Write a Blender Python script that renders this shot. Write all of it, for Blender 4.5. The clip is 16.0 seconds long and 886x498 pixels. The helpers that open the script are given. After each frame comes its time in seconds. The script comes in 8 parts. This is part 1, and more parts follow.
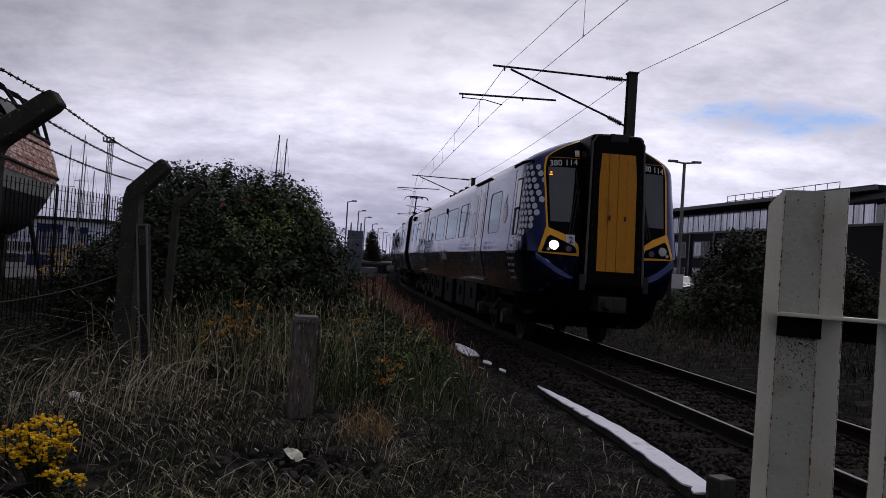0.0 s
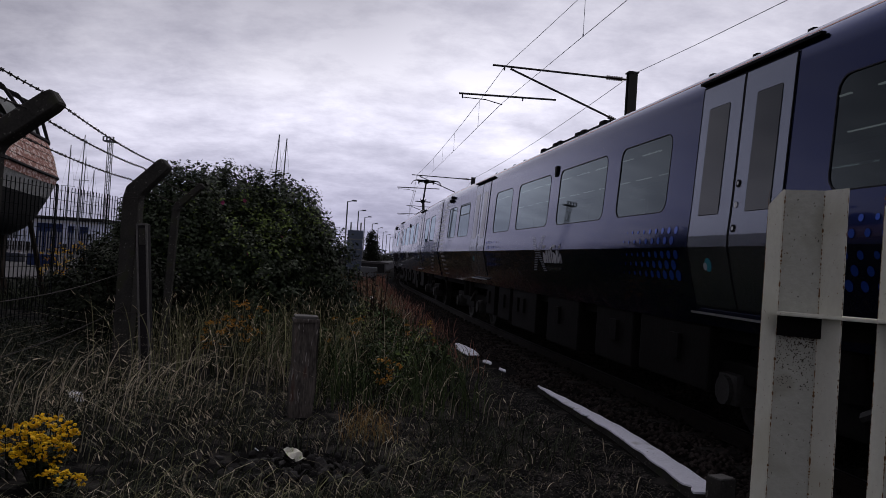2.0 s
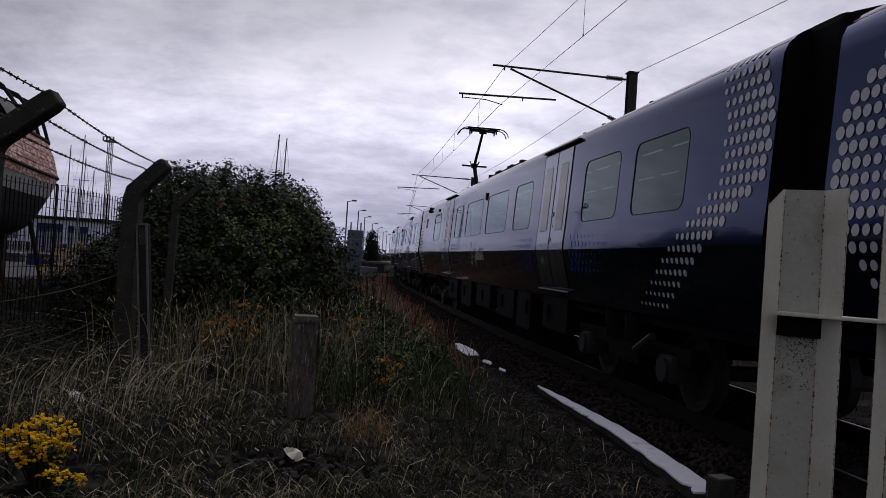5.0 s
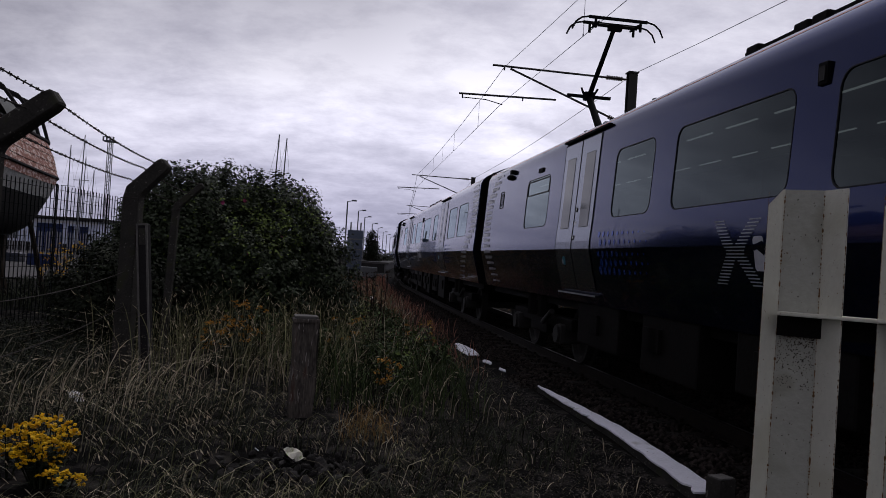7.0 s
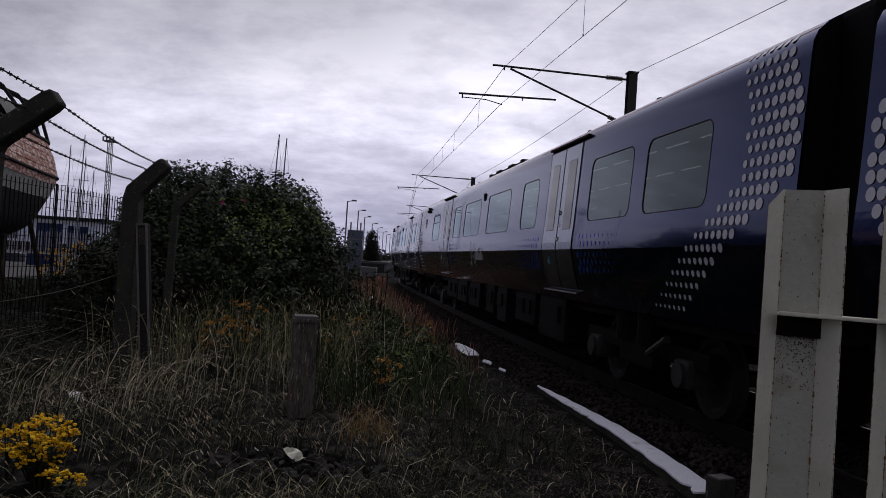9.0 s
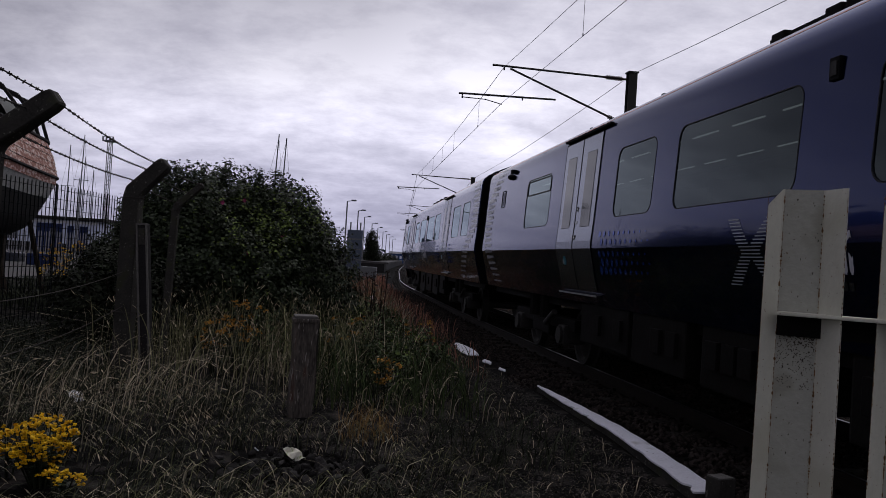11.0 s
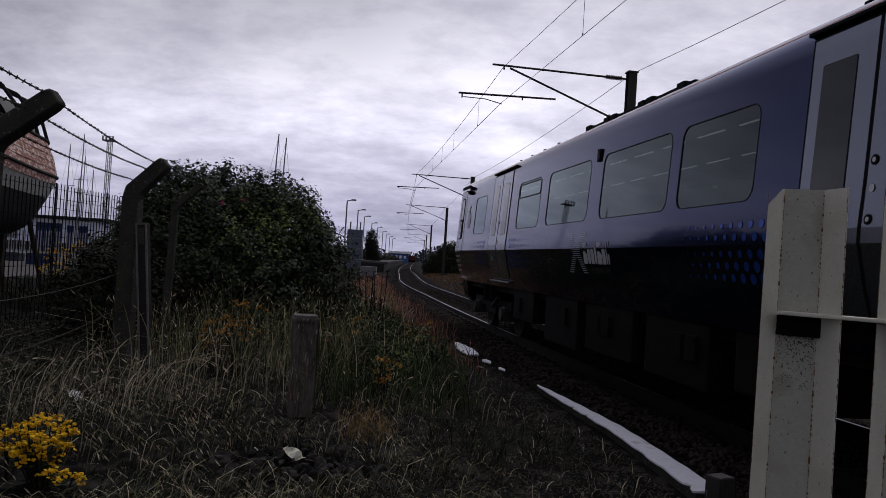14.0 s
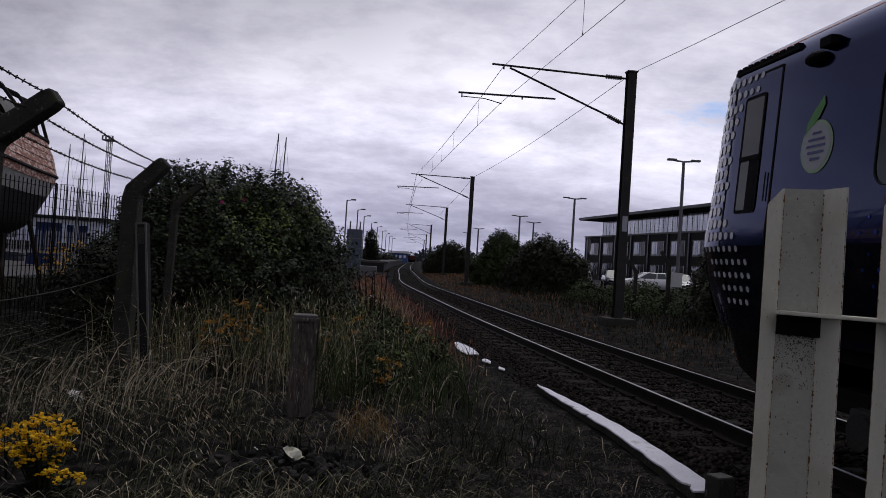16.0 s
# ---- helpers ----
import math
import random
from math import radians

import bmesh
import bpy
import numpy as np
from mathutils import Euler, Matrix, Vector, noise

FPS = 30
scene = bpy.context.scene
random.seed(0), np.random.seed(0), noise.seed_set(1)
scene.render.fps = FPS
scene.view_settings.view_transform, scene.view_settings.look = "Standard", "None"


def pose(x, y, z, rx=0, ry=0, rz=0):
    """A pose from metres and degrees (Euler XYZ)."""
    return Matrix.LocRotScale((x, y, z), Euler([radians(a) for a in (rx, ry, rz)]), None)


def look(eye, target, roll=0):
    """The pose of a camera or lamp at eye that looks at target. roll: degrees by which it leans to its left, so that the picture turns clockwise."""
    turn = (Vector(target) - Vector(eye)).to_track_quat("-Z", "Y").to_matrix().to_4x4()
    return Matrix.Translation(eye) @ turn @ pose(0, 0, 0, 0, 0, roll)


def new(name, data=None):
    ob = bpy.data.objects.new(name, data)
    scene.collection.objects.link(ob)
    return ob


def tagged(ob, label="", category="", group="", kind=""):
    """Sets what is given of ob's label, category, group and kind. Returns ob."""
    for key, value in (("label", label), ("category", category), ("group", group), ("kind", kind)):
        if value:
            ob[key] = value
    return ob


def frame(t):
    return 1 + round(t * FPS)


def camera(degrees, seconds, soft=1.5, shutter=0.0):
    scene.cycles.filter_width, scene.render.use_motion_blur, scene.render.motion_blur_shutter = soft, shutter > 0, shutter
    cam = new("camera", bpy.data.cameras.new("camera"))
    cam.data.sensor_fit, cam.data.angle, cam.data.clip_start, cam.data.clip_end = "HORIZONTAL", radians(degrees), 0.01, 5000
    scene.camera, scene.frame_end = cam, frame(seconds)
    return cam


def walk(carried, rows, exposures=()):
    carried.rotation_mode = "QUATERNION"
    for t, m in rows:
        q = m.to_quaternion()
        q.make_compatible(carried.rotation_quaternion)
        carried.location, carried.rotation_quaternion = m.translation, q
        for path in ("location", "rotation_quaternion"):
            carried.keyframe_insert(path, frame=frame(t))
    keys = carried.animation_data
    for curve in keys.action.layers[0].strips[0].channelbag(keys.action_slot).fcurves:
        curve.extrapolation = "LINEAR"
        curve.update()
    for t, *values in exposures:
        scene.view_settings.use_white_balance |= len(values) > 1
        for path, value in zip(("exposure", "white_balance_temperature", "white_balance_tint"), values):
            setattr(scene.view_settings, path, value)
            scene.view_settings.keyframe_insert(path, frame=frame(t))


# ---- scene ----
# camera: hand held still beside the line, eye 1.7 m above the grass (z = 0 is the top of the rails)
cam = camera(58.28, 16.0, soft=0.6, shutter=0.0)
EYE = (0.0, 0.0, 1.412)


def aim(pitch, yaw=0.0):
    return look(EYE, (100 * math.tan(radians(yaw)), 100, EYE[2] + 100 * math.tan(radians(pitch))), 3.607)


walk(cam, [(0, aim(0.925, -0.04)), (0.5, aim(0.905, -0.03)), (6.5, aim(0.895, -0.03)), (11.5, aim(0.88, -0.01)), (13.5, aim(0.86, 0.0)), (16, aim(0.83, 0.02))])

# sky: a dull overcast with broken brighter cloud low over the line
scene.view_settings.exposure = 0.0
world = bpy.data.worlds.new("sky")
scene.world = world
world.use_nodes = True


def build_sky():
    nt = world.node_tree
    nt.nodes.clear()
    N, Lk = nt.nodes.new, nt.links.new
    out, bg = N("ShaderNodeOutputWorld"), N("ShaderNodeBackground")
    sky = N("ShaderNodeTexSky")
    sky.sky_type, sky.sun_disc = "NISHITA", False
    sky.sun_elevation, sky.sun_rotation = radians(56), radians(20)
    tc, sep = N("ShaderNodeTexCoord"), N("ShaderNodeSeparateXYZ")
    Lk(tc.outputs["Generated"], sep.inputs[0])

    def m(op, a, b=None, c=None):
        n = N("ShaderNodeMath")
        n.operation = op
        for k, v in enumerate((a, b, c)):
            if v is None:
                continue
            if isinstance(v, (int, float)):
                n.inputs[k].default_value = v
            else:
                Lk(v, n.inputs[k])
        return n.outputs[0]

    x, y, z = sep.outputs
    up = m("MAXIMUM", z, 0.0)
    # the cloud deck as a flat layer seen from below
    inv = m("DIVIDE", 1.0, m("ADD", up, 0.26))
    comb = N("ShaderNodeCombineXYZ")
    Lk(m("MULTIPLY", m("MULTIPLY", x, 0.8), inv), comb.inputs[0])
    Lk(m("MULTIPLY", y, inv), comb.inputs[1])
    comb.inputs[2].default_value = 3.7

    def noise_at(scale, detail, rough, dist=0.0):
        n = N("ShaderNodeTexNoise")
        n.inputs["Scale"].default_value, n.inputs["Detail"].default_value = scale, detail
        n.inputs["Roughness"].default_value, n.inputs["Distortion"].default_value = rough, dist
        Lk(comb.outputs[0], n.inputs["Vector"])
        return n.outputs["Fac"]

    def ramp(f, stops):
        r = N("ShaderNodeValToRGB")
        while len(r.color_ramp.elements) < len(stops):
            r.color_ramp.elements.new(0.5)
        for e, (pos, col) in zip(r.color_ramp.elements, stops):
            e.position, e.color = pos, (*col, 1)
        Lk(f, r.inputs[0])
        return r.outputs[0]

    def mix(f, a, b, mode="MIX"):
        n = N("ShaderNodeMix")
        n.data_type, n.blend_type = "RGBA", mode
        if isinstance(f, (int, float)):
            n.inputs[0].default_value = f
        else:
            Lk(f, n.inputs[0])
        for k, v in ((6, a), (7, b)):
            if isinstance(v, tuple):
                n.inputs[k].default_value = (*v, 1)
            else:
                Lk(v, n.inputs[k])
        return n.outputs[2]

    big, fine = noise_at(0.85, 4, 0.5, 0.25), noise_at(4.6, 10, 0.66, 0.12)
    f = m("ADD", m("MULTIPLY", big, 0.65), m("MULTIPLY", fine, 0.35))
    cloud = ramp(f, [(0.35, (0.46, 0.455, 0.57)), (0.43, (0.61, 0.60, 0.73)), (0.50, (0.80, 0.785, 0.925)), (0.59, (1.06, 1.04, 1.18))])
    # the deck is brightest low ahead, dull towards the horizon, lighter again overhead
    high = [(0.15, (1.08, 1.08, 1.08)), (0.21, (0.93, 0.93, 0.93)), (0.34, (0.61, 0.61, 0.62)), (0.6, (0.82, 0.82, 0.83)), (1.0, (1.0, 1.0, 1.0))]
    murk = ramp(up, [(0.0, (0.44, 0.45, 0.52)), (0.05, (0.57, 0.57, 0.64)), (0.09, (0.76, 0.76, 0.81))] + high)
    haze = ramp(up, [(0.0, (0.72, 0.72, 0.78)), (0.05, (0.84, 0.84, 0.90)), (0.09, (0.95, 0.95, 0.98))] + high)
    # the low sky is bright over the sea to the left, murky along the line
    height = mix(ramp(m("MULTIPLY_ADD", x, 0.5, 0.5), [(0.30, (1, 1, 1)), (0.40, (0, 0, 0))]), murk, haze)
    cloud = mix(1.0, cloud, height, "MULTIPLY")
    # a duller bank of cloud higher up over the left
    bank = mix(ramp(m("MULTIPLY_ADD", x, 0.5, 0.5), [(0.44, (0, 0, 0)), (0.56, (1, 1, 1))]), ramp(up, [(0.16, (1.08, 1.08, 1.08)), (0.22, (0.86, 0.86, 0.86)), (0.30, (0.70, 0.70, 0.71)), (0.50, (1, 1, 1))]), (1.0, 1.0, 1.0))
    cloud = mix(1.0, cloud, bank, "MULTIPLY")
    ahead = ramp(m("MULTIPLY_ADD", y, 0.5, 0.5), [(0.0, (0.62, 0.62, 0.63)), (0.5, (0.50, 0.50, 0.51)), (0.86, (1.0, 1.0, 1.0))])
    cloud = mix(1.0, cloud, ahead, "MULTIPLY")
    across = ramp(m("MULTIPLY_ADD", x, 0.5, 0.5), [(0.05, (0.46, 0.46, 0.47)), (0.15, (0.48, 0.48, 0.49)), (0.20, (0.52, 0.52, 0.53)), (0.255, (0.66, 0.66, 0.67)), (0.31, (0.85, 0.85, 0.86)), (0.36, (0.92, 0.92, 0.93)), (0.50, (1.12, 1.12, 1.12)), (0.6, (1.06, 1.06, 1.06)), (0.8, (1.0, 1.0, 1.0))])
    cloud = mix(1.0, cloud, across, "MULTIPLY")
    # a rift of clear sky low to the right of the line
    gap = m("SUBTRACT", 1.0, m("ADD", m("POWER", m("DIVIDE", m("SUBTRACT", m("DIVIDE", x, y), 0.41), 0.14), 2.0), m("POWER", m("DIVIDE", m("SUBTRACT", m("DIVIDE", z, y), 0.205), 0.026), 2.0)))
    rift = m("MULTIPLY", m("MULTIPLY", ramp(m("ADD", gap, m("MULTIPLY", m("SUBTRACT", fine, 0.5), 5.0)), [(0.05, (0, 0, 0)), (0.9, (1, 1, 1))]), 0.8), m("GREATER_THAN", y, 0.3))
    clear = mix(1.0, sky.outputs[0], (0.060, 0.075, 0.105), "MULTIPLY")
    col = mix(rift, cloud, clear)
    bg.inputs["Strength"].default_value = 1.0
    Lk(col, bg.inputs["Color"])
    Lk(bg.outputs[0], out.inputs[0])


build_sky()
sun = new("sun", bpy.data.lights.new("sun", "SUN"))
sun.data.energy, sun.data.angle, sun.data.color = 0.5, radians(30), (1.0, 0.97, 0.93)
sun.rotation_euler = (radians(34), 0, radians(160))
# ---- materials ----
def mat(name, base, rough=0.6, metal=0.0, dark=0.6, scale=6.0, fine=60.0, bump=0.15, spec=0.16, coat=0.0, island=0.0, obrand=0.0, emit=None, wear=None, wear_at=0.62, stretch=None, spots=None):
    """Two scales of colour variation, a fine relief, and patches of wear."""
    m = bpy.data.materials.new(name)
    m.use_nodes = True
    nt = m.node_tree
    N, Lk = nt.nodes.new, nt.links.new
    b = nt.nodes["Principled BSDF"]
    b.inputs["Roughness"].default_value, b.inputs["Metallic"].default_value = rough, metal
    b.inputs["Specular IOR Level"].default_value = spec
    b.inputs["Coat Weight"].default_value, b.inputs["Coat Roughness"].default_value = coat, 0.04
    if emit:
        b.inputs["Emission Color"].default_value, b.inputs["Emission Strength"].default_value = (*emit[0], 1), emit[1]
    tc = N("ShaderNodeTexCoord")
    vec = tc.outputs["Object"]
    if stretch:
        mp = N("ShaderNodeMapping")
        mp.inputs["Scale"].default_value = stretch
        Lk(vec, mp.inputs["Vector"])
        vec = mp.outputs[0]

    def tex(s, d):
        n = N("ShaderNodeTexNoise")
        n.inputs["Scale"].default_value, n.inputs["Detail"].default_value = s, d
        Lk(vec, n.inputs["Vector"])
        return n.outputs["Fac"]

    def mixc(f, a, c):
        n = N("ShaderNodeMix")
        n.data_type = "RGBA"
        Lk(f, n.inputs[0])
        for k, v in ((6, a), (7, c)):
            if isinstance(v, tuple):
                n.inputs[k].default_value = (*v, 1)
            else:
                Lk(v, n.inputs[k])
        return n.outputs[2]

    def sharp(f, lo, hi):
        n = N("ShaderNodeMapRange")
        n.inputs[1].default_value, n.inputs[2].default_value = lo, hi
        Lk(f, n.inputs[0])
        return n.outputs[0]

    low, high = tex(scale, 3), tex(fine, 4)
    add = N("ShaderNodeMath")
    add.operation = "MULTIPLY_ADD"
    add.inputs[1].default_value = 0.5
    half = N("ShaderNodeMath")
    half.operation = "MULTIPLY"
    half.inputs[1].default_value = 0.5
    Lk(low, half.inputs[0])
    Lk(high, add.inputs[0])
    Lk(half.outputs[0], add.inputs[2])
    col = mixc(sharp(add.outputs[0], 0.35, 0.65), tuple(c * dark for c in base), base)
    if wear:
        col = mixc(sharp(low, wear_at, wear_at + 0.1), col, wear)
    if spots:
        col = mixc(sharp(tex(spots[1], 2), spots[2], spots[2] + 0.04), col, spots[0])
    for amount, node, sock in ((island, "ShaderNodeNewGeometry", "Random Per Island"), (obrand, "ShaderNodeObjectInfo", "Random")):
        if amount:
            r = N(node)
            hsv = N("ShaderNodeHueSaturation")
            mr = N("ShaderNodeMapRange")
            mr.inputs[3].default_value, mr.inputs[4].default_value = 1 - amount, 1 + amount
            Lk(r.outputs[sock], mr.inputs[0])
            Lk(mr.outputs[0], hsv.inputs["Value"])
            Lk(col, hsv.inputs["Color"])
            col = hsv.outputs[0]
    Lk(col, b.inputs["Base Color"])
    if bump:
        bp = N("ShaderNodeBump")
        bp.inputs["Strength"].default_value, bp.inputs["Distance"].default_value = bump, 0.02
        Lk(add.outputs[0], bp.inputs["Height"])
        Lk(bp.outputs[0], b.inputs["Normal"])
    return m


def glass(name, tint, rough=0.02):
    m = bpy.data.materials.new(name)
    m.use_nodes = True
    nt = m.node_tree
    nt.nodes.clear()
    N, Lk = nt.nodes.new, nt.links.new
    out, mx, tr, gl, fr = N("ShaderNodeOutputMaterial"), N("ShaderNodeMixShader"), N("ShaderNodeBsdfTransparent"), N("ShaderNodeBsdfGlossy"), N("ShaderNodeFresnel")
    tr.inputs[0].default_value = (*tint, 1)
    gl.inputs["Color"].default_value = (0.82, 0.95, 1.0, 1)
    gl.inputs["Roughness"].default_value = rough
    fr.inputs[0].default_value = 1.45
    Lk(fr.outputs[0], mx.inputs[0])
    Lk(tr.outputs[0], mx.inputs[1])
    Lk(gl.outputs[0], mx.inputs[2])
    Lk(mx.outputs[0], out.inputs[0])
    return m


M = {}
M["blue"] = mat("blue_metallic_paint", (0.0086, 0.0162, 0.073), 0.19, 0.92, 0.9, 0.8, 30, 0.003, spec=0.3, coat=0.50)
M["blue"].node_tree.nodes["Principled BSDF"].inputs["Specular Tint"].default_value = (0.62, 0.63, 0.70, 1)
M["blue2"] = mat("bright_blue_vinyl", (0.02, 0.075, 0.40), 0.25, 0.55, 0.85, 2, 40, 0.0, coat=0.1)
M["dot"] = mat("white_vinyl", (0.60, 0.60, 0.64), 0.3, 0, 0.85, 3, 50, 0.0, coat=0.3)
M["doorgrey"] = mat("silver_grey_door_paint", (0.205, 0.225, 0.28), 0.26, 0.97, 0.9, 1.5, 30, 0.003, spec=0.3)
M["black"] = mat("black_rubber", (0.006, 0.006, 0.007), 0.7, 0, 0.6, 5, 60, 0.1, spec=0.05)
M["blackgloss"] = mat("black_gloss_paint", (0.003, 0.003, 0.0035), 0.25, 0, 0.7, 3, 40, 0.005, spec=0.025)
M["under"] = mat("grimy_underframe", (0.0085, 0.0075, 0.0068), 0.75, 0, 0.5, 3, 30, 0.3, spec=0.06)
M["doorseal"] = mat("dark_grey_seal", (0.022, 0.024, 0.028), 0.5, 0, 0.7, 5, 60, 0.05, spec=0.1)
M["undergrey"] = mat("brake_dust_grey_steel", (0.032, 0.030, 0.028), 0.6, 0.1, 0.5, 3, 40, 0.3)
M["yellow"] = mat("warning_yellow_paint", (0.78, 0.36, 0.02), 0.3, 0, 0.85, 2, 40, 0.02, coat=0.3)
M["glass"] = glass("tinted_glass", (0.045, 0.056, 0.062))
M["inner"] = mat("grey_interior_lining", (0.10, 0.10, 0.105), 0.6, 0, 0.85, 2, 20, 0.02)
M["seat"] = mat("blue_seat_fabric", (0.05, 0.06, 0.14), 0.9, 0, 0.7, 8, 90, 0.2)
M["tube"] = mat("lit_ceiling_tube", (0.8, 0.8, 0.8), 0.5, emit=((1.0, 0.96, 0.88), 0.95), bump=0)
M["lampon"] = mat("lit_headlamp", (0.9, 0.9, 0.85), 0.3, emit=((1.0, 0.95, 0.85), 7.0), bump=0)
M["orange"] = mat("orange_display", (0.3, 0.08, 0.01), 0.4, emit=((1.0, 0.28, 0.02), 3.0), bump=0)
M["chrome"] = mat("dull_steel", (0.45, 0.45, 0.45), 0.35, 0.9, 0.7, 8, 60, 0.05)
M["railtop"] = mat("polished_rail_head", (0.19, 0.183, 0.178), 0.32, 1.0, 0.85, 4, 60, 0.02)
M["railside"] = mat("rusty_rail_web", (0.0125, 0.0078, 0.0056), 0.8, 0.1, 0.5, 5, 60, 0.3)
M["sleeper"] = mat("weathered_concrete_sleeper", (0.033, 0.0295, 0.026), 0.9, 0, 0.55, 5, 60, 0.3, obrand=0.25, spec=0.03)
M["ballast"] = mat("ballast_stone", (0.032, 0.0255, 0.0225), 0.9, 0, 0.5, 20, 90, 0.4, island=0.85, spec=0.03)
M["gravel"] = mat("pale_and_dark_gravel", (0.080, 0.070, 0.064), 0.9, 0, 0.4, 20, 90, 0.3, island=0.95, spec=0.03)
M["stubble"] = mat("dull_dead_stubble", (0.15, 0.125, 0.080), 0.8, 0, 0.6, 2, 30, 0, island=0.9, spec=0.03)
M["ballastbed"] = mat("ballast_bed", (0.0080, 0.0066, 0.0056), 0.95, 0, 0.3, 22, 70, 1.0, spec=0.03)
M["soil"] = mat("grassy_soil", (0.0105, 0.0098, 0.0092), 0.95, 0, 0.25, 4.5, 45, 1.0, wear=(0.030, 0.0265, 0.0235), wear_at=0.52, spec=0.03)
M["concrete"] = mat("weathered_concrete", (0.046, 0.0425, 0.037), 0.9, 0, 0.5, 4, 50, 0.4, wear=(0.035, 0.036, 0.022), wear_at=0.54, spots=((0.13, 0.125, 0.105), 30, 0.66))
M["stumpc"] = mat("stained_concrete", (0.128, 0.110, 0.093), 0.9, 0, 0.22, 13, 60, 0.8, wear=(0.070, 0.038, 0.028), wear_at=0.60, spots=((0.25, 0.23, 0.205), 40, 0.64), stretch=(1.0, 1.0, 0.22))
M["whiteboard"] = mat("white_painted_edging", (0.78, 0.775, 0.83), 0.6, 0, 0.80, 3, 40, 0.25, wear=(0.42, 0.40, 0.38), wear_at=0.60, spots=((0.16, 0.14, 0.12), 26, 0.70))
M["steel"] = mat("galvanised_mast_steel", (0.0396, 0.03802, 0.0359), 0.6, 0.4, 0.6, 3, 40, 0.15, wear=(0.07, 0.045, 0.03), wear_at=0.6)
M["wire"] = mat("dull_copper_wire", (0.34, 0.34, 0.38), 0.5, 0.5, 0.8, 2, 40, 0)
M["insul"] = mat("brown_insulator", (0.03, 0.018, 0.014), 0.3, 0, 0.7, 6, 40, 0)
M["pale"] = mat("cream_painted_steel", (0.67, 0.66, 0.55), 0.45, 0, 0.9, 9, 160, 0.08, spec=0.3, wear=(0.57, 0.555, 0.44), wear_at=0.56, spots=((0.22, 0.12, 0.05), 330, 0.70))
M["grime"] = mat("dark_rusty_grime", (0.05, 0.034, 0.022), 0.9, 0, 0.5, 30, 200, 0.3)
M["rust"] = mat("rust", (0.22, 0.115, 0.045), 0.9, 0, 0.5, 30, 200, 0.3)
M["bwire"] = mat("rusty_barbed_wire", (0.05, 0.042, 0.038), 0.8, 0.3, 0.6, 10, 90, 0)
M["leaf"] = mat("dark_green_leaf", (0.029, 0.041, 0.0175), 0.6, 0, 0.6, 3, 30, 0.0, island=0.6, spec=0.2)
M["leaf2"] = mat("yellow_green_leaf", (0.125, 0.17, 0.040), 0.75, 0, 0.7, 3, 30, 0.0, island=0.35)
M["weedleaf"] = mat("green_weed_leaf", (0.050, 0.070, 0.026), 0.7, 0, 0.55, 3, 30, 0.0, island=0.8, spec=0.1)
M["leaf4"] = mat("windblown_bush_leaf", (0.030, 0.037, 0.019), 0.6, 0, 0.5, 2, 30, 0.0, island=0.7, spec=0.1)
M["leaf3"] = mat("scrub_leaf", (0.016, 0.0195, 0.0105), 0.6, 0, 0.6, 2, 30, 0.0, island=0.6, spec=0.08)
M["twig"] = mat("brown_twig", (0.0297, 0.02112, 0.01452), 0.9, 0, 0.6, 8, 60, 0.1)
M["petal"] = mat("pink_petal", (0.50, 0.08, 0.20), 0.6, 0, 0.8, 10, 60, 0)
M["ragwort"] = mat("ragwort_yellow", (0.85, 0.52, 0.01), 0.6, 0, 0.7, 10, 60, 0, island=0.25)
M["orangeflower"] = mat("faded_orange_flower", (0.40, 0.20, 0.025), 0.7, 0, 0.7, 10, 60, 0, island=0.3)
M["straw"] = mat("dry_straw_grass", (0.46, 0.39, 0.275), 0.7, 0, 0.7, 2, 30, 0, island=0.85, spec=0.03)
M["green"] = mat("green_grass", (0.043, 0.048, 0.031), 0.7, 0, 0.7, 2, 30, 0, island=0.7, spec=0.03)
M["drybrown"] = mat("dry_brown_grass", (0.19, 0.108, 0.052), 0.8, 0, 0.6, 2, 30, 0, island=0.7, spec=0.03)
M["redweed"] = mat("rust_red_weed", (0.34, 0.165, 0.118), 0.8, 0, 0.6, 2, 30, 0, island=0.7, spec=0.03)
M["stone"] = mat("dark_rubble", (0.042, 0.039, 0.037), 0.9, 0, 0.4, 12, 80, 0.5, obrand=0.9, spec=0.03)
M["paper"] = mat("crumpled_paper", (0.62, 0.60, 0.50), 0.7, 0, 0.8, 30, 90, 0.2, wear=(0.18, 0.26, 0.06), wear_at=0.58)
M["hull"] = mat("red_brown_flaking_hull_planks", (0.42, 0.20, 0.15), 0.8, 0, 0.4, 9, 60, 0.4, wear=(0.60, 0.48, 0.42), wear_at=0.50, stretch=(0.6, 0.6, 1.6))
M["hulldark"] = mat("black_antifouling", (0.018, 0.016, 0.016), 0.8, 0, 0.6, 4, 40, 0.3)
M["canvas"] = mat("grey_green_canvas", (0.20, 0.205, 0.19), 0.9, 0, 0.6, 3, 60, 0.3)
M["mesh"] = mat("dark_green_fence_mesh", (0.008, 0.0095, 0.010), 0.7, 0, 0.7, 3, 30, 0, spec=0.04)
M["whitefence"] = mat("pale_grey_palisade", (0.25, 0.254, 0.27), 0.5, 0, 0.8, 3, 30, 0)
M["clad"] = mat("dark_grey_cladding", (0.020, 0.0185, 0.018), 0.7, 0, 0.7, 0.4, 6, 0.1)
M["shedwall"] = mat("white_painted_shed_wall", (0.62, 0.66, 0.80), 0.7, 0, 0.8, 0.5, 6, 0.1)
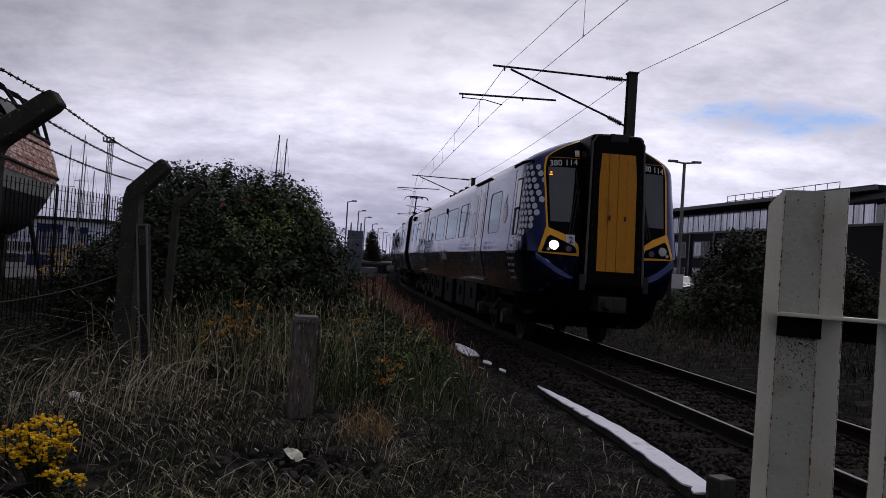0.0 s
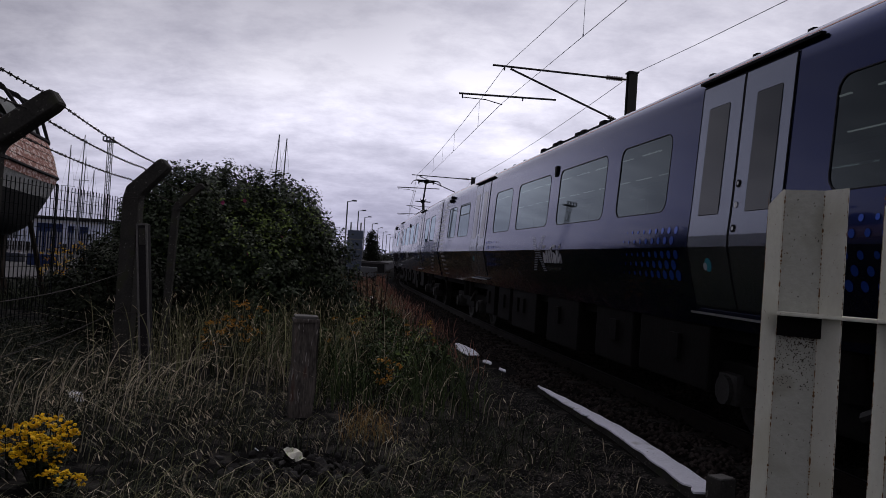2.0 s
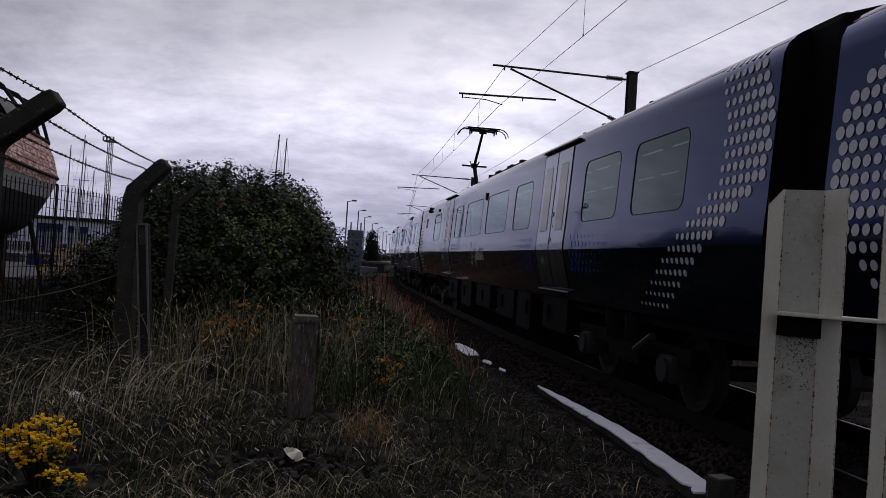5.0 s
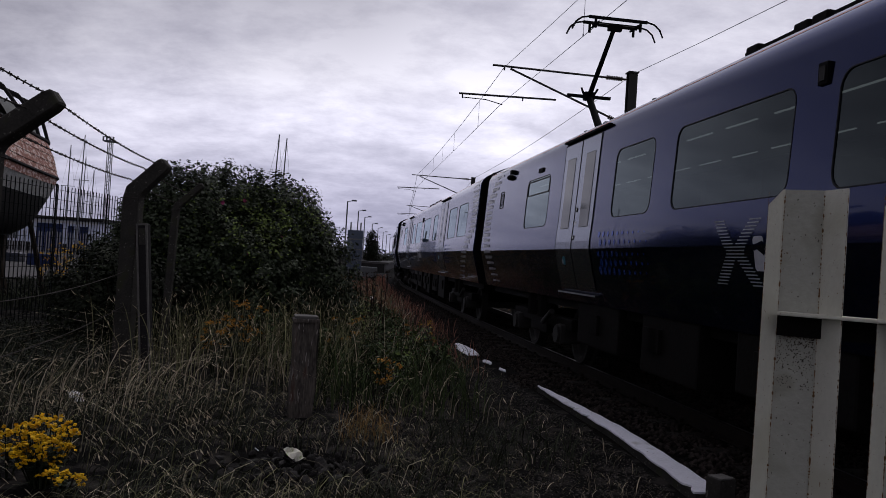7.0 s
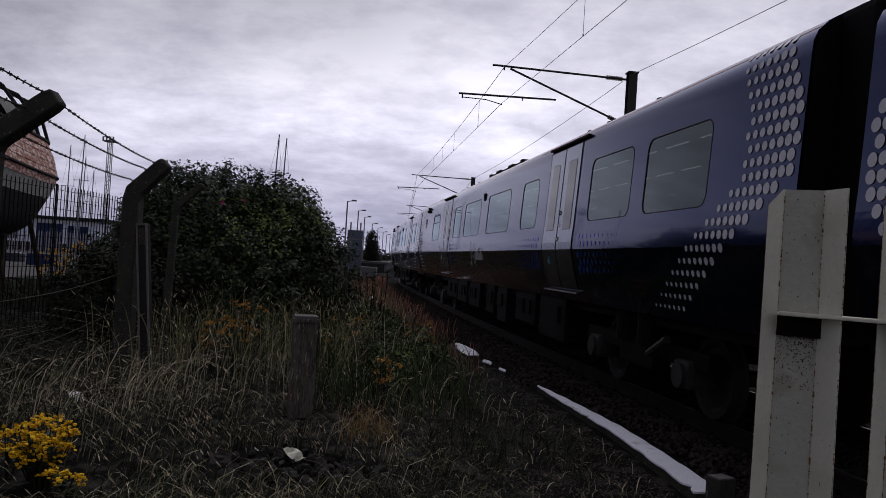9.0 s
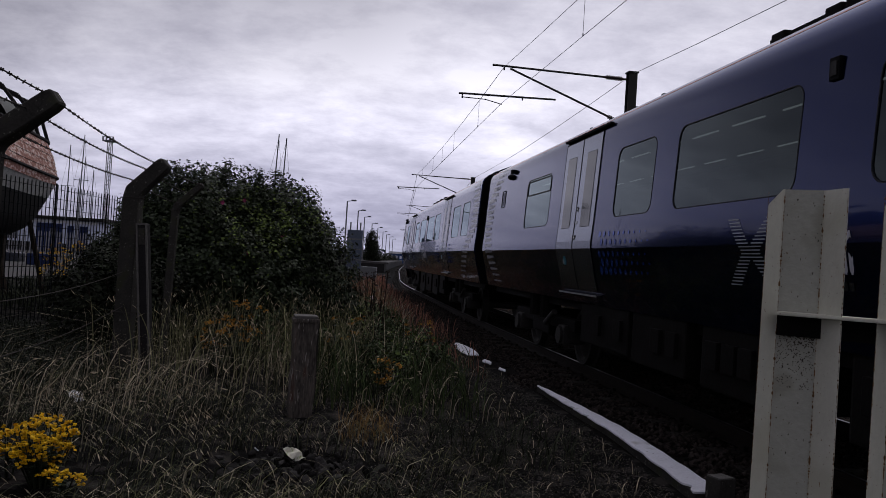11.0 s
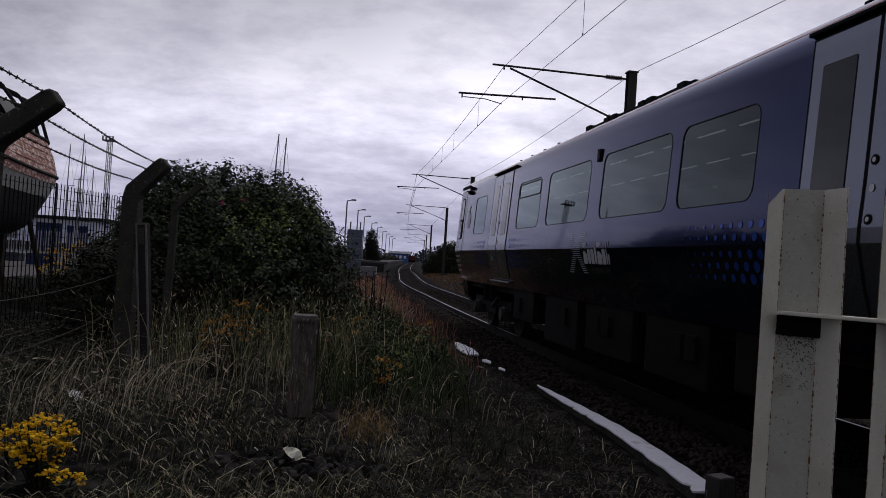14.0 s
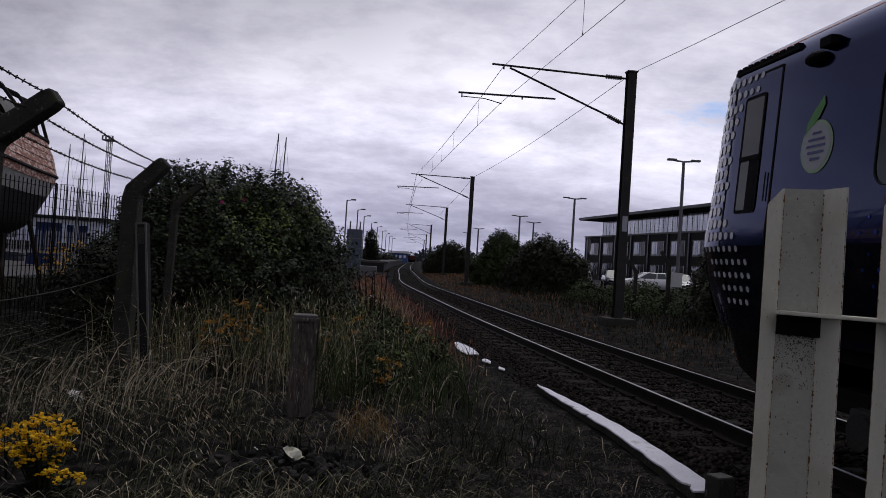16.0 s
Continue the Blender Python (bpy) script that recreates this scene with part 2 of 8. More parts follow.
# darker than the flange paint: grime plus the recess shade, both in the colour
M["webshade"] = mat("weathered_shaded_web_paint", (0.44, 0.44, 0.37), 0.6, 0, 0.85, 14, 160, 0.12, wear=(0.34, 0.335, 0.27), wear_at=0.56, spots=((0.14, 0.09, 0.05), 300, 0.715))
M["cantrail"] = mat("orange_red_cantrail_tape", (0.42, 0.07, 0.02), 0.4, 0, 0.85, 3, 40, 0)
M["wallblue"] = mat("blue_grey_shed_wall", (0.018, 0.028, 0.085), 0.7, 0, 0.7, 0.5, 6, 0.1)
M["pane"] = mat("dark_window_glass", (0.03, 0.035, 0.045), 0.06, 0, 0.8, 0.5, 4, 0.0, spec=0.8)
# pale streaked base colour stands for the sky mirrored in the panes
M["paneb"] = mat("pale_sky_mirroring_glass", (0.90, 0.93, 0.99), 0.12, 0.75, 0.40, 0.8, 6, 0.0, spec=0.7, stretch=(1, 1, 0.05))
M["white"] = mat("white_paint", (0.72, 0.72, 0.73), 0.4, 0, 0.85, 1, 20, 0.02)
M["lampgrey"] = mat("grey_lamp_column", (0.16, 0.165, 0.17), 0.5, 0.3, 0.8, 2, 20, 0)
M["asphalt"] = mat("asphalt", (0.01815, 0.01815, 0.01848), 0.9, 0, 0.7, 1, 20, 0.2)
M["platform"] = mat("platform_concrete", (0.085, 0.080, 0.078), 0.9, 0, 0.6, 0.6, 10, 0.2)
M["signback"] = mat("grey_sign_back", (0.10, 0.12, 0.16), 0.5, 0.3, 0.8, 1, 20, 0.02)
M["far"] = mat("distant_hill_scrub", (0.045, 0.055, 0.060), 1.0, 0, 0.7, 0.02, 0.3, 0)
M["carwhite"] = mat("white_car_paint", (0.65, 0.65, 0.66), 0.25, 0, 0.9, 1, 20, 0, coat=0.5)
M["carsilver"] = mat("silver_car_paint", (0.30, 0.31, 0.33), 0.3, 0.5, 0.9, 1, 20, 0, coat=0.5)
M["cardark"] = mat("dark_car_paint", (0.03, 0.033, 0.045), 0.25, 0, 0.9, 1, 20, 0, coat=0.5)
M["oldstraw"] = mat("bleached_fallen_grass", (0.42, 0.37, 0.26), 0.8, 0, 0.6, 2, 30, 0, island=0.85, spec=0.03)
M["tallgreen"] = mat("yellow_green_stalks", (0.19, 0.185, 0.095), 0.75, 0, 0.65, 2, 30, 0, island=0.85, spec=0.03)
M["tuft"] = mat("orange_dry_grass", (0.30, 0.19, 0.075), 0.8, 0, 0.6, 2, 30, 0, island=0.6, spec=0.03)
M["brightorange"] = mat("orange_dock_seed", (0.60, 0.26, 0.05), 0.7, 0, 0.7, 10, 60, 0, island=0.3)
M["capstone"] = mat("pale_weathered_cap", (0.143, 0.1348, 0.1238), 0.9, 0, 0.6, 9, 60, 0.4)
M["hullpale"] = mat("weathered_white_boot_top", (0.45, 0.45, 0.43), 0.8, 0, 0.5, 6, 50, 0.3)
M["redtrain"] = mat("red_brown_wagon", (0.08, 0.026, 0.022), 0.7, 0, 0.7, 0.5, 6, 0.1)
M["bluetrain"] = mat("far_blue_wall", (0.05, 0.10, 0.26), 0.6, 0, 0.7, 0.4, 6, 0.05)


M["redline"] = mat("red_gold_tape", (0.30, 0.10, 0.03), 0.4, 0, 0.8, 3, 40, 0)
M["greyedge"] = mat("worn_grey_rubber", (0.10, 0.10, 0.105), 0.6, 0, 0.5, 6, 50, 0.2)
M["oldyellow"] = mat("grimy_yellow_paint", (0.47, 0.20, 0.012), 0.5, 0, 0.7, 2.5, 40, 0.05, wear=(0.30, 0.12, 0.012), wear_at=0.56, spots=((0.10, 0.045, 0.015), 30, 0.72), stretch=(1, 1, 0.45))
M["cabglass"] = mat("cab_windscreen", (0.026, 0.037, 0.043), 0.04, 0, 0.8, 0.6, 5, 0, spec=0.55)
M["badgeface"] = mat("grey_blue_vinyl", (0.36, 0.38, 0.40), 0.35, 0, 0.9, 3, 30, 0)
M["badge"] = mat("green_ring_vinyl", (0.30, 0.44, 0.26), 0.35, 0, 0.9, 3, 30, 0)
M["badgeleaf"] = mat("green_vinyl", (0.09, 0.30, 0.07), 0.35, 0, 0.8, 3, 30, 0)
M["sticker"] = mat("turquoise_vinyl", (0.03, 0.22, 0.28), 0.35, 0, 0.8, 3, 30, 0)


# ---- mesh helpers ----
def link(name, me, material, parent=None, label="", m=None):
    if material is not None and not me.materials:
        me.materials.append(material)
    ob = new(name, me)
    if parent is not None:
        ob.parent = parent
    if m is not None:
        ob.matrix_basis = m
    if label:
        tagged(ob, label)
    return ob


def part(name, bm, material, parent=None, label="", m=None, smooth=False, recalc=True):
    me = bpy.data.meshes.new(name)
    if recalc:
        bmesh.ops.recalc_face_normals(bm, faces=bm.faces)
    bm.to_mesh(me)
    bm.free()
    if smooth:
        me.polygons.foreach_set("use_smooth", [True] * len(me.polygons))
    return link(name, me, material, parent, label, m)


def raw(name, verts, faces, material, parent=None, label="", smooth=False):
    me = bpy.data.meshes.new(name)
    me.from_pydata([tuple(v) for v in verts], [], faces)
    me.update()
    if smooth:
        me.polygons.foreach_set("use_smooth", [True] * len(me.polygons))
    return link(name, me, material, parent, label)


def tris(name, V, n, material, parent=None, label=""):
    """Many separate polygons of n corners each, from one array of corners."""
    V = np.asarray(V, dtype=np.float32).reshape(-1, 3)
    me = bpy.data.meshes.new(name)
    k = len(V) // n
    me.vertices.add(len(V))
    me.vertices.foreach_set("co", V.ravel())
    me.loops.add(len(V))
    me.loops.foreach_set("vertex_index", np.arange(len(V), dtype=np.int32))
    me.polygons.add(k)
    me.polygons.foreach_set("loop_start", np.arange(0, k * n, n, dtype=np.int32))
    me.update(calc_edges=True)
    return link(name, me, material, parent, label)


def thing(name, label, category, m=None, group="", kind=""):
    ob = new(name)
    ob.empty_display_size = 0.1
    if m is not None:
        ob.matrix_basis = m
    return tagged(ob, label, category, group, kind)


def box(bm, x0, x1, y0, y1, z0, z1, bevel=0.0):
    r = bmesh.ops.create_cube(bm, size=1.0, matrix=Matrix.Translation(((x0 + x1) / 2, (y0 + y1) / 2, (z0 + z1) / 2)) @ Matrix.Diagonal((x1 - x0, y1 - y0, z1 - z0, 1)))
    if bevel:
        es = list({e for v in r["verts"] for e in v.link_edges})
        bmesh.ops.bevel(bm, geom=es, offset=bevel, segments=2, affect="EDGES", profile=0.7)
    return r["verts"]


def rod(bm, a, b, r, r2=None, seg=8):
    a, b = Vector(a), Vector(b)
    d = b - a
    q = d.to_track_quat("Z", "Y").to_matrix().to_4x4()
    bmesh.ops.create_cone(bm, cap_ends=True, segments=seg, radius1=r, radius2=r if r2 is None else r2, depth=d.length, matrix=Matrix.Translation((a + b) / 2) @ q)


def tube(name, pts, r, material, parent=None, label="", seg=5):
    """A bent round bar through the points."""
    V, F = [], []
    pts = [Vector(p) for p in pts]
    for i, p in enumerate(pts):
        d = (pts[min(i + 1, len(pts) - 1)] - pts[max(i - 1, 0)]).normalized()
        s = d.cross(Vector((0.13, 0.2, 1))).normalized()
        u = s.cross(d)
        for k in range(seg):
            a = 2 * math.pi * k / seg
            V.append(p + (s * math.cos(a) + u * math.sin(a)) * r)
    for i in range(len(pts) - 1):
        for k in range(seg):
            F.append((i * seg + k, i * seg + (k + 1) % seg, (i + 1) * seg + (k + 1) % seg, (i + 1) * seg + k))
    return raw(name, V, F, material, parent, label, smooth=True)


# ---- the line ----
# curvature of the track by distance along it; the line runs away from the camera and bends to the left, then right
KNOT_S = [0, 7, 14, 22, 32, 45, 65, 90, 120, 160]
KNOT_K = [0.0097, 0.0004, -0.0014, -0.0030, 0.0011, -0.0054, 0.0009, -0.0009, 0.0, -0.0004]
STEP = 0.25


def survey():
    s = np.arange(0, 400, STEP)
    k = np.interp(s, KNOT_S, KNOT_K)
    k[s > 160] = 0
    h = 1.6916 + np.concatenate([[0], np.cumsum(k[:-1])]) * STEP
    x = 4.7924 + np.concatenate([[0], np.cumsum(np.cos(h[:-1] + k[:-1] * STEP / 2))]) * STEP
    y = 0.0602 + np.concatenate([[0], np.cumsum(np.sin(h[:-1] + k[:-1] * STEP / 2))]) * STEP
    return s, x, y, h


SV, XV, YV, HV = survey()


def on_track(s, off=0.0, z=0.0):
    """A point of the line at distance s; off: metres to the side of the camera."""
    if s < 0:
        h = HV[0]
        x, y = XV[0] + math.cos(h) * s, YV[0] + math.sin(h) * s
    else:
        h, x, y = np.interp(s, SV, HV), np.interp(s, SV, XV), np.interp(s, SV, YV)
    return Vector((x - math.sin(h) * off, y + math.cos(h) * off, z))


def heading(s):
    return HV[0] if s < 0 else float(np.interp(s, SV, HV))
# ---- ground and track ----
def dist_track(x, y):
    """Signed distance from the line, positive on the camera's side (numpy)."""
    P = np.stack([XV[:1400:4], YV[:1400:4]], 1)
    H = HV[:1400:4]
    b0 = np.array([[XV[0] - math.cos(HV[0]) * d, YV[0] - math.sin(HV[0]) * d] for d in range(60, 0, -2)])
    P, H = np.concatenate([b0, P]), np.concatenate([np.full(len(b0), HV[0]), H])
    out = np.empty(len(x))
    for a in range(0, len(x), 4000):
        dx, dy = x[a:a + 4000, None] - P[None, :, 0], y[a:a + 4000, None] - P[None, :, 1]
        i = np.argmin(dx * dx + dy * dy, 1)
        r = np.arange(len(i))
        out[a:a + 4000] = -np.sin(H[i]) * dx[r, i] + np.cos(H[i]) * dy[r, i]
    return out


def lumps(x, y, s, seed):
    return np.sin(x * s + seed) * np.cos(y * s * 1.13 + seed * 1.7) + 0.5 * np.sin(x * s * 2.3 + y * s * 1.7 + seed * 3)


def ground_z(x, y):
    x, y = np.atleast_1d(np.asarray(x, float)), np.atleast_1d(np.asarray(y, float))
    d = dist_track(x, y)
    z = np.where(d > 0, np.interp(d, [0, 1.45, 1.9, 2.6, 4, 300], [-0.22, -0.22, -0.25, -0.27, -0.28, -0.28]), np.interp(-d, [0, 1.5, 2.2, 3.2, 6, 300], [-0.22, -0.22, -0.25, -0.12, 0.0, 0.0]))
    rough = np.clip((np.abs(d) - 1.8) / 2, 0, 1)
    z = z + rough * (0.035 * lumps(x, y, 0.9, 1.0) + 0.012 * lumps(x, y, 3.1, 2.0)) * np.where(np.hypot(x, y) < 60, 1, 0)
    return z


def gz(x, y):
    return float(ground_z(x, y)[0])


def build_ground():
    xs = np.concatenate([-np.geomspace(1500, 14, 24), np.arange(-13, 13, 0.3), np.geomspace(13.2, 1500, 26)])
    ys = np.concatenate([-np.geomspace(600, 10, 16), np.arange(-9, 40, 0.35), np.geomspace(40.5, 3000, 60)])
    X, Y = np.meshgrid(xs, ys)
    Z = ground_z(X.ravel(), Y.ravel())
    n, k = len(xs), len(ys)
    F = [(j * n + i, j * n + i + 1, (j + 1) * n + i + 1, (j + 1) * n + i) for j in range(k - 1) for i in range(n - 1)]
    g = raw("ground", np.stack([X.ravel(), Y.ravel(), Z], 1), F, M["soil"], smooth=True)
    tagged(g, "rough grassy ground with bare dark soil beside the railway", "ground", kind="structure")
    # the bed of ballast under the track
    V, F = [], []
    prof = [(-2.2, -0.30), (-1.5, -0.18), (0, -0.178), (1.5, -0.18), (2.0, -0.27)]
    ss = list(np.arange(-40, 60, 0.8)) + list(np.arange(60, 330, 4))
    for i, s in enumerate(ss):
        V += [on_track(s, o, z) for o, z in prof]
        if i:
            F += [((i - 1) * 5 + j, (i - 1) * 5 + j + 1, i * 5 + j + 1, i * 5 + j) for j in range(4)]
    bed = raw("track_bed", V, F, M["ballastbed"], smooth=True)
    tagged(bed, "bed of dark grey-brown stone ballast under the track", "track bed", kind="structure")
    # rails
    for side in (0.7525, -0.7525):
        rail = thing("rail", "rusty steel rail with a polished bright running surface", "rail", kind="structure")
        for nm, mt, prof in (("rail_web", M["railside"], [(-0.07, -0.157), (0.07, -0.157), (0.07, -0.145), (0.015, -0.125), (0.012, -0.045), (0.036, -0.035), (0.034, -0.0012), (-0.034, -0.0012), (-0.036, -0.035), (-0.012, -0.045), (-0.015, -0.125), (-0.07, -0.145)]),
                             ("rail_head", M["railtop"], [(0.017, -0.0012), (0.015, 0.0), (-0.015, 0.0), (-0.017, -0.0012)])):
            V, F = [], []
            k = len(prof)
            ss = list(np.arange(-40, 80, 0.75)) + list(np.arange(80, 330, 3))
            for i, s in enumerate(ss):
                V += [on_track(s, side + o, z) for o, z in prof]
                if i:
                    F += [((i - 1) * k + j, (i - 1) * k + (j + 1) % k, i * k + (j + 1) % k, i * k + j) for j in range(k)]
            raw(nm, V, F, mt, rail)
    # sleepers with their fastenings
    bm = bmesh.new()
    for v in box(bm, -0.13, 0.13, -1.25, 1.25, -0.36, -0.158, 0.0):
        if v.co.z > -0.2:
            v.co.x *= 0.85
    proto = bpy.data.meshes.new("sleeper")
    bm.to_mesh(proto)
    bm.free()
    proto.materials.append(M["sleeper"])
    clip = bmesh.new()
    for side in (0.7525, -0.7525):
        for o in (-0.09, 0.09):
            box(clip, -0.05, 0.05, side + o - 0.02, side + o + 0.02, -0.16, -0.115)
    clipm = bpy.data.meshes.new("rail_clip")
    clip.to_mesh(clipm)
    clip.free()
    clipm.materials.append(M["railside"])
    track = thing("sleeper_row", "row of weathered grey concrete sleepers set in ballast", "sleepers", kind="structure")
    s = -12.0
    while s < 120:
        m = Matrix.Translation(on_track(s)) @ Matrix.Rotation(heading(s), 4, "Z")
        sl = link("sleeper", proto, None, track, m=m)
        if s < 40:
            link("rail_clip", clipm, None, sl)
        s += 0.65


build_ground()
# ---- the train: four coaches ----
# half section of the body, from the sole to the crown: (half width, height)
SECT = [(1.24, 0.98), (1.285, 1.14), (1.355, 1.40), (1.42, 1.69), (1.4195, 1.79), (1.397, 2.05), (1.347, 2.87), (1.335, 3.08), (1.325, 3.19), (1.29, 3.27), (1.21, 3.35), (1.09, 3.42), (0.93, 3.50), (0.75, 3.58), (0.50, 3.66), (0.25, 3.71), (0.0, 3.73)]
WIN = 5  # the band between 2.05 and 2.87 holds the windows


def side_y(z):
    return float(np.interp(z, [p[1] for p in SECT], [p[0] for p in SECT]))


def side_patch(bm, x0, x1, z0, z1, sgn, proud, rad=0.0, seg=5):
    """A flat plate with rounded corners lying on the body side."""
    pts = []
    if rad:
        for cx, cz, a0 in ((x1 - rad, z1 - rad, 0), (x0 + rad, z1 - rad, 90), (x0 + rad, z0 + rad, 180), (x1 - rad, z0 + rad, 270)):
            for k in range(seg):
                a = radians(a0 + 90 * k / (seg - 1))
                pts.append((cx + rad * math.cos(a), cz + rad * math.sin(a)))
    else:
        pts = [(x1, z1), (x0, z1), (x0, z0), (x1, z0)]
    return [bm.verts.new((x, sgn * (side_y(z) + proud), z)) for x, z in pts]


def plate(bm, x0, x1, z0, z1, sgn, proud, rad=0.0, seg=5, depth=0.0):
    vs = side_patch(bm, x0, x1, z0, z1, sgn, proud, rad, seg)
    f = bm.faces.new(vs if sgn < 0 else vs[::-1])
    if depth:
        r = bmesh.ops.extrude_face_region(bm, geom=[f])
        bmesh.ops.translate(bm, verts=[v for v in r["geom"] if isinstance(v, bmesh.types.BMVert)], vec=(0, -sgn * depth, 0))


def frame_ring(bm, x0, x1, z0, z1, sgn, proud, w, rad):
    """A rubber frame round an opening, with a rounded inner corner."""
    a = side_patch(bm, x0 - w, x1 + w, z0 - w, z1 + w, sgn, proud, rad + w)
    b = side_patch(bm, x0 + w, x1 - w, z0 + w, z1 - w, sgn, proud, rad)
    c = side_patch(bm, x0 + w, x1 - w, z0 + w, z1 - w, sgn, proud - 0.012, rad)
    n = len(a)
    for k in range(n):
        j = (k + 1) % n
        bm.faces.new((a[k], a[j], b[j], b[k]))
        bm.faces.new((b[k], b[j], c[j], c[k]))


def bent_plate(bm, x0, x1, z0, z1, sgn, proud):
    """A panel that follows the body's bulge."""
    zs = [z0] + [p[1] for p in SECT if z0 < p[1] < z1] + [z1]
    rows = [[bm.verts.new((x, sgn * (side_y(z) + proud), z)) for x in (x0, x1)] for z in zs]
    for a, b in zip(rows, rows[1:]):
        bm.faces.new((a[0], a[1], b[1], b[0]))


def disc(bm, x, z, r, sgn, proud, seg=12, sx=1.0):
    bm.faces.new([bm.verts.new((x + sx * r * math.cos(2 * math.pi * k / seg), sgn * (side_y(z + r * math.sin(2 * math.pi * k / seg)) + proud), z + r * math.sin(2 * math.pi * k / seg))) for k in range(seg)])


def shell(L, wins, cab):
    """The body shell: swept section with window openings; cab: +1 or -1 where a driving end is, else 0."""
    bm = bmesh.new()
    half = len(SECT)
    ends = (-L / 2 + (NOSE if cab < 0 else 0.12), L / 2 - (NOSE if cab > 0 else 0.40))
    xs = sorted({ends[0], ends[1], *[v for w in wins for v in w[:2]]})
    prof = [(-y, z) for y, z in SECT] + [(y, z) for y, z in SECT[-2::-1]]

    def ring(x, f=None):
        return [bm.verts.new((x if f is None else f(y, z)[0], y if f is None else f(y, z)[1], z)) for y, z in prof]

    rings = [ring(x) for x in xs]
    for (xa, ra), (xb, rb) in zip(zip(xs, rings), zip(xs[1:], rings[1:])):
        hole = any(w[0] <= (xa + xb) / 2 <= w[1] for w in wins)
        for k in range(len(prof) - 1):
            if hole and (k == WIN or k == len(prof) - 2 - WIN):
                continue
            bm.faces.new((ra[k], ra[k + 1], rb[k + 1], rb[k]))
    for sgn, rg in ((-1, rings[0]), (1, rings[-1])):
        if cab == sgn:
            last = rg
            for u, w in PLAN[1:]:
                nxt = ring(0, lambda y, z: (sgn * (L / 2 - NOSE + nose_depth(z) * u), y * w))
                for k in range(len(prof) - 1):
                    bm.faces.new((last[k], last[k + 1], nxt[k + 1], nxt[k]))
                last = nxt
            for k in range(half - 1):
                if k == half - 2:
                    bm.faces.new((last[k], last[k + 1], last[-1 - k]))
                else:
                    bm.faces.new((last[k], last[k + 1], last[-2 - k], last[-1 - k]))
        else:
            for k in range(half - 1):
                if k == half - 2:
                    bm.faces.new((rg[k], rg[k + 1], rg[-1 - k]))
                else:
                    bm.faces.new((rg[k], rg[k + 1], rg[-2 - k], rg[-1 - k]))
    # rounded corners of the window openings
    for x0, x1 in [w[:2] for w in wins]:
        for sgn in (-1, 1):
            for cx, cz, ex, ez in ((x0, 2.05, 1, 1), (x1, 2.05, -1, 1), (x0, 2.87, 1, -1), (x1, 2.87, -1, -1)):
                fan = [(cx, cz)] + [(cx + ex * 0.125 * (1 - math.sin(radians(a))), cz + ez * 0.125 * (1 - math.cos(radians(a)))) for a in range(0, 91, 15)]
                bm.faces.new([bm.verts.new((px, sgn * side_y(pz), pz)) for px, pz in fan])
    bmesh.ops.recalc_face_normals(bm, faces=bm.faces)
    # smooth skin with a sharp crease low on the side and sharp ends
    for f in bm.faces:
        f.smooth = True
    for e in bm.edges:
        crease = all(abs(v.co.z - 1.69) < 1e-4 for v in e.verts)
        if len(e.link_faces) != 2 or crease or e.calc_face_angle(0.0) > 0.5:
            e.smooth = False
    return bm


NOSE = 1.0
# the nose in plan: share of its depth, share of the body's width
PLAN = [(0.0, 1.0), (0.2, 0.994), (0.4, 0.975), (0.55, 0.945), (0.67, 0.90), (0.77, 0.83), (0.86, 0.72), (0.93, 0.57), (0.97, 0.40)]


def nose_x(y, z):
    """How far the nose reaches out at a distance y from the middle."""
    w = abs(y) / side_y(z)
    return nose_depth(z) * float(np.interp(-w, [-p[1] for p in PLAN], [p[0] for p in PLAN]))


def nose_y(x, z):
    """The half width of the nose at a distance x from its root."""
    return side_y(z) * float(np.interp(x / nose_depth(z), [p[0] for p in PLAN], [p[1] for p in PLAN]))


def nose_depth(z):
    return 1.0 - 0.50 * max(0.0, (z - 1.75)) / 2.0 - 0.35 * max(0.0, 1.3 - z)


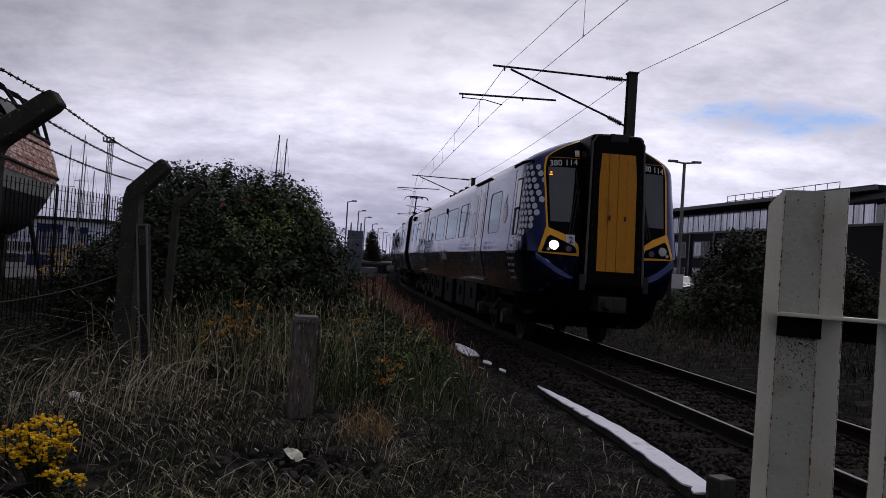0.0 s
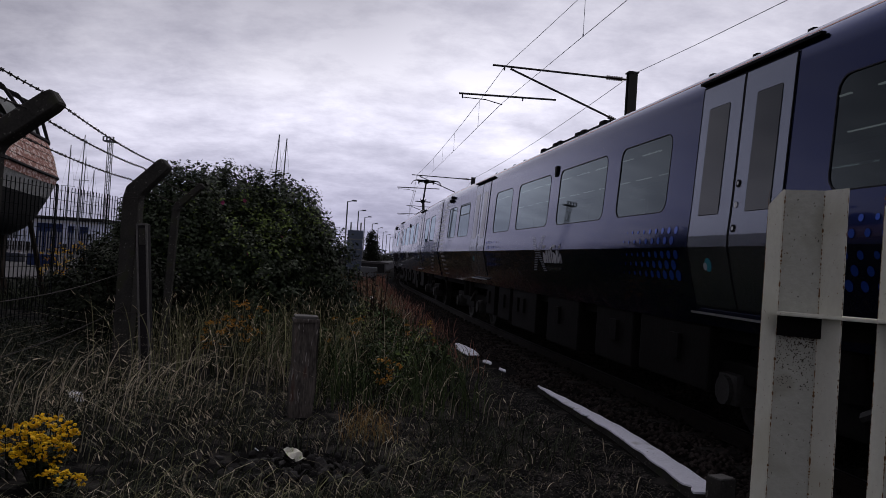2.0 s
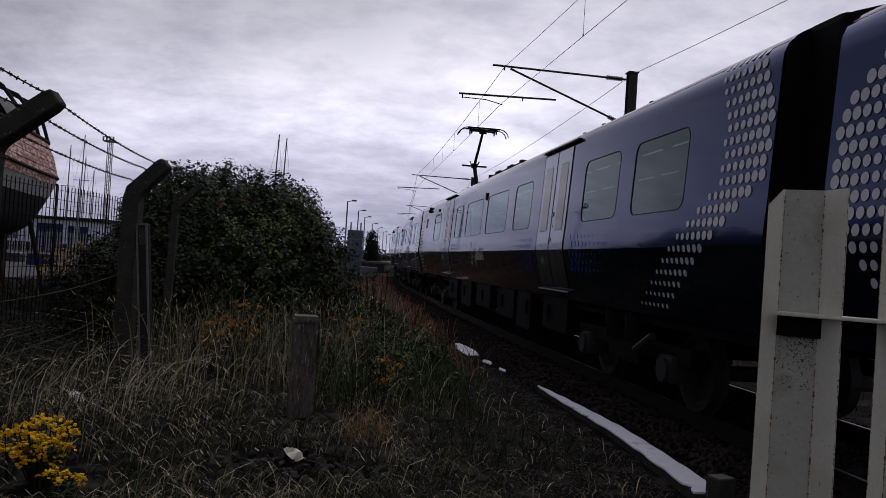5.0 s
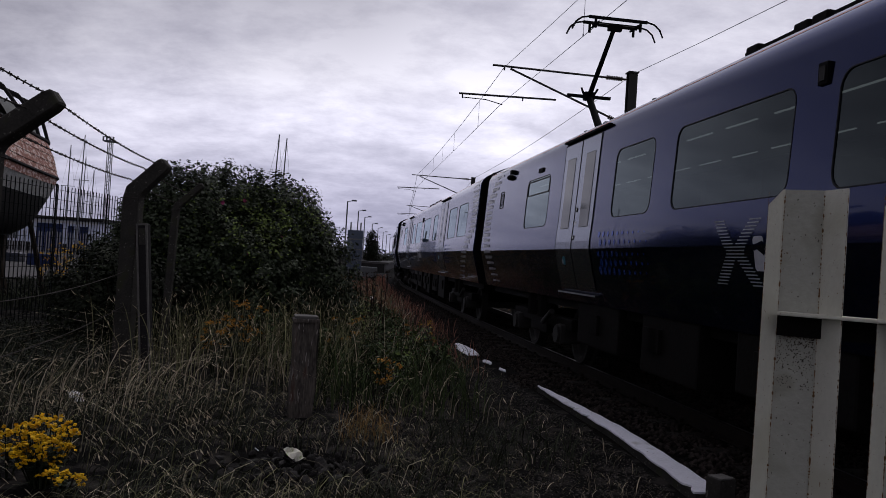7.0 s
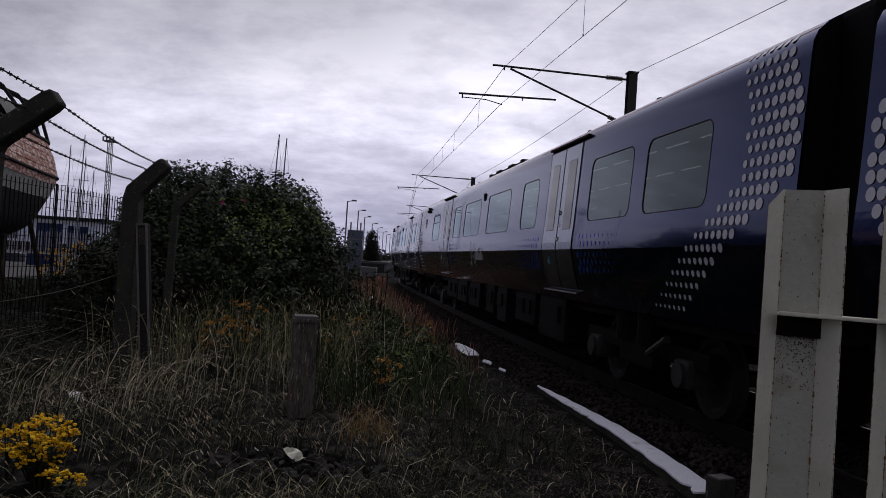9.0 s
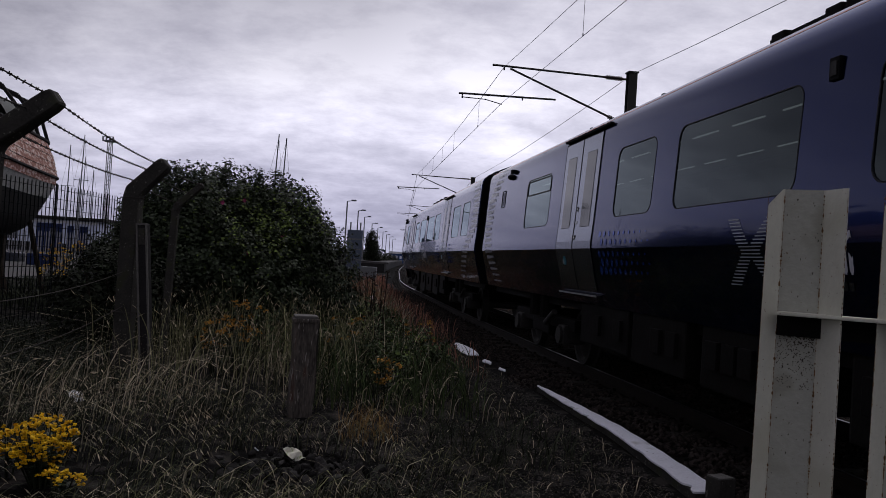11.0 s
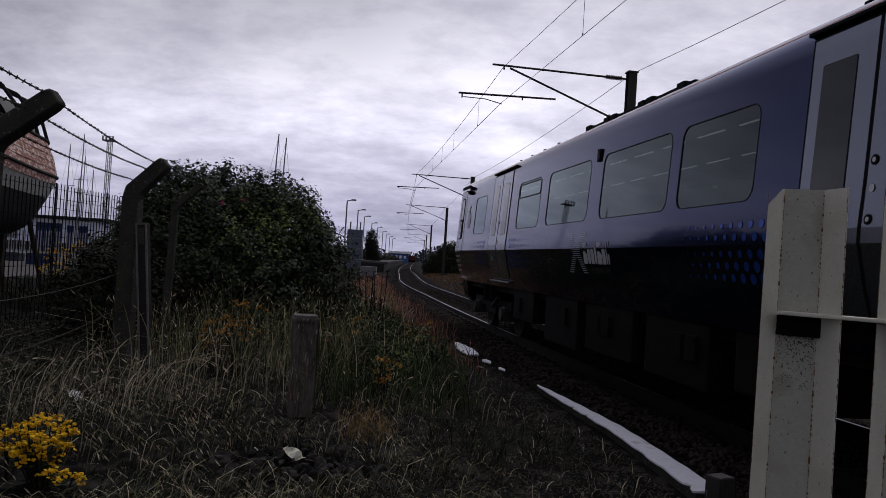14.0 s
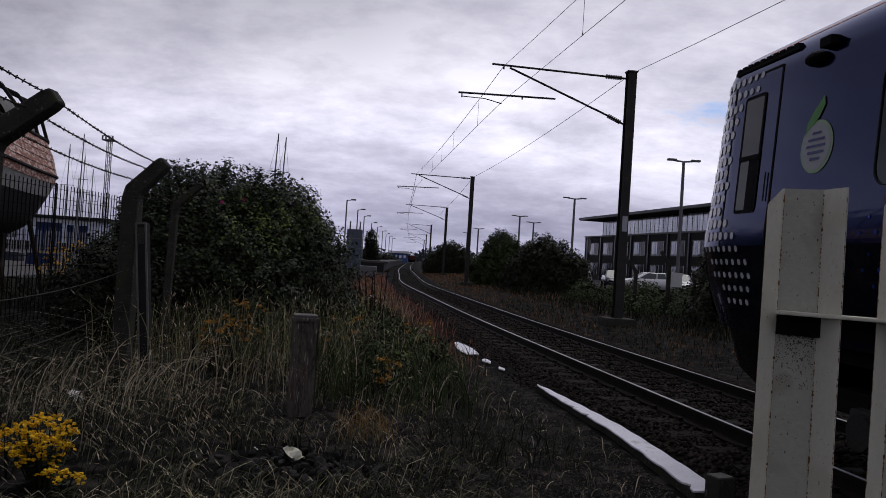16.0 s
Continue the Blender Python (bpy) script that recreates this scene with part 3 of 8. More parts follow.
def bogie(parent, x):
    b = thing("bogie", "", "", Matrix.Translation((x, 0, 0)))
    for k in list(b.keys()):
        del b[k]
    b.parent = parent
    bm = bmesh.new()
    for s in (-1, 1):
        box(bm, -1.75, 1.75, s * 1.0 - 0.09, s * 1.0 + 0.09, 0.50, 0.68, 0.03)
        box(bm, -0.5, 0.5, s * 1.0 - 0.11, s * 1.0 + 0.11, 0.36, 0.62, 0.04)
    box(bm, -0.3, 0.3, -1.0, 1.0, 0.45, 0.75, 0.03)
    part("bogie_frame", bm, M["under"], b)
    for s in (-1, 1):
        for e in (-1.3, 1.3):
            bm = bmesh.new()
            box(bm, e - 0.17, e + 0.17, s * 1.0 - 0.16, s * 1.0 + 0.16, 0.30, 0.58, 0.05)
            rod(bm, (e, s * 1.12, 0.43), (e, s * 1.2, 0.43), 0.13, seg=12)
            part("axle_box", bm, M["undergrey"], b)
        for e in (-0.32, 0.32):
            bm = bmesh.new()
            rod(bm, (e, s * 1.05, 0.62), (e, s * 1.05, 0.98), 0.17, seg=12)
            part("air_spring", bm, M["under"], b)
        bm = bmesh.new()
        rod(bm, (0.55, s * 1.18, 0.55), (1.0, s * 1.18, 0.75), 0.045, seg=8)
        part("damper", bm, M["undergrey"], b)
    for e in (-1.3, 1.3):
        bm = bmesh.new()
        rod(bm, (0, -0.66, 0), (0, 0.66, 0), 0.085, seg=10)
        WHEELS.append(part("axle", bm, M["undergrey"], b, "", Matrix.Translation((e, 0, 0.42))))
        for s in (-1, 1):
            # turned from one profile: hub, dished web, rim, tread and flange
            prof = [(0.0, 0.84), (0.10, 0.84), (0.12, 0.80), (0.30, 0.765), (0.345, 0.815), (0.415, 0.812), (0.42, 0.70), (0.452, 0.685), (0.452, 0.665), (0.34, 0.66), (0.12, 0.66), (0.0, 0.66)]
            n = 28
            V = [(r * math.cos(2 * math.pi * k / n), s * y, r * math.sin(2 * math.pi * k / n)) for r, y in prof for k in range(n)]
            F = [(j * n + k, j * n + (k + 1) % n, (j + 1) * n + (k + 1) % n, (j + 1) * n + k) for j in range(len(prof) - 1) for k in range(n)]
            w = raw("wheel", V, F, M["undergrey"], b)
            w.matrix_basis = Matrix.Translation((e, 0, 0.42))
            WHEELS.append(w)
    return b


WHEELS = []


def door(car, x0, x1, sgn):
    """A pair of sliding doors, each leaf with its window."""
    mid = (x0 + x1) / 2
    for a, b, hs in ((x0, mid - 0.012, 1), (mid + 0.012, x1, -1)):
        bm = bmesh.new()
        bent_plate(bm, a, b, 1.16, 3.17, sgn, 0.008)
        leaf = part("door", bm, M["doorgrey"], car, "light grey sliding door leaf")
        bm = bmesh.new()
        c = (a + b) / 2 + hs * -0.03
        frame_ring(bm, c - 0.18, c + 0.18, 1.98, 2.96, sgn, 0.010, 0.006, 0.012)
        part("window_seal", bm, M["doorseal"], leaf)
        bm = bmesh.new()
        plate(bm, c - 0.18, c + 0.18, 1.98, 2.96, sgn, 0.0115)
        part("door_window", bm, M["doorglass"], leaf, "dark tinted door window")
    bm = bmesh.new()
    for xx, ww in ((x0 - 0.012, 0.014), (mid - 0.016, 0.032), (x1 - 0.002, 0.014)):
        bent_plate(bm, xx, xx + ww, 1.16, 3.18, sgn, 0.010)
    bent_plate(bm, x0 - 0.012, x1 + 0.012, 3.17, 3.184, sgn, 0.010)
    part("door_seal", bm, M["black"], car)
    for z, r in ((1.84, 0.034), (2.04, 0.026), (2.22, 0.034)):
        bm = bmesh.new()
        disc(bm, mid + 0.075, z, r, sgn, 0.014, 12)
        bt = part("door_button", bm, M["chrome"] if r < 0.03 else M["black"], car)
        if r > 0.03:
            bm = bmesh.new()
            disc(bm, mid + 0.075, z, r * 0.5, sgn, 0.018, 10)
            part("button_centre", bm, M["chrome"], bt)
    if sgn < 0:
        bm = bmesh.new()
        disc(bm, x0 + 0.36, 1.53, 0.062, sgn, 0.0125, 16)
        st = part("round_sticker", bm, M["sticker"], car, "small round turquoise sticker")
        bm = bmesh.new()
        disc(bm, x0 + 0.31, 1.515, 0.036, sgn, 0.014, 12)
        part("sticker_leaf", bm, M["badgeface"], st)
    bm = bmesh.new()
    y = sgn * (side_y(3.22))
    box(bm, x0 - 0.06, x1 + 0.30, min(y, y + sgn * 0.045), max(y, y + sgn * 0.045), 3.215, 3.245, 0.006)
    part("gutter", bm, M["black"], car)
    bm = bmesh.new()
    y = sgn * side_y(1.1)
    box(bm, x0 - 0.05, x1 + 0.05, min(y, y + sgn * 0.05), max(y, y + sgn * 0.05), 1.08, 1.10)
    step = part("door_step", bm, M["undergrey"], car)
    # thin bright steel strip added for the highlight along the step edge
    bm = bmesh.new()
    box(bm, x0 - 0.05, x1 + 0.05, min(y + sgn * 0.05, y + sgn * 0.056), max(y + sgn * 0.05, y + sgn * 0.056), 1.082, 1.102)
    part("step_edge_strip", bm, M["chrome"], step, "bright strip for the step edge highlight")


def dot_mesh(material):
    bm = bmesh.new()
    bm.faces.new([bm.verts.new((math.cos(k * math.pi / 7), 0, math.sin(k * math.pi / 7))) for k in range(14)])
    me = bpy.data.meshes.new("dot")
    bm.to_mesh(me)
    bm.free()
    me.materials.append(material)
    return me


def block_mesh(name, material, *q):
    bm = bmesh.new()
    box(bm, *q)
    me = bpy.data.meshes.new(name)
    bm.to_mesh(me)
    bm.free()
    me.materials.append(material)
    return me


SEAT = block_mesh("seat", M["seat"], -0.06, 0.06, -0.44, 0.44, 1.18, 2.32, 0.04)
TUBE = block_mesh("ceiling_tube", M["tube"], 0, 0.62, -0.012, 0.012, 3.05, 3.062)
DOT, BLUEDOT = dot_mesh(M["dot"]), dot_mesh(M["blue2"])
M["doorglass"] = mat("dark_door_glass", (0.018, 0.026, 0.032), 0.06, 0, 0.8, 1, 10, 0, spec=0.4)


def coach(label, L, wins, doors, cab=0, hoppers=(), lamp_x=None, louvre=None, lumps_x=(), dots=(), logo_x=None, panto=False, blue_dots=()):
    car = thing("train_coach", label, "train coach", group="coaches of the train")
    part("body", shell(L, wins, cab), M["blue"], car, "glossy dark blue coach body")
    S = -1
    # windows on both sides
    for x0, x1 in [w[:2] for w in wins]:
        for sgn in (-1, 1):
            bm = bmesh.new()
            plate(bm, x0 - 0.01, x1 + 0.01, 2.04, 2.88, sgn, -0.006)
            pane = part("window", bm, M["glass"], car, "tinted coach window", recalc=False)
            bm = bmesh.new()
            frame_ring(bm, x0 + 0.006, x1 - 0.006, 2.056, 2.864, sgn, 0.003, 0.0045, 0.12)
            part("window_frame", bm, M["doorseal"], pane)
            if sgn == S and (x0, x1) in hoppers:
                bm = bmesh.new()
                frame_ring(bm, x0 + 0.05, x1 - 0.05, 2.60, 2.83, sgn, 0.004, 0.008, 0.04)
                part("hopper_frame", bm, M["doorseal"], pane)
    for d in doors:
        for sgn in (-1, 1):
            door(car, d[0], d[1], sgn)
    # inside: floor, lining, seats, ceiling tubes
    bm = bmesh.new()
    c0, c1 = -L / 2 + (1.6 if cab < 0 else 0.5), L / 2 - (1.6 if cab > 0 else 0.5)
    box(bm, c0, c1, -1.22, 1.22, 1.15, 1.18)
    box(bm, c0, c1, -1.22, 1.22, 3.12, 3.15)
    for xx in (c0, c1):
        box(bm, xx - 0.03, xx + 0.03, -1.24, 1.24, 1.18, 3.12)
    part("interior_lining", bm, M["inner"], car)
    x = c0 + 0.8
    while x < c1 - 0.6:
        if not any(d[0] - 0.4 < x < d[1] + 0.4 for d in doors):
            for yy in (-0.82, 0.82):
                link("seat", SEAT, None, car, m=Matrix.Translation((x, yy, 0)))
        x += 0.95
    x = c0 + 0.6
    while x < c1 - 1.0:
        for yy in (-0.46, 0.64):
            link("ceiling_tube", TUBE, None, car, m=Matrix.Translation((x, yy, 0)))
        x += 0.95
    # vinyl dots at the coach ends
    for (x, z, r) in dots:
        tilt = math.atan2(side_y(z + 0.03) - side_y(z - 0.03), 0.06)
        y, turn = side_y(z), 0.0
        if cab and x * cab > L / 2 - NOSE:
            y = nose_y(x * cab - L / 2 + NOSE, z)
            turn = math.atan2(S * cab * (nose_y(x * cab - L / 2 + NOSE + 0.04, z) - nose_y(x * cab - L / 2 + NOSE - 0.04, z)), 0.08)
        link("dot", DOT, None, car, m=Matrix.Translation((x, S * (y + 0.006 / math.cos(turn)), z)) @ Matrix.Rotation(turn, 4, "Z") @ Matrix.Rotation(S * -tilt, 4, "X") @ Matrix.Scale(r, 4))
    for xd in blue_dots:
        for i in range(10):
            for j in range(5):
                r = 0.056 * (1 - i / 12) * (1 - 0.08 * j)
                x, z = xd[0] + xd[1] * (i + 0.5 * (j % 2)) * 0.155, (1.42, 1.52, 1.62, 1.76, 1.86)[j]
                tilt = math.atan2(side_y(z + 0.03) - side_y(z - 0.03), 0.06)
                link("blue_dot", BLUEDOT, None, car, m=Matrix.Translation((x, S * (side_y(z) + 0.005), z)) @ Matrix.Rotation(S * -tilt, 4, "X") @ Matrix.Scale(r, 4))
    # body-side lamps, cameras, grilles
    if lamp_x is not None:
        bm = bmesh.new()
        y = S * side_y(2.88)
        box(bm, lamp_x - 0.055, lamp_x + 0.055, y - 0.025, y + 0.02, 2.80, 2.96, 0.008)
        lampb = part("side_lamp", bm, M["black"], car, "black body-side indicator lamp")
        bm = bmesh.new()
        box(bm, lamp_x - 0.032, lamp_x + 0.032, y - 0.032, y - 0.02, 2.83, 2.93)
        part("lamp_lens", bm, M["undergrey"], lampb)
    for lx in lumps_x:
        bm = bmesh.new()
        y = S * side_y(3.13)
        bmesh.ops.create_uvsphere(bm, u_segments=14, v_segments=8, radius=1, matrix=Matrix.Translation((lx - 0.04, y - 0.02, 3.06)) @ Matrix.Diagonal((0.12, 0.075, 0.055, 1)))
        box(bm, lx + 0.05, lx + 0.19, y - 0.07, y + 0.06, 3.105, 3.18, 0.012)
        part("door_camera", bm, M["black"], car, "black body-side camera housing")
    if louvre is not None:
        bm = bmesh.new()
        for k in range(9):
            plate(bm, louvre - 0.12 + k * 0.028, louvre - 0.12 + k * 0.028 + 0.013, 2.55, 2.80, S, 0.010)
        frame_ring(bm, louvre - 0.14, louvre + 0.14, 2.52, 2.83, S, 0.008, 0.007, 0.02)
        part("louvre", bm, M["black"], car, "small black ventilation louvre")
    if panto:
        bm = bmesh.new()
        y = S * side_y(2.97)
        xm = 4.4 - L / 2
        box(bm, xm - 0.13, xm + 0.13, y - 0.02, y + 0.02, 2.94, 3.01, 0.006)
        part("body_socket", bm, M["black"], car, "small black body-side socket")
    if logo_x is not None:
        operator_mark(car, logo_x, S)
    # thin coloured line along the cantrail
    bm = bmesh.new()
    bent_plate(bm, -L / 2 + (1.3 if cab < 0 else 0.14), L / 2 - (1.3 if cab > 0 else 0.42), 3.300, 3.314, S, 0.003)
    part("cantrail_line", bm, M["cantrail"], car, "thin orange-red line along the cantrail")
    # roof gear
    for k in range(2):
        x = -L / 4 + k * L / 2 - 1.6
        bm = bmesh.new()
        box(bm, x, x + 3.4, -0.66, 0.66, 3.50, 3.635, 0.03)
        for i in range(4):
            box(bm, x + 0.2 + i * 0.9, x + 0.30 + i * 0.9, -0.70, 0.70, 3.50, 3.66, 0.02)
        part("roof_unit", bm, M["under"], car, "low grey roof equipment")
    bm = bmesh.new()
    box(bm, -1.75, 1.75, -0.98, -0.90, 3.44, 3.515, 0.01)
    for x in (-1.7, -0.95, -0.7, 0.25, 0.5, 1.35):
        box(bm, x, x + 0.20, -1.0, -0.88, 3.44, 3.545, 0.02)
    part("roof_pod", bm, M["under"], car, "dark roof equipment edge with lugs")
    # underframe boxes
    rr = random.Random(int(L * 100) + len(wins) * 7 + int(panto))
    x = -L / 2 + 6.3
    while x < L / 2 - 6.6:
        w = rr.uniform(0.7, 1.7)
        bm = bmesh.new()
        box(bm, x, x + w, -1.22, 1.22, rr.uniform(0.28, 0.48), 0.98, 0.03)
        gear = part("underframe_box", bm, M["under"], car, "grimy dark underframe equipment box")
        for k in range(rr.randint(1, 3)):
            xx = x + rr.uniform(0.1, w - 0.3)
            bm = bmesh.new()
            box(bm, xx, xx + 0.22, -1.26, -1.2, 0.6, 0.85, 0.01)
            part("box_cover", bm, M["under"], gear)
        x += w + rr.uniform(0.1, 0.8)
    bm = bmesh.new()
    a0, a1 = -L / 2 + (1.0 if cab < 0 else 0.4), L / 2 - (1.0 if cab > 0 else 0.4)
    box(bm, a0, a1, -1.12, 1.12, 0.86, 0.99)
    part("underframe", bm, M["under"], car)
    for sgn in (-1, 1):
        bogie(car, sgn * (L / 2 - 3.9))
    # dark gangway bellows at the inner ends
    for sgn in (-1, 1):
        if cab != sgn:
            bm = bmesh.new()
            x0, x1 = (L / 2 - 0.42, L / 2 + 0.03) if sgn > 0 else (-L / 2 - 0.04, -L / 2 + 0.14)
            box(bm, x0, x1, -1.12, 1.12, 1.0, 3.42, 0.06)
            part("gangway_bellows", bm, M["black"], car, "black rubber gangway bellows")
            bm = bmesh.new()
            xe = L / 2 - 0.394 if sgn > 0 else -L / 2 + 0.114
            bm.faces.new([bm.verts.new((xe, y * 0.985, z)) for y, z in [(-y, z) for y, z in SECT] + [(y, z) for y, z in SECT[-2::-1]]])
            part("end_panel", bm, M["black"], car, "black coach end panel")
    if cab:
        driving_end(car, L, cab)
    if panto:
        pantograph(car)
    return car


def operator_mark(car, x, S):
    """The operator's emblem and lettering, as plain shapes."""
    # emblem of level hatching in the shape of a diagonal cross
    bm = bmesh.new()
    for k in range(20):
        z = 1.37 + k * 0.0275
        t = abs(k - 9.5) / 9.5
        for sx in (-1, 1):
            c = x - 0.22 + sx * (0.045 + 0.24 * t)
            plate(bm, c - 0.085, c + 0.085, z, z + 0.010, S, 0.005)
    tagged(part("emblem", bm, M["badgeface"], car, "level-hatched pale diagonal-cross emblem"), kind="stuff")
    # the operator's lettering as plain bars
    for k, (w, h) in enumerate(((0.15, 0.27), (0.10, 0.19), (0.115, 0.19), (0.07, 0.24), (0.16, 0.27), (0.11, 0.19), (0.04, 0.26), (0.04, 0.28))):
        xx = x + 0.06 + (0.0, 0.172, 0.292, 0.428, 0.52, 0.70, 0.83, 0.89)[k]
        bm = bmesh.new()
        plate(bm, xx, xx + w, 1.49, 1.49 + h, S, 0.006, 0.03, 4)
        part("lettering_bar", bm, M["dot"], car, "white lettering bar")
    for k in range(13):
        bm = bmesh.new()
        plate(bm, x + 0.18 + k * 0.062, x + 0.18 + k * 0.062 + 0.044, 1.385, 1.44, S, 0.006)
        part("lettering_bar", bm, M["doorgrey"], car, "small grey lettering bar")


def text_mesh(body, size, depth=0.002):
    cu = bpy.data.curves.new("lettering", "FONT")
    cu.body, cu.size, cu.extrude, cu.align_x, cu.align_y = body, size, depth, "CENTER", "CENTER"
    ob = new("lettering", cu)
    me = bpy.data.meshes.new_from_object(ob.evaluated_get(bpy.context.evaluated_depsgraph_get()))
    bpy.data.objects.remove(ob)
    bpy.data.curves.remove(cu)
    return me


def driving_end(car, L, sg):
    back = 0.0 if sg > 0 else 0.25  # the trailing cab is a little longer

    def xf(z, y=0.85):
        return L / 2 - NOSE + nose_x(y, z)

    def poly(bm, pts, side, proud):
        bm.faces.new([bm.verts.new((sg * (xf(z, y) + proud), side * y, z)) for y, z in pts])

    def sheet(bm, side, proud, zs, inner, outer, n=6):
        """A panel wrapped on the nose between two edges, each a distance from the middle by height."""
        rows = [[bm.verts.new((sg * (xf(z, y) + proud), side * y, z)) for y in np.linspace(inner(z), outer(z), n)] for z in zs]
        for a, b in zip(rows, rows[1:]):
            for k in range(n - 1):
                bm.faces.new((a[k], a[k + 1], b[k + 1], b[k]))

    # black front mask, windscreens, yellow corner panels, lamps
    def edge(z):
        """The outer edge of the black front, as a distance from the middle."""
        return float(np.interp(z, [1.5, 2.1, 2.96, 3.18, 3.30, 3.38, 3.45, 3.53, 3.58, 3.63], [1.0, 1.05, 1.085, 1.085, 1.05, 0.96, 0.85, 0.70, 0.58, 0.46]))

    def field(bm, side, proud, ys, low, top, n=5):
        """A panel wrapped on the nose between a lower and an upper edge."""
        rows = [[bm.verts.new((sg * (xf(z, y) + proud), side * y, z)) for z in np.linspace(low(y), top(y), n)] for y in ys]
        for a, b in zip(rows, rows[1:]):
            for k in range(n - 1):
                bm.faces.new((a[k], a[k + 1], b[k + 1], b[k]))

    for side in (-1, 1):
        bm = bmesh.new()
        sheet(bm, side, 0.022, np.linspace(1.62, 3.63, 26), lambda z: 0.42, edge, 9)
        part("front_mask", bm, M["blackgloss"], car, "gloss black cab front")
        bm = bmesh.new()
        sheet(bm, side, 0.030, np.linspace(2.20, 3.13, 8), lambda z: 0.66 - 0.10 * (z - 2.2), lambda z: 0.985 + 0.035 * (z - 2.2), 8)
        part("windscreen", bm, M["cabglass"], car, "cab windscreen reflecting the sky")
        bm = bmesh.new()
        field(bm, side, 0.034, sorted(set([*np.linspace(0.53, 1.17, 24), 0.58, 0.75, 1.05])), lambda y: 1.64 + 0.05 * (y - 0.53),
              lambda y: float(np.interp(y, [0.53, 0.56, 0.60, 0.75, 1.0, 1.05, 1.17], [1.76, 1.85, 1.89, 1.99, 2.09, 2.12, 1.70])))
        part("corner_panel", bm, M["yellow"], car, "warning yellow corner panel")
        # thin yellow line up the edge of the front and over the roof
        bm = bmesh.new()
        path = [(edge(z), z) for z in [*np.linspace(2.06, 3.22, 12), 3.26, 3.30, 3.34, 3.38, 3.42, 3.45, 3.48, 3.53, 3.56, 3.60, 3.63]]
        prev = None
        for k, (y, z) in enumerate(path):
            (ya, za), (yb, zb) = path[max(0, k - 1)], path[min(len(path) - 1, k + 1)]
            d = math.hypot(yb - ya, zb - za)
            ny, nz = (zb - za) / d, -(yb - ya) / d
            w = 0.030 if z < 3.32 else 0.016
            row = [bm.verts.new((sg * (xf(z - q * nz, y - q * ny) + 0.034), side * (y - q * ny), z - q * nz)) for q in (0, w)]
            if prev:
                bm.faces.new((prev[0], prev[1], row[1], row[0]))
            prev = row
        part("screen_trim", bm, M["yellow"], car, "thin yellow screen border")
        bm = bmesh.new()
        sheet(bm, side, 0.034, (3.292, 3.304), lambda z: 0.50, lambda z: edge(z) - 0.02, 8)
        part("roof_line", bm, M["redline"], car, "thin red and gold line")
        bm = bmesh.new()
        sheet(bm, side, 0.036, (3.365, 3.435), lambda z: 0.50, lambda z: 0.575, 2)
        lab = part("warning_label", bm, M["dot"], car, "small white and yellow warning label")
        bm = bmesh.new()
        sheet(bm, side, 0.036, (3.328, 3.363), lambda z: 0.50, lambda z: 0.575, 2)
        part("label_foot", bm, M["yellow"], lab)
        bm = bmesh.new()
        field(bm, side, 0.041, np.linspace(0.575, 1.115, 16), lambda y: 1.688,
              lambda y: float(np.interp(y, [0.575, 0.60, 0.97, 1.01, 1.04, 1.115], [1.74, 1.80, 1.965, 1.965, 1.93, 1.71])))
        cl = part("headlamp_housing", bm, M["blackgloss"], car, "dark headlamp housing")
        for yy, zz, rr, mt, lb in ((0.93, 1.805, 0.078, M["lampon"] if (side < 0 and sg > 0) else M["chrome"], "round headlamp"), (0.71, 1.755, 0.056, M["pane"], "dark round lamp"), (1.02, 1.735, 0.03, M["chrome"], "small clear lamp")):
            bm = bmesh.new()
            rod(bm, (sg * (xf(zz, yy) + 0.005), side * yy, zz), (sg * (xf(zz, yy) + 0.066), side * yy, zz), rr, rr * 0.9, 18)
            part("headlamp", bm, mt, cl, lb)
        # wiper: two arms and a blade
        bm = bmesh.new()
        for o in (0.0, 0.05):
            rod(bm, (sg * (xf(2.0, 0.70) + 0.06), side * (0.70 - o), 2.0), (sg * (xf(2.75, 0.58) + 0.09), side * (0.575 - o), 2.76), 0.011, seg=6)
        rod(bm, (sg * (xf(2.4, 0.56) + 0.07), side * 0.53, 2.36), (sg * (xf(3.1, 0.56) + 0.07), side * 0.57, 3.09), 0.010, seg=6)
        part("wiper", bm, M["undergrey"], car, "dark windscreen wiper")
        # vertical lamp strips beside the gangway foot
        bm = bmesh.new()
        x = sg * (L / 2 + 0.24)
        box(bm, min(x, x + sg * 0.05), max(x, x + sg * 0.05), side * 0.53 - 0.045, side * 0.53 + 0.045, 1.10, 1.36, 0.01)
        part("buffer_pad", bm, M["undergrey"], car)
        # unit number
        me = text_mesh("380 114", 0.145)
        num = link("unit_number", me, M["dot"], car, "white unit number")
        tilt = math.atan2(0.25, 1.0)
        fwd = Matrix(((0, 0, sg, 0), (sg, 0, 0, 0), (0, 1, 0, 0), (0, 0, 0, 1)))
        num.matrix_basis = Matrix.Translation((sg * (xf(3.20, 0.78) + 0.07), side * 0.78, 3.20)) @ Matrix.Rotation(-sg * tilt, 4, "Y") @ Matrix.Rotation(sg * side * radians(16), 4, "Z") @ fwd
    bm = bmesh.new()
    poly(bm, [(0.95, 2.99), (1.00, 2.99), (1.00, 3.005), (0.95, 3.005)], -1, 0.036)
    poly(bm, [(0.96, 3.03), (0.985, 3.03), (0.985, 3.045), (0.96, 3.045)], -1, 0.036)
    part("destination_display", bm, M["orange"], car, "small orange lit display")
    bm = bmesh.new()
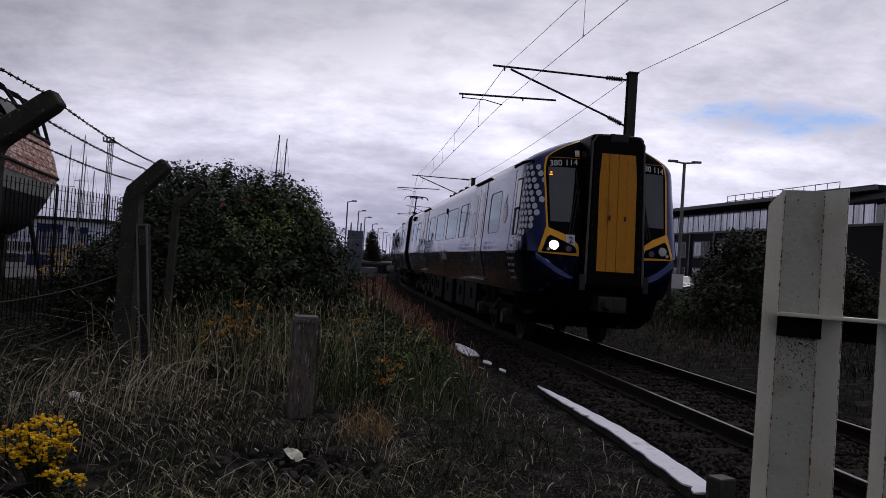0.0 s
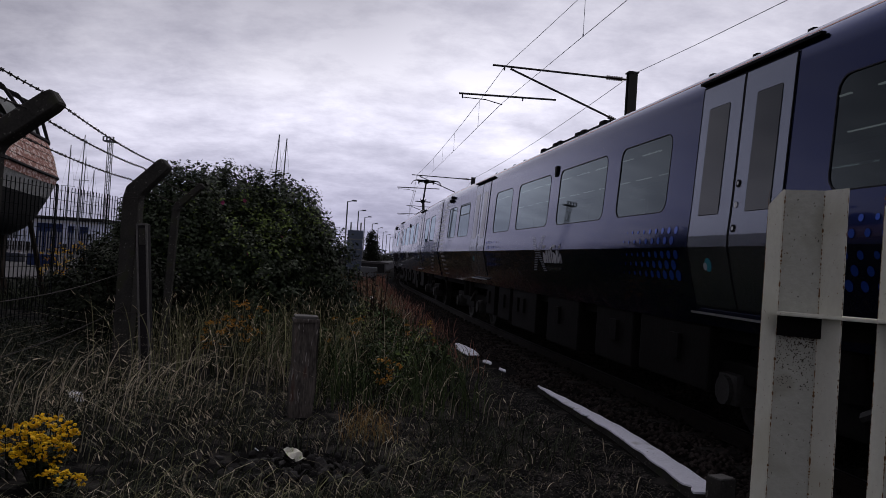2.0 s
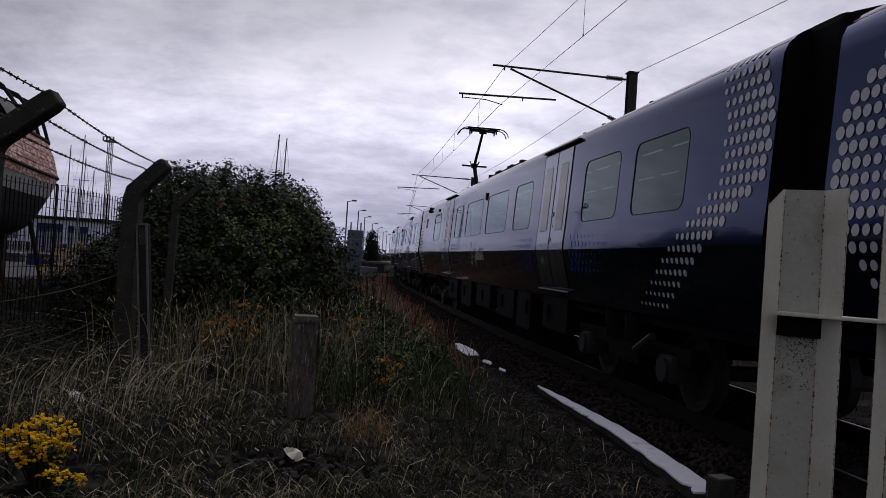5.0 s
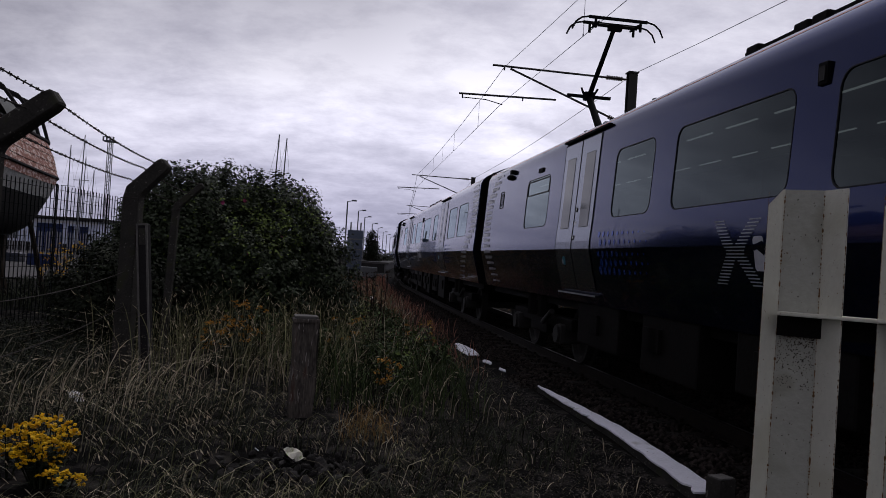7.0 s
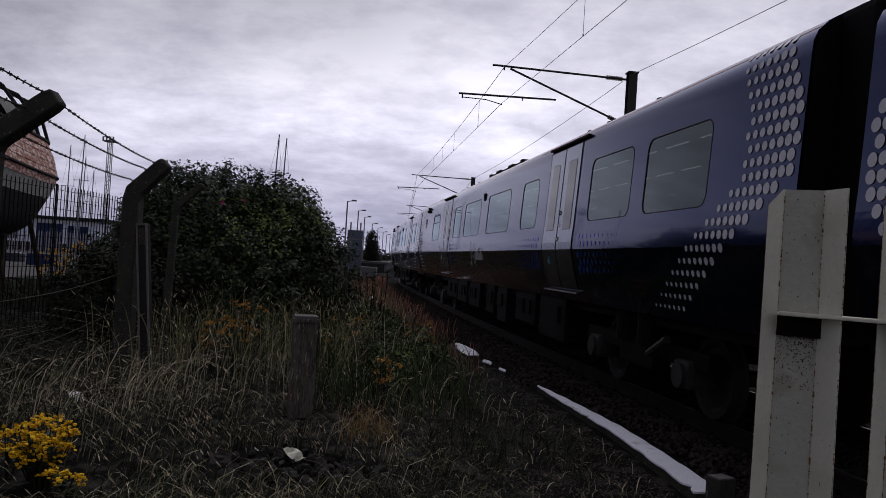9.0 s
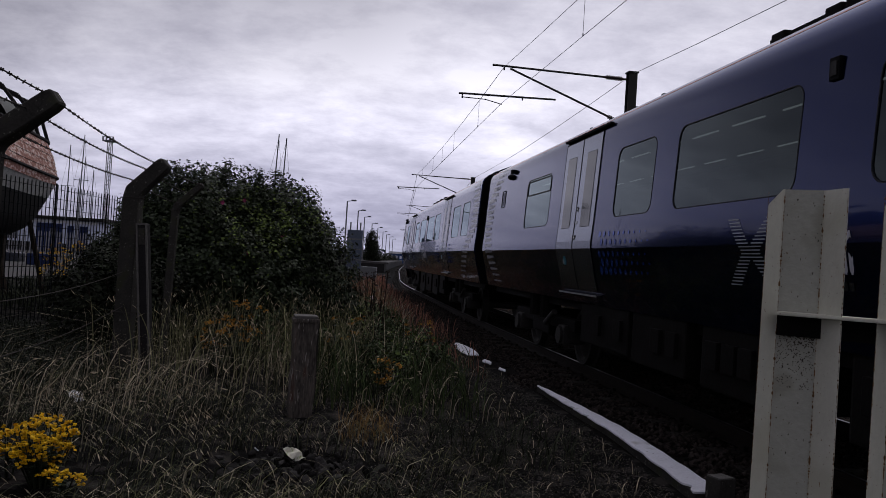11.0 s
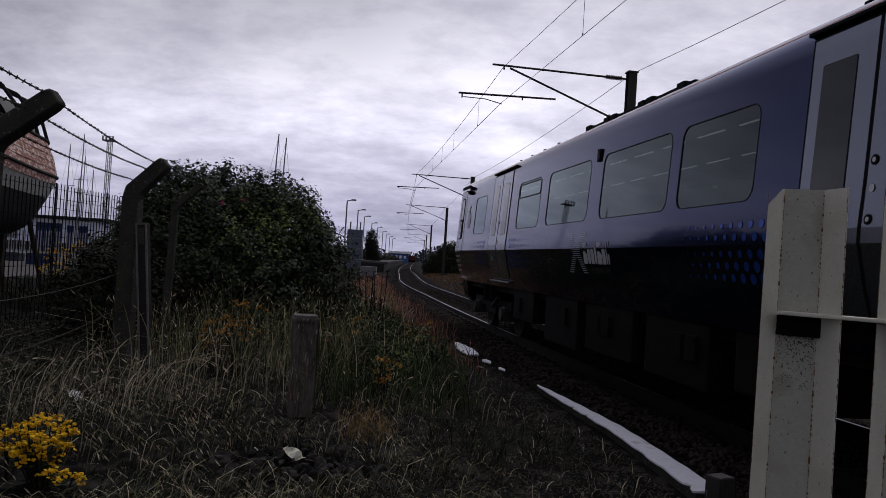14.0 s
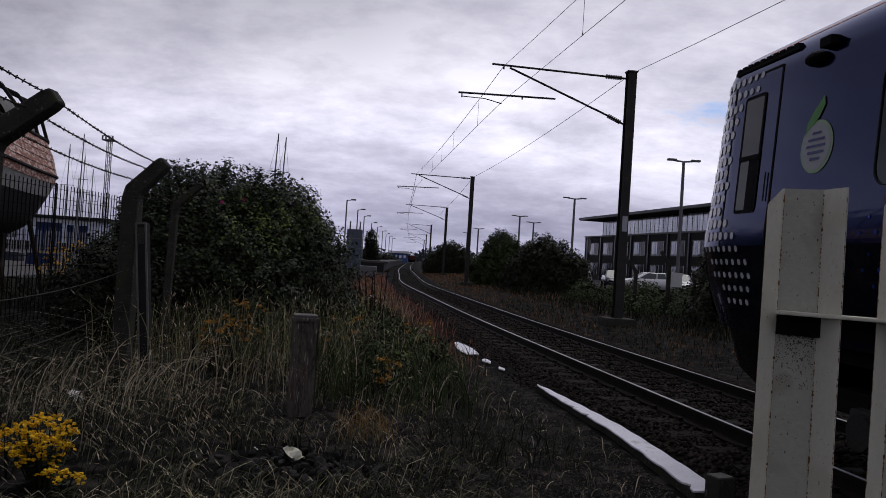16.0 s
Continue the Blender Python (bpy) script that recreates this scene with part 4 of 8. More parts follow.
    poly(bm, [(0.60, 1.80), (0.74, 1.80), (0.74, 1.99), (0.60, 1.99)], -1, 0.036)
    pl = part("car_plate", bm, M["dot"], car, "small white plate with a numeral")
    me = text_mesh("2", 0.16)
    two = link("numeral", me, M["black"], pl)
    two.matrix_basis = Matrix.Translation((sg * (xf(1.895, 0.67) + 0.062), -0.67, 1.895)) @ Matrix.Rotation(-sg * math.atan2(0.22, 1.0), 4, "Y") @ Matrix.Rotation(-sg * radians(12), 4, "Z") @ Matrix(((0, 0, sg, 0), (sg, 0, 0, 0), (0, 1, 0, 0), (0, 0, 0, 1)))
    # gangway: black box with a pair of yellow doors
    bm = bmesh.new()
    vs = box(bm, min(sg * (L / 2 - 1.1), sg * (L / 2 + 0.29)), max(sg * (L / 2 - 1.1), sg * (L / 2 + 0.29)), -0.50, 0.50, 1.12, 3.67)
    for v in vs:
        if v.co.z > 2 and v.co.x * sg > L / 2 - 0.5:
            v.co.x -= sg * 0.16
            v.co.y *= 0.9
    bmesh.ops.bevel(bm, geom=list(bm.edges), offset=0.10, segments=4, affect="EDGES", profile=0.55)
    gang = part("gangway", bm, M["blackgloss"], car, "black gangway surround")

    def gx(z):
        return L / 2 + 0.29 - 0.16 * (z - 1.12) / 2.55

    for side in (-1, 1):
        bm = bmesh.new()
        z0, z1 = 1.42, 3.34
        for a, b, pr in ((0.004, 0.155, 0.022), (0.16, 0.315, 0.014)):
            vs = [bm.verts.new((sg * (gx(z) + pr), side * y, z)) for y, z in ((a, z0), (b, z0), (b, 2.9), (b - (0.03 if b > 0.2 else 0.0), z1), (a, z1))]
            f = bm.faces.new(vs)
            r = bmesh.ops.extrude_face_region(bm, geom=[f])
            bmesh.ops.translate(bm, verts=[v for v in r["geom"] if isinstance(v, bmesh.types.BMVert)], vec=(-sg * 0.03, 0, 0))
        gd = part("gangway_door", bm, M["oldyellow"], car, "warning yellow folding gangway door")
        bm = bmesh.new()
        box(bm, min(sg * (gx(2.3) + 0.015), sg * (gx(2.3) + 0.04)), max(sg * (gx(2.3) + 0.015), sg * (gx(2.3) + 0.04)), side * 0.13 - 0.014, side * 0.13 + 0.014, 2.25, 2.33, 0.004)
        part("handle", bm, M["undergrey"], gd)
    # worn grey edge round the gangway and rivets along it
    bm = bmesh.new()
    for side in (-1, 1):
        rod(bm, (sg * (gx(1.2) - 0.025), side * 0.483, 1.2), (sg * (gx(3.52) - 0.02), side * 0.440, 3.52), 0.020, 0.016, 8)
        rod(bm, (sg * (gx(3.52) - 0.02), side * 0.440, 3.52), (sg * (gx(3.57) - 0.025), side * 0.36, 3.642), 0.016, 0.016, 8)
        rod(bm, (sg * (gx(3.57) - 0.025), side * 0.36, 3.642), (sg * (gx(3.59) - 0.03), 0.0, 3.658), 0.016, 0.016, 8)
    part("gangway_edge", bm, M["greyedge"], gang, "worn grey rubber edge")
    bm = bmesh.new()
    for side in (-1, 1):
        for k in range(9):
            z = 1.5 + k * 0.22
            rod(bm, (sg * (gx(z) - 0.01), side * 0.395, z), (sg * (gx(z) + 0.006), side * 0.395, z), 0.008, 0.006, 6)
    part("rivets", bm, M["greyedge"], gang)
    bm = bmesh.new()
    x0, x1 = sorted((sg * (L / 2 - 0.40), sg * (L / 2 + 0.155)))
    box(bm, x0, x1, -0.15, 0.15, 3.53, 3.675, 0.03)
    part("top_lamp", bm, M["undergrey"], car, "clear marker lamp above the gangway")
    # rounded lower valance, snow plough and coupler
    bm = bmesh.new()
    V = []
    for z, w, d in ((0.45, 1.02, 0.55), (0.62, 1.15, 0.20), (0.95, 1.22, 0.06), (1.22, 1.23, 0.06), (1.42, 1.18, 0.22)):
        row = []
        for k in range(13):
            a = -math.pi / 2 + math.pi * k / 12
            row.append(bm.verts.new((sg * (L / 2 - 1.6 + (1.6 - d) * abs(math.cos(a)) ** 0.45), w * math.sin(a), z)))
        V.append(row)
    for a, b in zip(V, V[1:]):
        for k in range(12):
            bm.faces.new((a[k], a[k + 1], b[k + 1], b[k]))
    bm.faces.new(V[0])
    bm.faces.new(V[-1])
    part("valance", bm, M["blackgloss"], car, "black rounded lower valance", smooth=True)
    bm = bmesh.new()
    x0, x1 = sorted((sg * (L / 2 - 0.5), sg * (L / 2 + 0.26)))
    box(bm, x0, x1, -0.24, 0.24, 0.76, 1.02, 0.04)
    rod(bm, (sg * (L / 2 + 0.24), -0.1, 0.89), (sg * (L / 2 + 0.38), -0.1, 0.89), 0.11, 0.07, 14)
    rod(bm, (sg * (L / 2 + 0.24), 0.12, 0.89), (sg * (L / 2 + 0.27), 0.12, 0.89), 0.10, seg=14)
    part("coupler", bm, M["undergrey"], car, "grey steel automatic coupler")
    # blue skirt below the lamps: a bulge whose upper edge falls towards the middle
    for side in (-1, 1):
        bm = bmesh.new()
        rows = []
        for y in np.linspace(0.60, 1.20, 10):
            top = float(np.interp(y, [0.60, 0.85, 1.05, 1.20], [1.30, 1.42, 1.56, 1.66]))
            rows.append([bm.verts.new((sg * (xf(z, y) + pr), side * y, z)) for z, pr in ((top + 0.03, 0.004), (top, 0.045), (top - 0.10, 0.075), (1.12, 0.055), (1.02, 0.0))])
        for a, b in zip(rows, rows[1:]):
            for k in range(4):
                bm.faces.new((a[k], a[k + 1], b[k + 1], b[k]))
        part("front_skirt", bm, M["blue"], car, "rounded glossy blue corner skirt", smooth=True)

    # cab side door with a drop-light, on the camera's side, bent round the nose
    def wrap(bm):
        for v in bm.verts:
            d = sg * v.co.x - (L / 2 - NOSE)
            if d > 0:
                v.co.y = -(nose_y(d, v.co.z) + abs(v.co.y) - side_y(v.co.z))
        return bm

    xd = sg * (L / 2 - 1.03 - back)
    bm = bmesh.new()
    for xx in (xd - 0.375, xd + 0.375):
        bent_plate(bm, xx - 0.012, xx + 0.012, 1.22, 3.14, -1, 0.004)
    bent_plate(bm, xd - 0.375, xd + 0.375, 3.125, 3.145, -1, 0.004)
    part("cab_door", wrap(bm), M["black"], car, "dark cab side door outline")
    bm = bmesh.new()
    frame_ring(bm, xd - 0.155, xd + 0.155, 1.98, 2.95, -1, 0.007, 0.014, 0.02)
    plate(bm, xd - 0.16, xd + 0.16, 2.41, 2.45, -1, 0.014)
    cw = part("cab_door_frame", wrap(bm), M["black"], car)
    bm = bmesh.new()
    plate(bm, xd - 0.155, xd + 0.155, 2.43, 2.95, -1, 0.006)
    x0, x1 = sorted((xd, xd + sg * 0.155))
    plate(bm, x0, x1, 1.98, 2.43, -1, 0.006)
    part("cab_door_window", wrap(bm), M["doorglass"], cw)
    bm = bmesh.new()
    x0, x1 = sorted((xd - sg * 0.155, xd))
    plate(bm, x0, x1, 1.98, 2.43, -1, 0.0065)
    part("drop_light_gap", wrap(bm), M["black"], cw, "lowered dark half of the drop-light")
    bm = bmesh.new()
    hx = xd - sg * 0.30
    bent_plate(bm, hx - 0.012, hx + 0.012, 2.05, 2.28, -1, 0.012)
    part("grab_rail", wrap(bm), M["black"], car)
    bm = bmesh.new()
    y = -side_y(3.24)
    x0, x1 = sorted((sg * (L / 2 - 1.62 - back), sg * (L / 2 - 0.62 - back)))
    box(bm, x0, x1, y - 0.035, y + 0.02, 3.205, 3.235)
    for k in range(10):
        xx = x0 + (x1 - x0) * (k + 0.2) / 10
        box(bm, xx, xx + 0.06, y - 0.035, y + 0.02, 3.235, 3.258)
    part("cab_gutter", wrap(bm), M["black"], car)
    # round eco badge with a leaf
    xb = sg * (L / 2 - 1.98 - back)
    bm = bmesh.new()
    disc(bm, xb, 2.40, 0.195, -1, 0.005, 28)
    bd = part("round_badge", bm, M["badge"], car, "round badge with a pale ring and a leaf")
    bm = bmesh.new()
    disc(bm, xb, 2.40, 0.172, -1, 0.008, 28)
    part("badge_face", bm, M["badgeface"], bd)
    for k, w in enumerate((0.11, 0.20, 0.23, 0.20, 0.12)):
        bm = bmesh.new()
        plate(bm, xb - w / 2, xb + w / 2, 2.49 - k * 0.047, 2.508 - k * 0.047, -1, 0.011)
        part("lettering_bar", bm, M["blue"], bd)
    bm = bmesh.new()
    pts = [(-0.15, 0.10), (-0.14, 0.18), (-0.08, 0.26), (0.04, 0.37), (0.06, 0.30), (0.0, 0.21), (-0.08, 0.16)]
    bm.faces.new([bm.verts.new((xb + a, -(side_y(2.40 + b) + 0.008), 2.40 + b)) for a, b in pts])
    part("badge_leaf", bm, M["badgeleaf"], bd)




def pantograph(car):
    """Single-arm pantograph, raised, on the coach roof near its trailing end."""
    p = thing("pantograph", "", "")
    for k in list(p.keys()):
        del p[k]
    p.parent = car
    x0 = PANTO_X
    bm = bmesh.new()
    for s in (-1, 1):
        box(bm, x0 - 0.9, x0 + 0.9, s * 0.45 - 0.03, s * 0.45 + 0.03, 3.68, 3.73)
        for e in (-0.8, 0.8):
            rod(bm, (x0 + e, s * 0.45, 3.58), (x0 + e, s * 0.45, 3.70), 0.055, seg=8)
    box(bm, x0 - 0.95, x0 - 0.85, -0.5, 0.5, 3.68, 3.73)
    part("base_frame", bm, M["black"], p)
    hinge, elbow, head = Vector((x0 + 0.60, 0, 3.72)), Vector((x0 - 0.35, 0, 4.67)), Vector((x0 + 0.85, 0, 5.66))
    bm = bmesh.new()
    rod(bm, hinge, elbow, 0.075, 0.06, 8)
    rod(bm, hinge + Vector((-0.2, 0.08, 0)), elbow + Vector((-0.05, 0.08, -0.1)), 0.02, seg=6)
    part("lower_arm", bm, M["black"], p)
    bm = bmesh.new()
    rod(bm, elbow, head, 0.05, 0.04, 8)
    box(bm, elbow.x - 0.035, elbow.x + 0.035, -0.42, 0.42, elbow.z - 0.025, elbow.z + 0.03, 0.01)
    for s in (-1, 1):
        rod(bm, elbow + Vector((0, s * 0.10, 0.04)), elbow + Vector((0.02, s * 0.16, 0.16)), 0.02, seg=6)
    box(bm, elbow.x - 0.07, elbow.x + 0.07, -0.10, 0.10, elbow.z - 0.07, elbow.z + 0.09, 0.03)
    part("upper_arm", bm, M["black"], p)
    for e in (-0.16, 0.16):
        bm = bmesh.new()
        box(bm, head.x + e - 0.02, head.x + e + 0.02, -0.52, 0.52, head.z + 0.05, head.z + 0.10, 0.008)
        for s in (-1, 1):
            last = Vector((head.x + e, s * 0.52, head.z + 0.08))
            for dy, dz in ((0.13, -0.03), (0.23, -0.11), (0.29, -0.24)):
                nx = Vector((head.x + e, s * (0.52 + dy), head.z + 0.08 + dz))
                rod(bm, last, nx, 0.016, seg=6)
                last = nx
            rod(bm, (head.x + e, s * 0.40, head.z - 0.10), (head.x + e, s * 0.40, head.z + 0.06), 0.025, seg=6)
        part("collector_strip", bm, M["black"], p)
    bm = bmesh.new()
    rod(bm, (head.x - 0.18, 0.35, head.z), (head.x + 0.18, 0.35, head.z), 0.02, seg=6)
    rod(bm, (head.x - 0.18, -0.35, head.z), (head.x + 0.18, -0.35, head.z), 0.02, seg=6)
    rod(bm, (head.x, -0.40, head.z), (head.x, 0.40, head.z), 0.03, seg=6)
    box(bm, head.x - 0.05, head.x + 0.05, -0.12, 0.12, head.z - 0.08, head.z + 0.03, 0.01)
    part("pan_head", bm, M["black"], p)


PANTO_X = -8.9
# lengths between the coupling centres, from the leading coach to the trailing one
LF, LB, LM, LC = 21.6, 23.42, 23.98, 21.70


def saltire_dots(L, at_front, cols):
    """White dots in a band that leans away from the coach end above and below: half a diagonal cross."""
    e, s = (L / 2 - 0.43, -1) if at_front else (-L / 2 + 0.17, 1)
    out = []
    for j in range(20):
        z = 1.10 + j * 0.115
        if at_front:
            start = 0.45 * max(0.0, z - 2.75) + 1.6 * max(0.0, 2.28 - z)
        else:
            start = 0.04 + 1.35 * max(0.0, z - 2.62) + 0.72 * max(0.0, 2.05 - z)
        for i in range(cols):
            x = 0.03 + start + i * 0.108 + (0.054 if j % 2 and abs(z - 2.4) < 0.25 else 0.0)
            r = 0.050 * (1 - 0.055 * i) * (1 - 0.6 * max(0.0, 1.95 - z)) * (1 - 0.5 * max(0.0, z - 2.85))
            if r > 0.012 and z < 3.34:
                out.append((e + s * x, z, r))
    return out


def cab_dots(L, sg):
    """White dots in a leaning band on the cab side: large at the front, small towards the rear and the sole."""
    out = []
    for j in range(18):
        z = 1.22 + j * 0.112
        if sg > 0:
            near = float(np.interp(z, [1.2, 1.5, 1.7, 1.85, 2.06, 2.15, 3.2], [1.12, 1.04, 0.82, 0.66, 0.46, 0.37, 0.37]))
            far = float(np.interp(z, [1.2, 1.4, 1.62, 1.72, 2.0, 2.22, 2.5, 3.2], [1.45, 1.52, 1.56, 1.42, 1.12, 0.95, 0.82, 0.78]))
            door = 1.03
        else:
            near = float(np.interp(z, [1.2, 1.45, 1.7, 3.2], [0.95, 0.72, 0.56, 0.56]))
            far = float(np.interp(z, [1.2, 1.5, 1.72, 1.85, 2.0, 2.6, 2.75, 2.9, 3.1], [1.25, 1.40, 1.25, 1.02, 0.92, 0.94, 1.10, 1.32, 1.42]))
            door = 1.28
        d = near + (0.052 if j % 2 else 0.0)
        while d < far:
            u = (d - 0.37) / 0.9
            r = 0.053 - 0.026 * min(1.0, u) if z > 1.69 else 0.027
            if not (1.93 < z < 3.0 and abs(d - door) < 0.22):
                out.append((sg * (L / 2 - d), z, r))
            d += 0.105
    return out


def build_train():
    # windows and doors by their distance from a coach's coupling: from the rear of the three leading coaches, from the front of the last
    def ahead(L, spans):
        return [(p - L / 2, q - L / 2) for p, q in spans]

    def behind(L, spans):
        return [(L / 2 - q, L / 2 - p) for p, q in spans]

    w = ahead(LF, [(1.45, 2.64), (3.08, 4.48), (7.27, 8.69), (9.15, 11.15), (11.62, 13.60), (14.04, 15.43), (18.02, 19.14)])
    a = coach("leading dark blue train coach with yellow gangway doors", LF, w, ahead(LF, [(5.09, 6.62), (16.03, 17.50)]), 1, (w[1],), 11.42 - LF / 2, None, (1.75 - LF / 2,),
              saltire_dots(LF, False, 6) + cab_dots(LF, 1), 11.04 - LF / 2, blue_dots=((6.85 - LF / 2, 1), (15.75 - LF / 2, -1), (17.8 - LF / 2, 1)))
    w = ahead(LB, [(3.60, 5.0), (7.79, 8.93), (9.44, 11.44), (11.94, 13.90), (14.50, 15.72), (18.44, 19.74), (20.19, 21.54)])
    b = coach("dark blue and grey electric train coach carrying a raised pantograph", LB, w, ahead(LB, [(5.70, 7.18), (16.36, 17.80)]), 0, (w[0],), 11.76 - LB / 2, 1.66 - LB / 2, (2.32 - LB / 2,),
              saltire_dots(LB, False, 6) + saltire_dots(LB, True, 7), 11.0 - LB / 2, True, blue_dots=((7.5 - LB / 2, 1), (16.0 - LB / 2, -1), (18.1 - LB / 2, 1)))
    w = ahead(LM, [(3.46, 4.95), (7.72, 8.83), (9.35, 11.40), (12.2, 14.3), (15.23, 16.30), (18.88, 20.33), (20.71, 22.18)])
    c = coach("dark blue electric train coach coupled within the train", LM, w, ahead(LM, [(5.60, 7.10), (16.90, 18.38)]), 0, (w[0],), 11.75 - LM / 2, 1.66 - LM / 2, (2.22 - LM / 2,),
              saltire_dots(LM, False, 6) + saltire_dots(LM, True, 7), 11.1 - LM / 2, blue_dots=((7.4 - LM / 2, 1), (16.6 - LM / 2, -1), (18.65 - LM / 2, 1)))
    w = behind(LC, [(1.66, 2.73), (3.16, 4.45), (7.10, 8.50), (8.72, 10.68), (11.13, 13.05), (13.47, 14.92), (17.64, 18.82)])
    d = coach("trailing dark blue train coach with a driving cab", LC, w, behind(LC, [(5.05, 6.45), (15.50, 17.02)]), -1, (w[5],), LC / 2 - 10.85, None, (LC / 2 - 19.52,),
              saltire_dots(LC, True, 7) + cab_dots(LC, -1), LC / 2 - 11.18, blue_dots=((LC / 2 - 4.75, 1), (LC / 2 - 6.75, -1), (LC / 2 - 15.25, 1), (LC / 2 - 17.4, -1)))
    return a, b, c, d


COACHES = build_train()

# distance of the joint between the first two coaches along the line, by time
JOINT_T = [0, 0.5, 1, 1.5, 2, 2.5, 3, 3.5, 4, 6.5, 9, 11.5, 12, 12.5, 13, 13.5, 14, 14.5, 15, 15.5, 16]
JOINT_S = [34.8, 32.0, 29.25, 26.5, 23.7, 20.79, 17.81, 14.81, 11.87, -2.99, -17.86, -33.14, -36.08, -39.02, -41.96, -44.90, -47.88, -50.97, -54.23, -57.60, -61.0]


def joint(t):
    """Smooth interpolation of the table."""
    i = max(0, min(len(JOINT_T) - 2, int(np.searchsorted(JOINT_T, t, "right")) - 1))
    sl = []
    for k in (i, i + 1):
        a, b = max(0, k - 1), min(len(JOINT_T) - 1, k + 1)
        sl.append((JOINT_S[b] - JOINT_S[a]) / (JOINT_T[b] - JOINT_T[a]))
    w = JOINT_T[i + 1] - JOINT_T[i]
    u = (t - JOINT_T[i]) / w
    return (2 * u ** 3 - 3 * u * u + 1) * JOINT_S[i] + (u ** 3 - 2 * u * u + u) * w * sl[0] + (-2 * u ** 3 + 3 * u * u) * JOINT_S[i + 1] + (u ** 3 - u * u) * w * sl[1]


def coach_pose(k, t):
    j = joint(t)
    L, mid = ((LF, j - LF / 2), (LB, j + LB / 2), (LM, j + LB + LM / 2), (LC, j + LB + LM + LC / 2))[k]
    f, r = on_track(mid - (L / 2 - 3.9)), on_track(mid + (L / 2 - 3.9))
    d = f - r
    return Matrix.Translation((f + r) / 2) @ Matrix.Rotation(math.atan2(d.y, d.x), 4, "Z")


def motions():
    for k, car in enumerate(COACHES):
        walk(car, [(i / 6, coach_pose(k, i / 6)) for i in range(97)])
    for w in WHEELS:
        base = w.matrix_basis.translation.copy()
        walk(w, [(i / 15, Matrix.Translation(base) @ Matrix.Rotation((34.8 - joint(i / 15)) / 0.42, 4, "Y")) for i in range(241)])
# ---- overhead line ----
def ohl_mast(s, off, z0, h, label):
    """A steel mast with its concrete base and cantilever, beside the line at distance s."""
    c = on_track(s)
    hd = heading(s)
    p = on_track(s, off)
    m = thing("overhead_line_mast", label, "railway mast", Matrix.Translation((p.x, p.y, 0)) @ Matrix.Rotation(hd - math.pi / 2, 4, "Z"), "overhead line masts")
    # local x points away from the line; the line lies at local x = off
    bm = bmesh.new()
    box(bm, -0.008, 0.008, -0.10, 0.102, z0, h)
    web = part("mast_web", bm, M["steel"], m)
    for a in (-0.115, 0.103):
        bm = bmesh.new()
        box(bm, -0.125, 0.125, a, a + 0.014, z0, h)
        part("mast_flange", bm, M["steel"], web)
    bm = bmesh.new()
    box(bm, -0.42, 0.42, -0.42, 0.42, z0 - 0.35, z0 + 0.10, 0.03)
    part("mast_base", bm, M["concrete"], m, "weathered concrete foundation block")
    bm = bmesh.new()
    box(bm, -0.15, 0.15, -0.15, 0.15, h - 0.01, h + 0.03)
    part("cap_plate", bm, M["steel"], m)
    if s < 30:
        bm = bmesh.new()
        box(bm, -0.06, 0.09, -0.127, -0.118, 2.55, 2.98)
        part("mast_plate", bm, M["badgeface"], m, "small pale plate")
    tx = off  # the line's centre in local x
    bm = bmesh.new()
    rod(bm, (tx - 0.45, 0, 6.94), (-0.9, 0, 6.90), 0.03, seg=6)
    rod(bm, (tx - 0.12, 0, 6.94), (tx - 0.12, 0, 6.82), 0.025, seg=6)
    part("top_tube", bm, M["steel"], m)
    bm = bmesh.new()
    rod(bm, (tx + 0.05, 0, 6.88), (-0.75, 0, 5.84), 0.03, seg=6)
    part("bracket_tube", bm, M["steel"], m)
    bm = bmesh.new()
    rod(bm, (tx - 1.35, 0, 6.07), (tx + 1.40, 0, 6.13), 0.028, seg=6)
    rod(bm, (tx - 1.25, 0, 6.06), (tx - 1.25, 0, 5.94), 0.02, seg=6)
    rod(bm, (tx + 0.45, 0, 6.10), (tx + 0.45, 0, 6.02), 0.02, seg=6)
    part("registration_tube", bm, M["steel"], m)
    bm = bmesh.new()
    rod(bm, (tx - 1.25, 0, 5.97), (tx - 0.6, 0, 5.96), 0.014, seg=5)
    rod(bm, (tx - 0.6, 0, 5.96), (tx - 0.12, 0, 5.86), 0.014, seg=5)
    part("steady_arm", bm, M["steel"], m)
    for a, b in (((-0.9, 0, 6.90), (-0.13, 0, 6.89)), ((-0.75, 0, 5.84), (-0.13, 0, 5.58))):
        bm = bmesh.new()
        a, b = Vector(a), Vector(b)
        rod(bm, a, b, 0.03, seg=8)
        for k in range(7):
            c0 = a.lerp(b, 0.2 + k * 0.09)
            rod(bm, c0, c0 + (b - a).normalized() * 0.03, 0.065, seg=10)
        part("insulator", bm, M["insul"], m, "ribbed brown insulator")
    return m


MASTS = [(22.2, -3.58, 0.0, 7.08), (52.2, -3.58, 0.0, 7.0), (82.0, -3.80, 0.0, 6.85), (128, -3.7, 0, 7.0), (178, -3.7, 0, 7.0), (230, -3.7, 0, 7.0)]
# heights of contact wire, catenary and return wire at each support, and the catenary's sag to the next
WIRE_Z = [(5.25, 6.72, 7.04), (5.90, 6.90, 7.06), (6.12, 6.98, 6.98), (5.95, 6.85, 6.85), (5.9, 6.85, 6.9), (5.9, 6.85, 6.9), (5.9, 6.85, 6.9)]
WIRE_OFF = [-0.23, 0.13, 0.10, 0.12, 0.12, 0.12, 0.12]
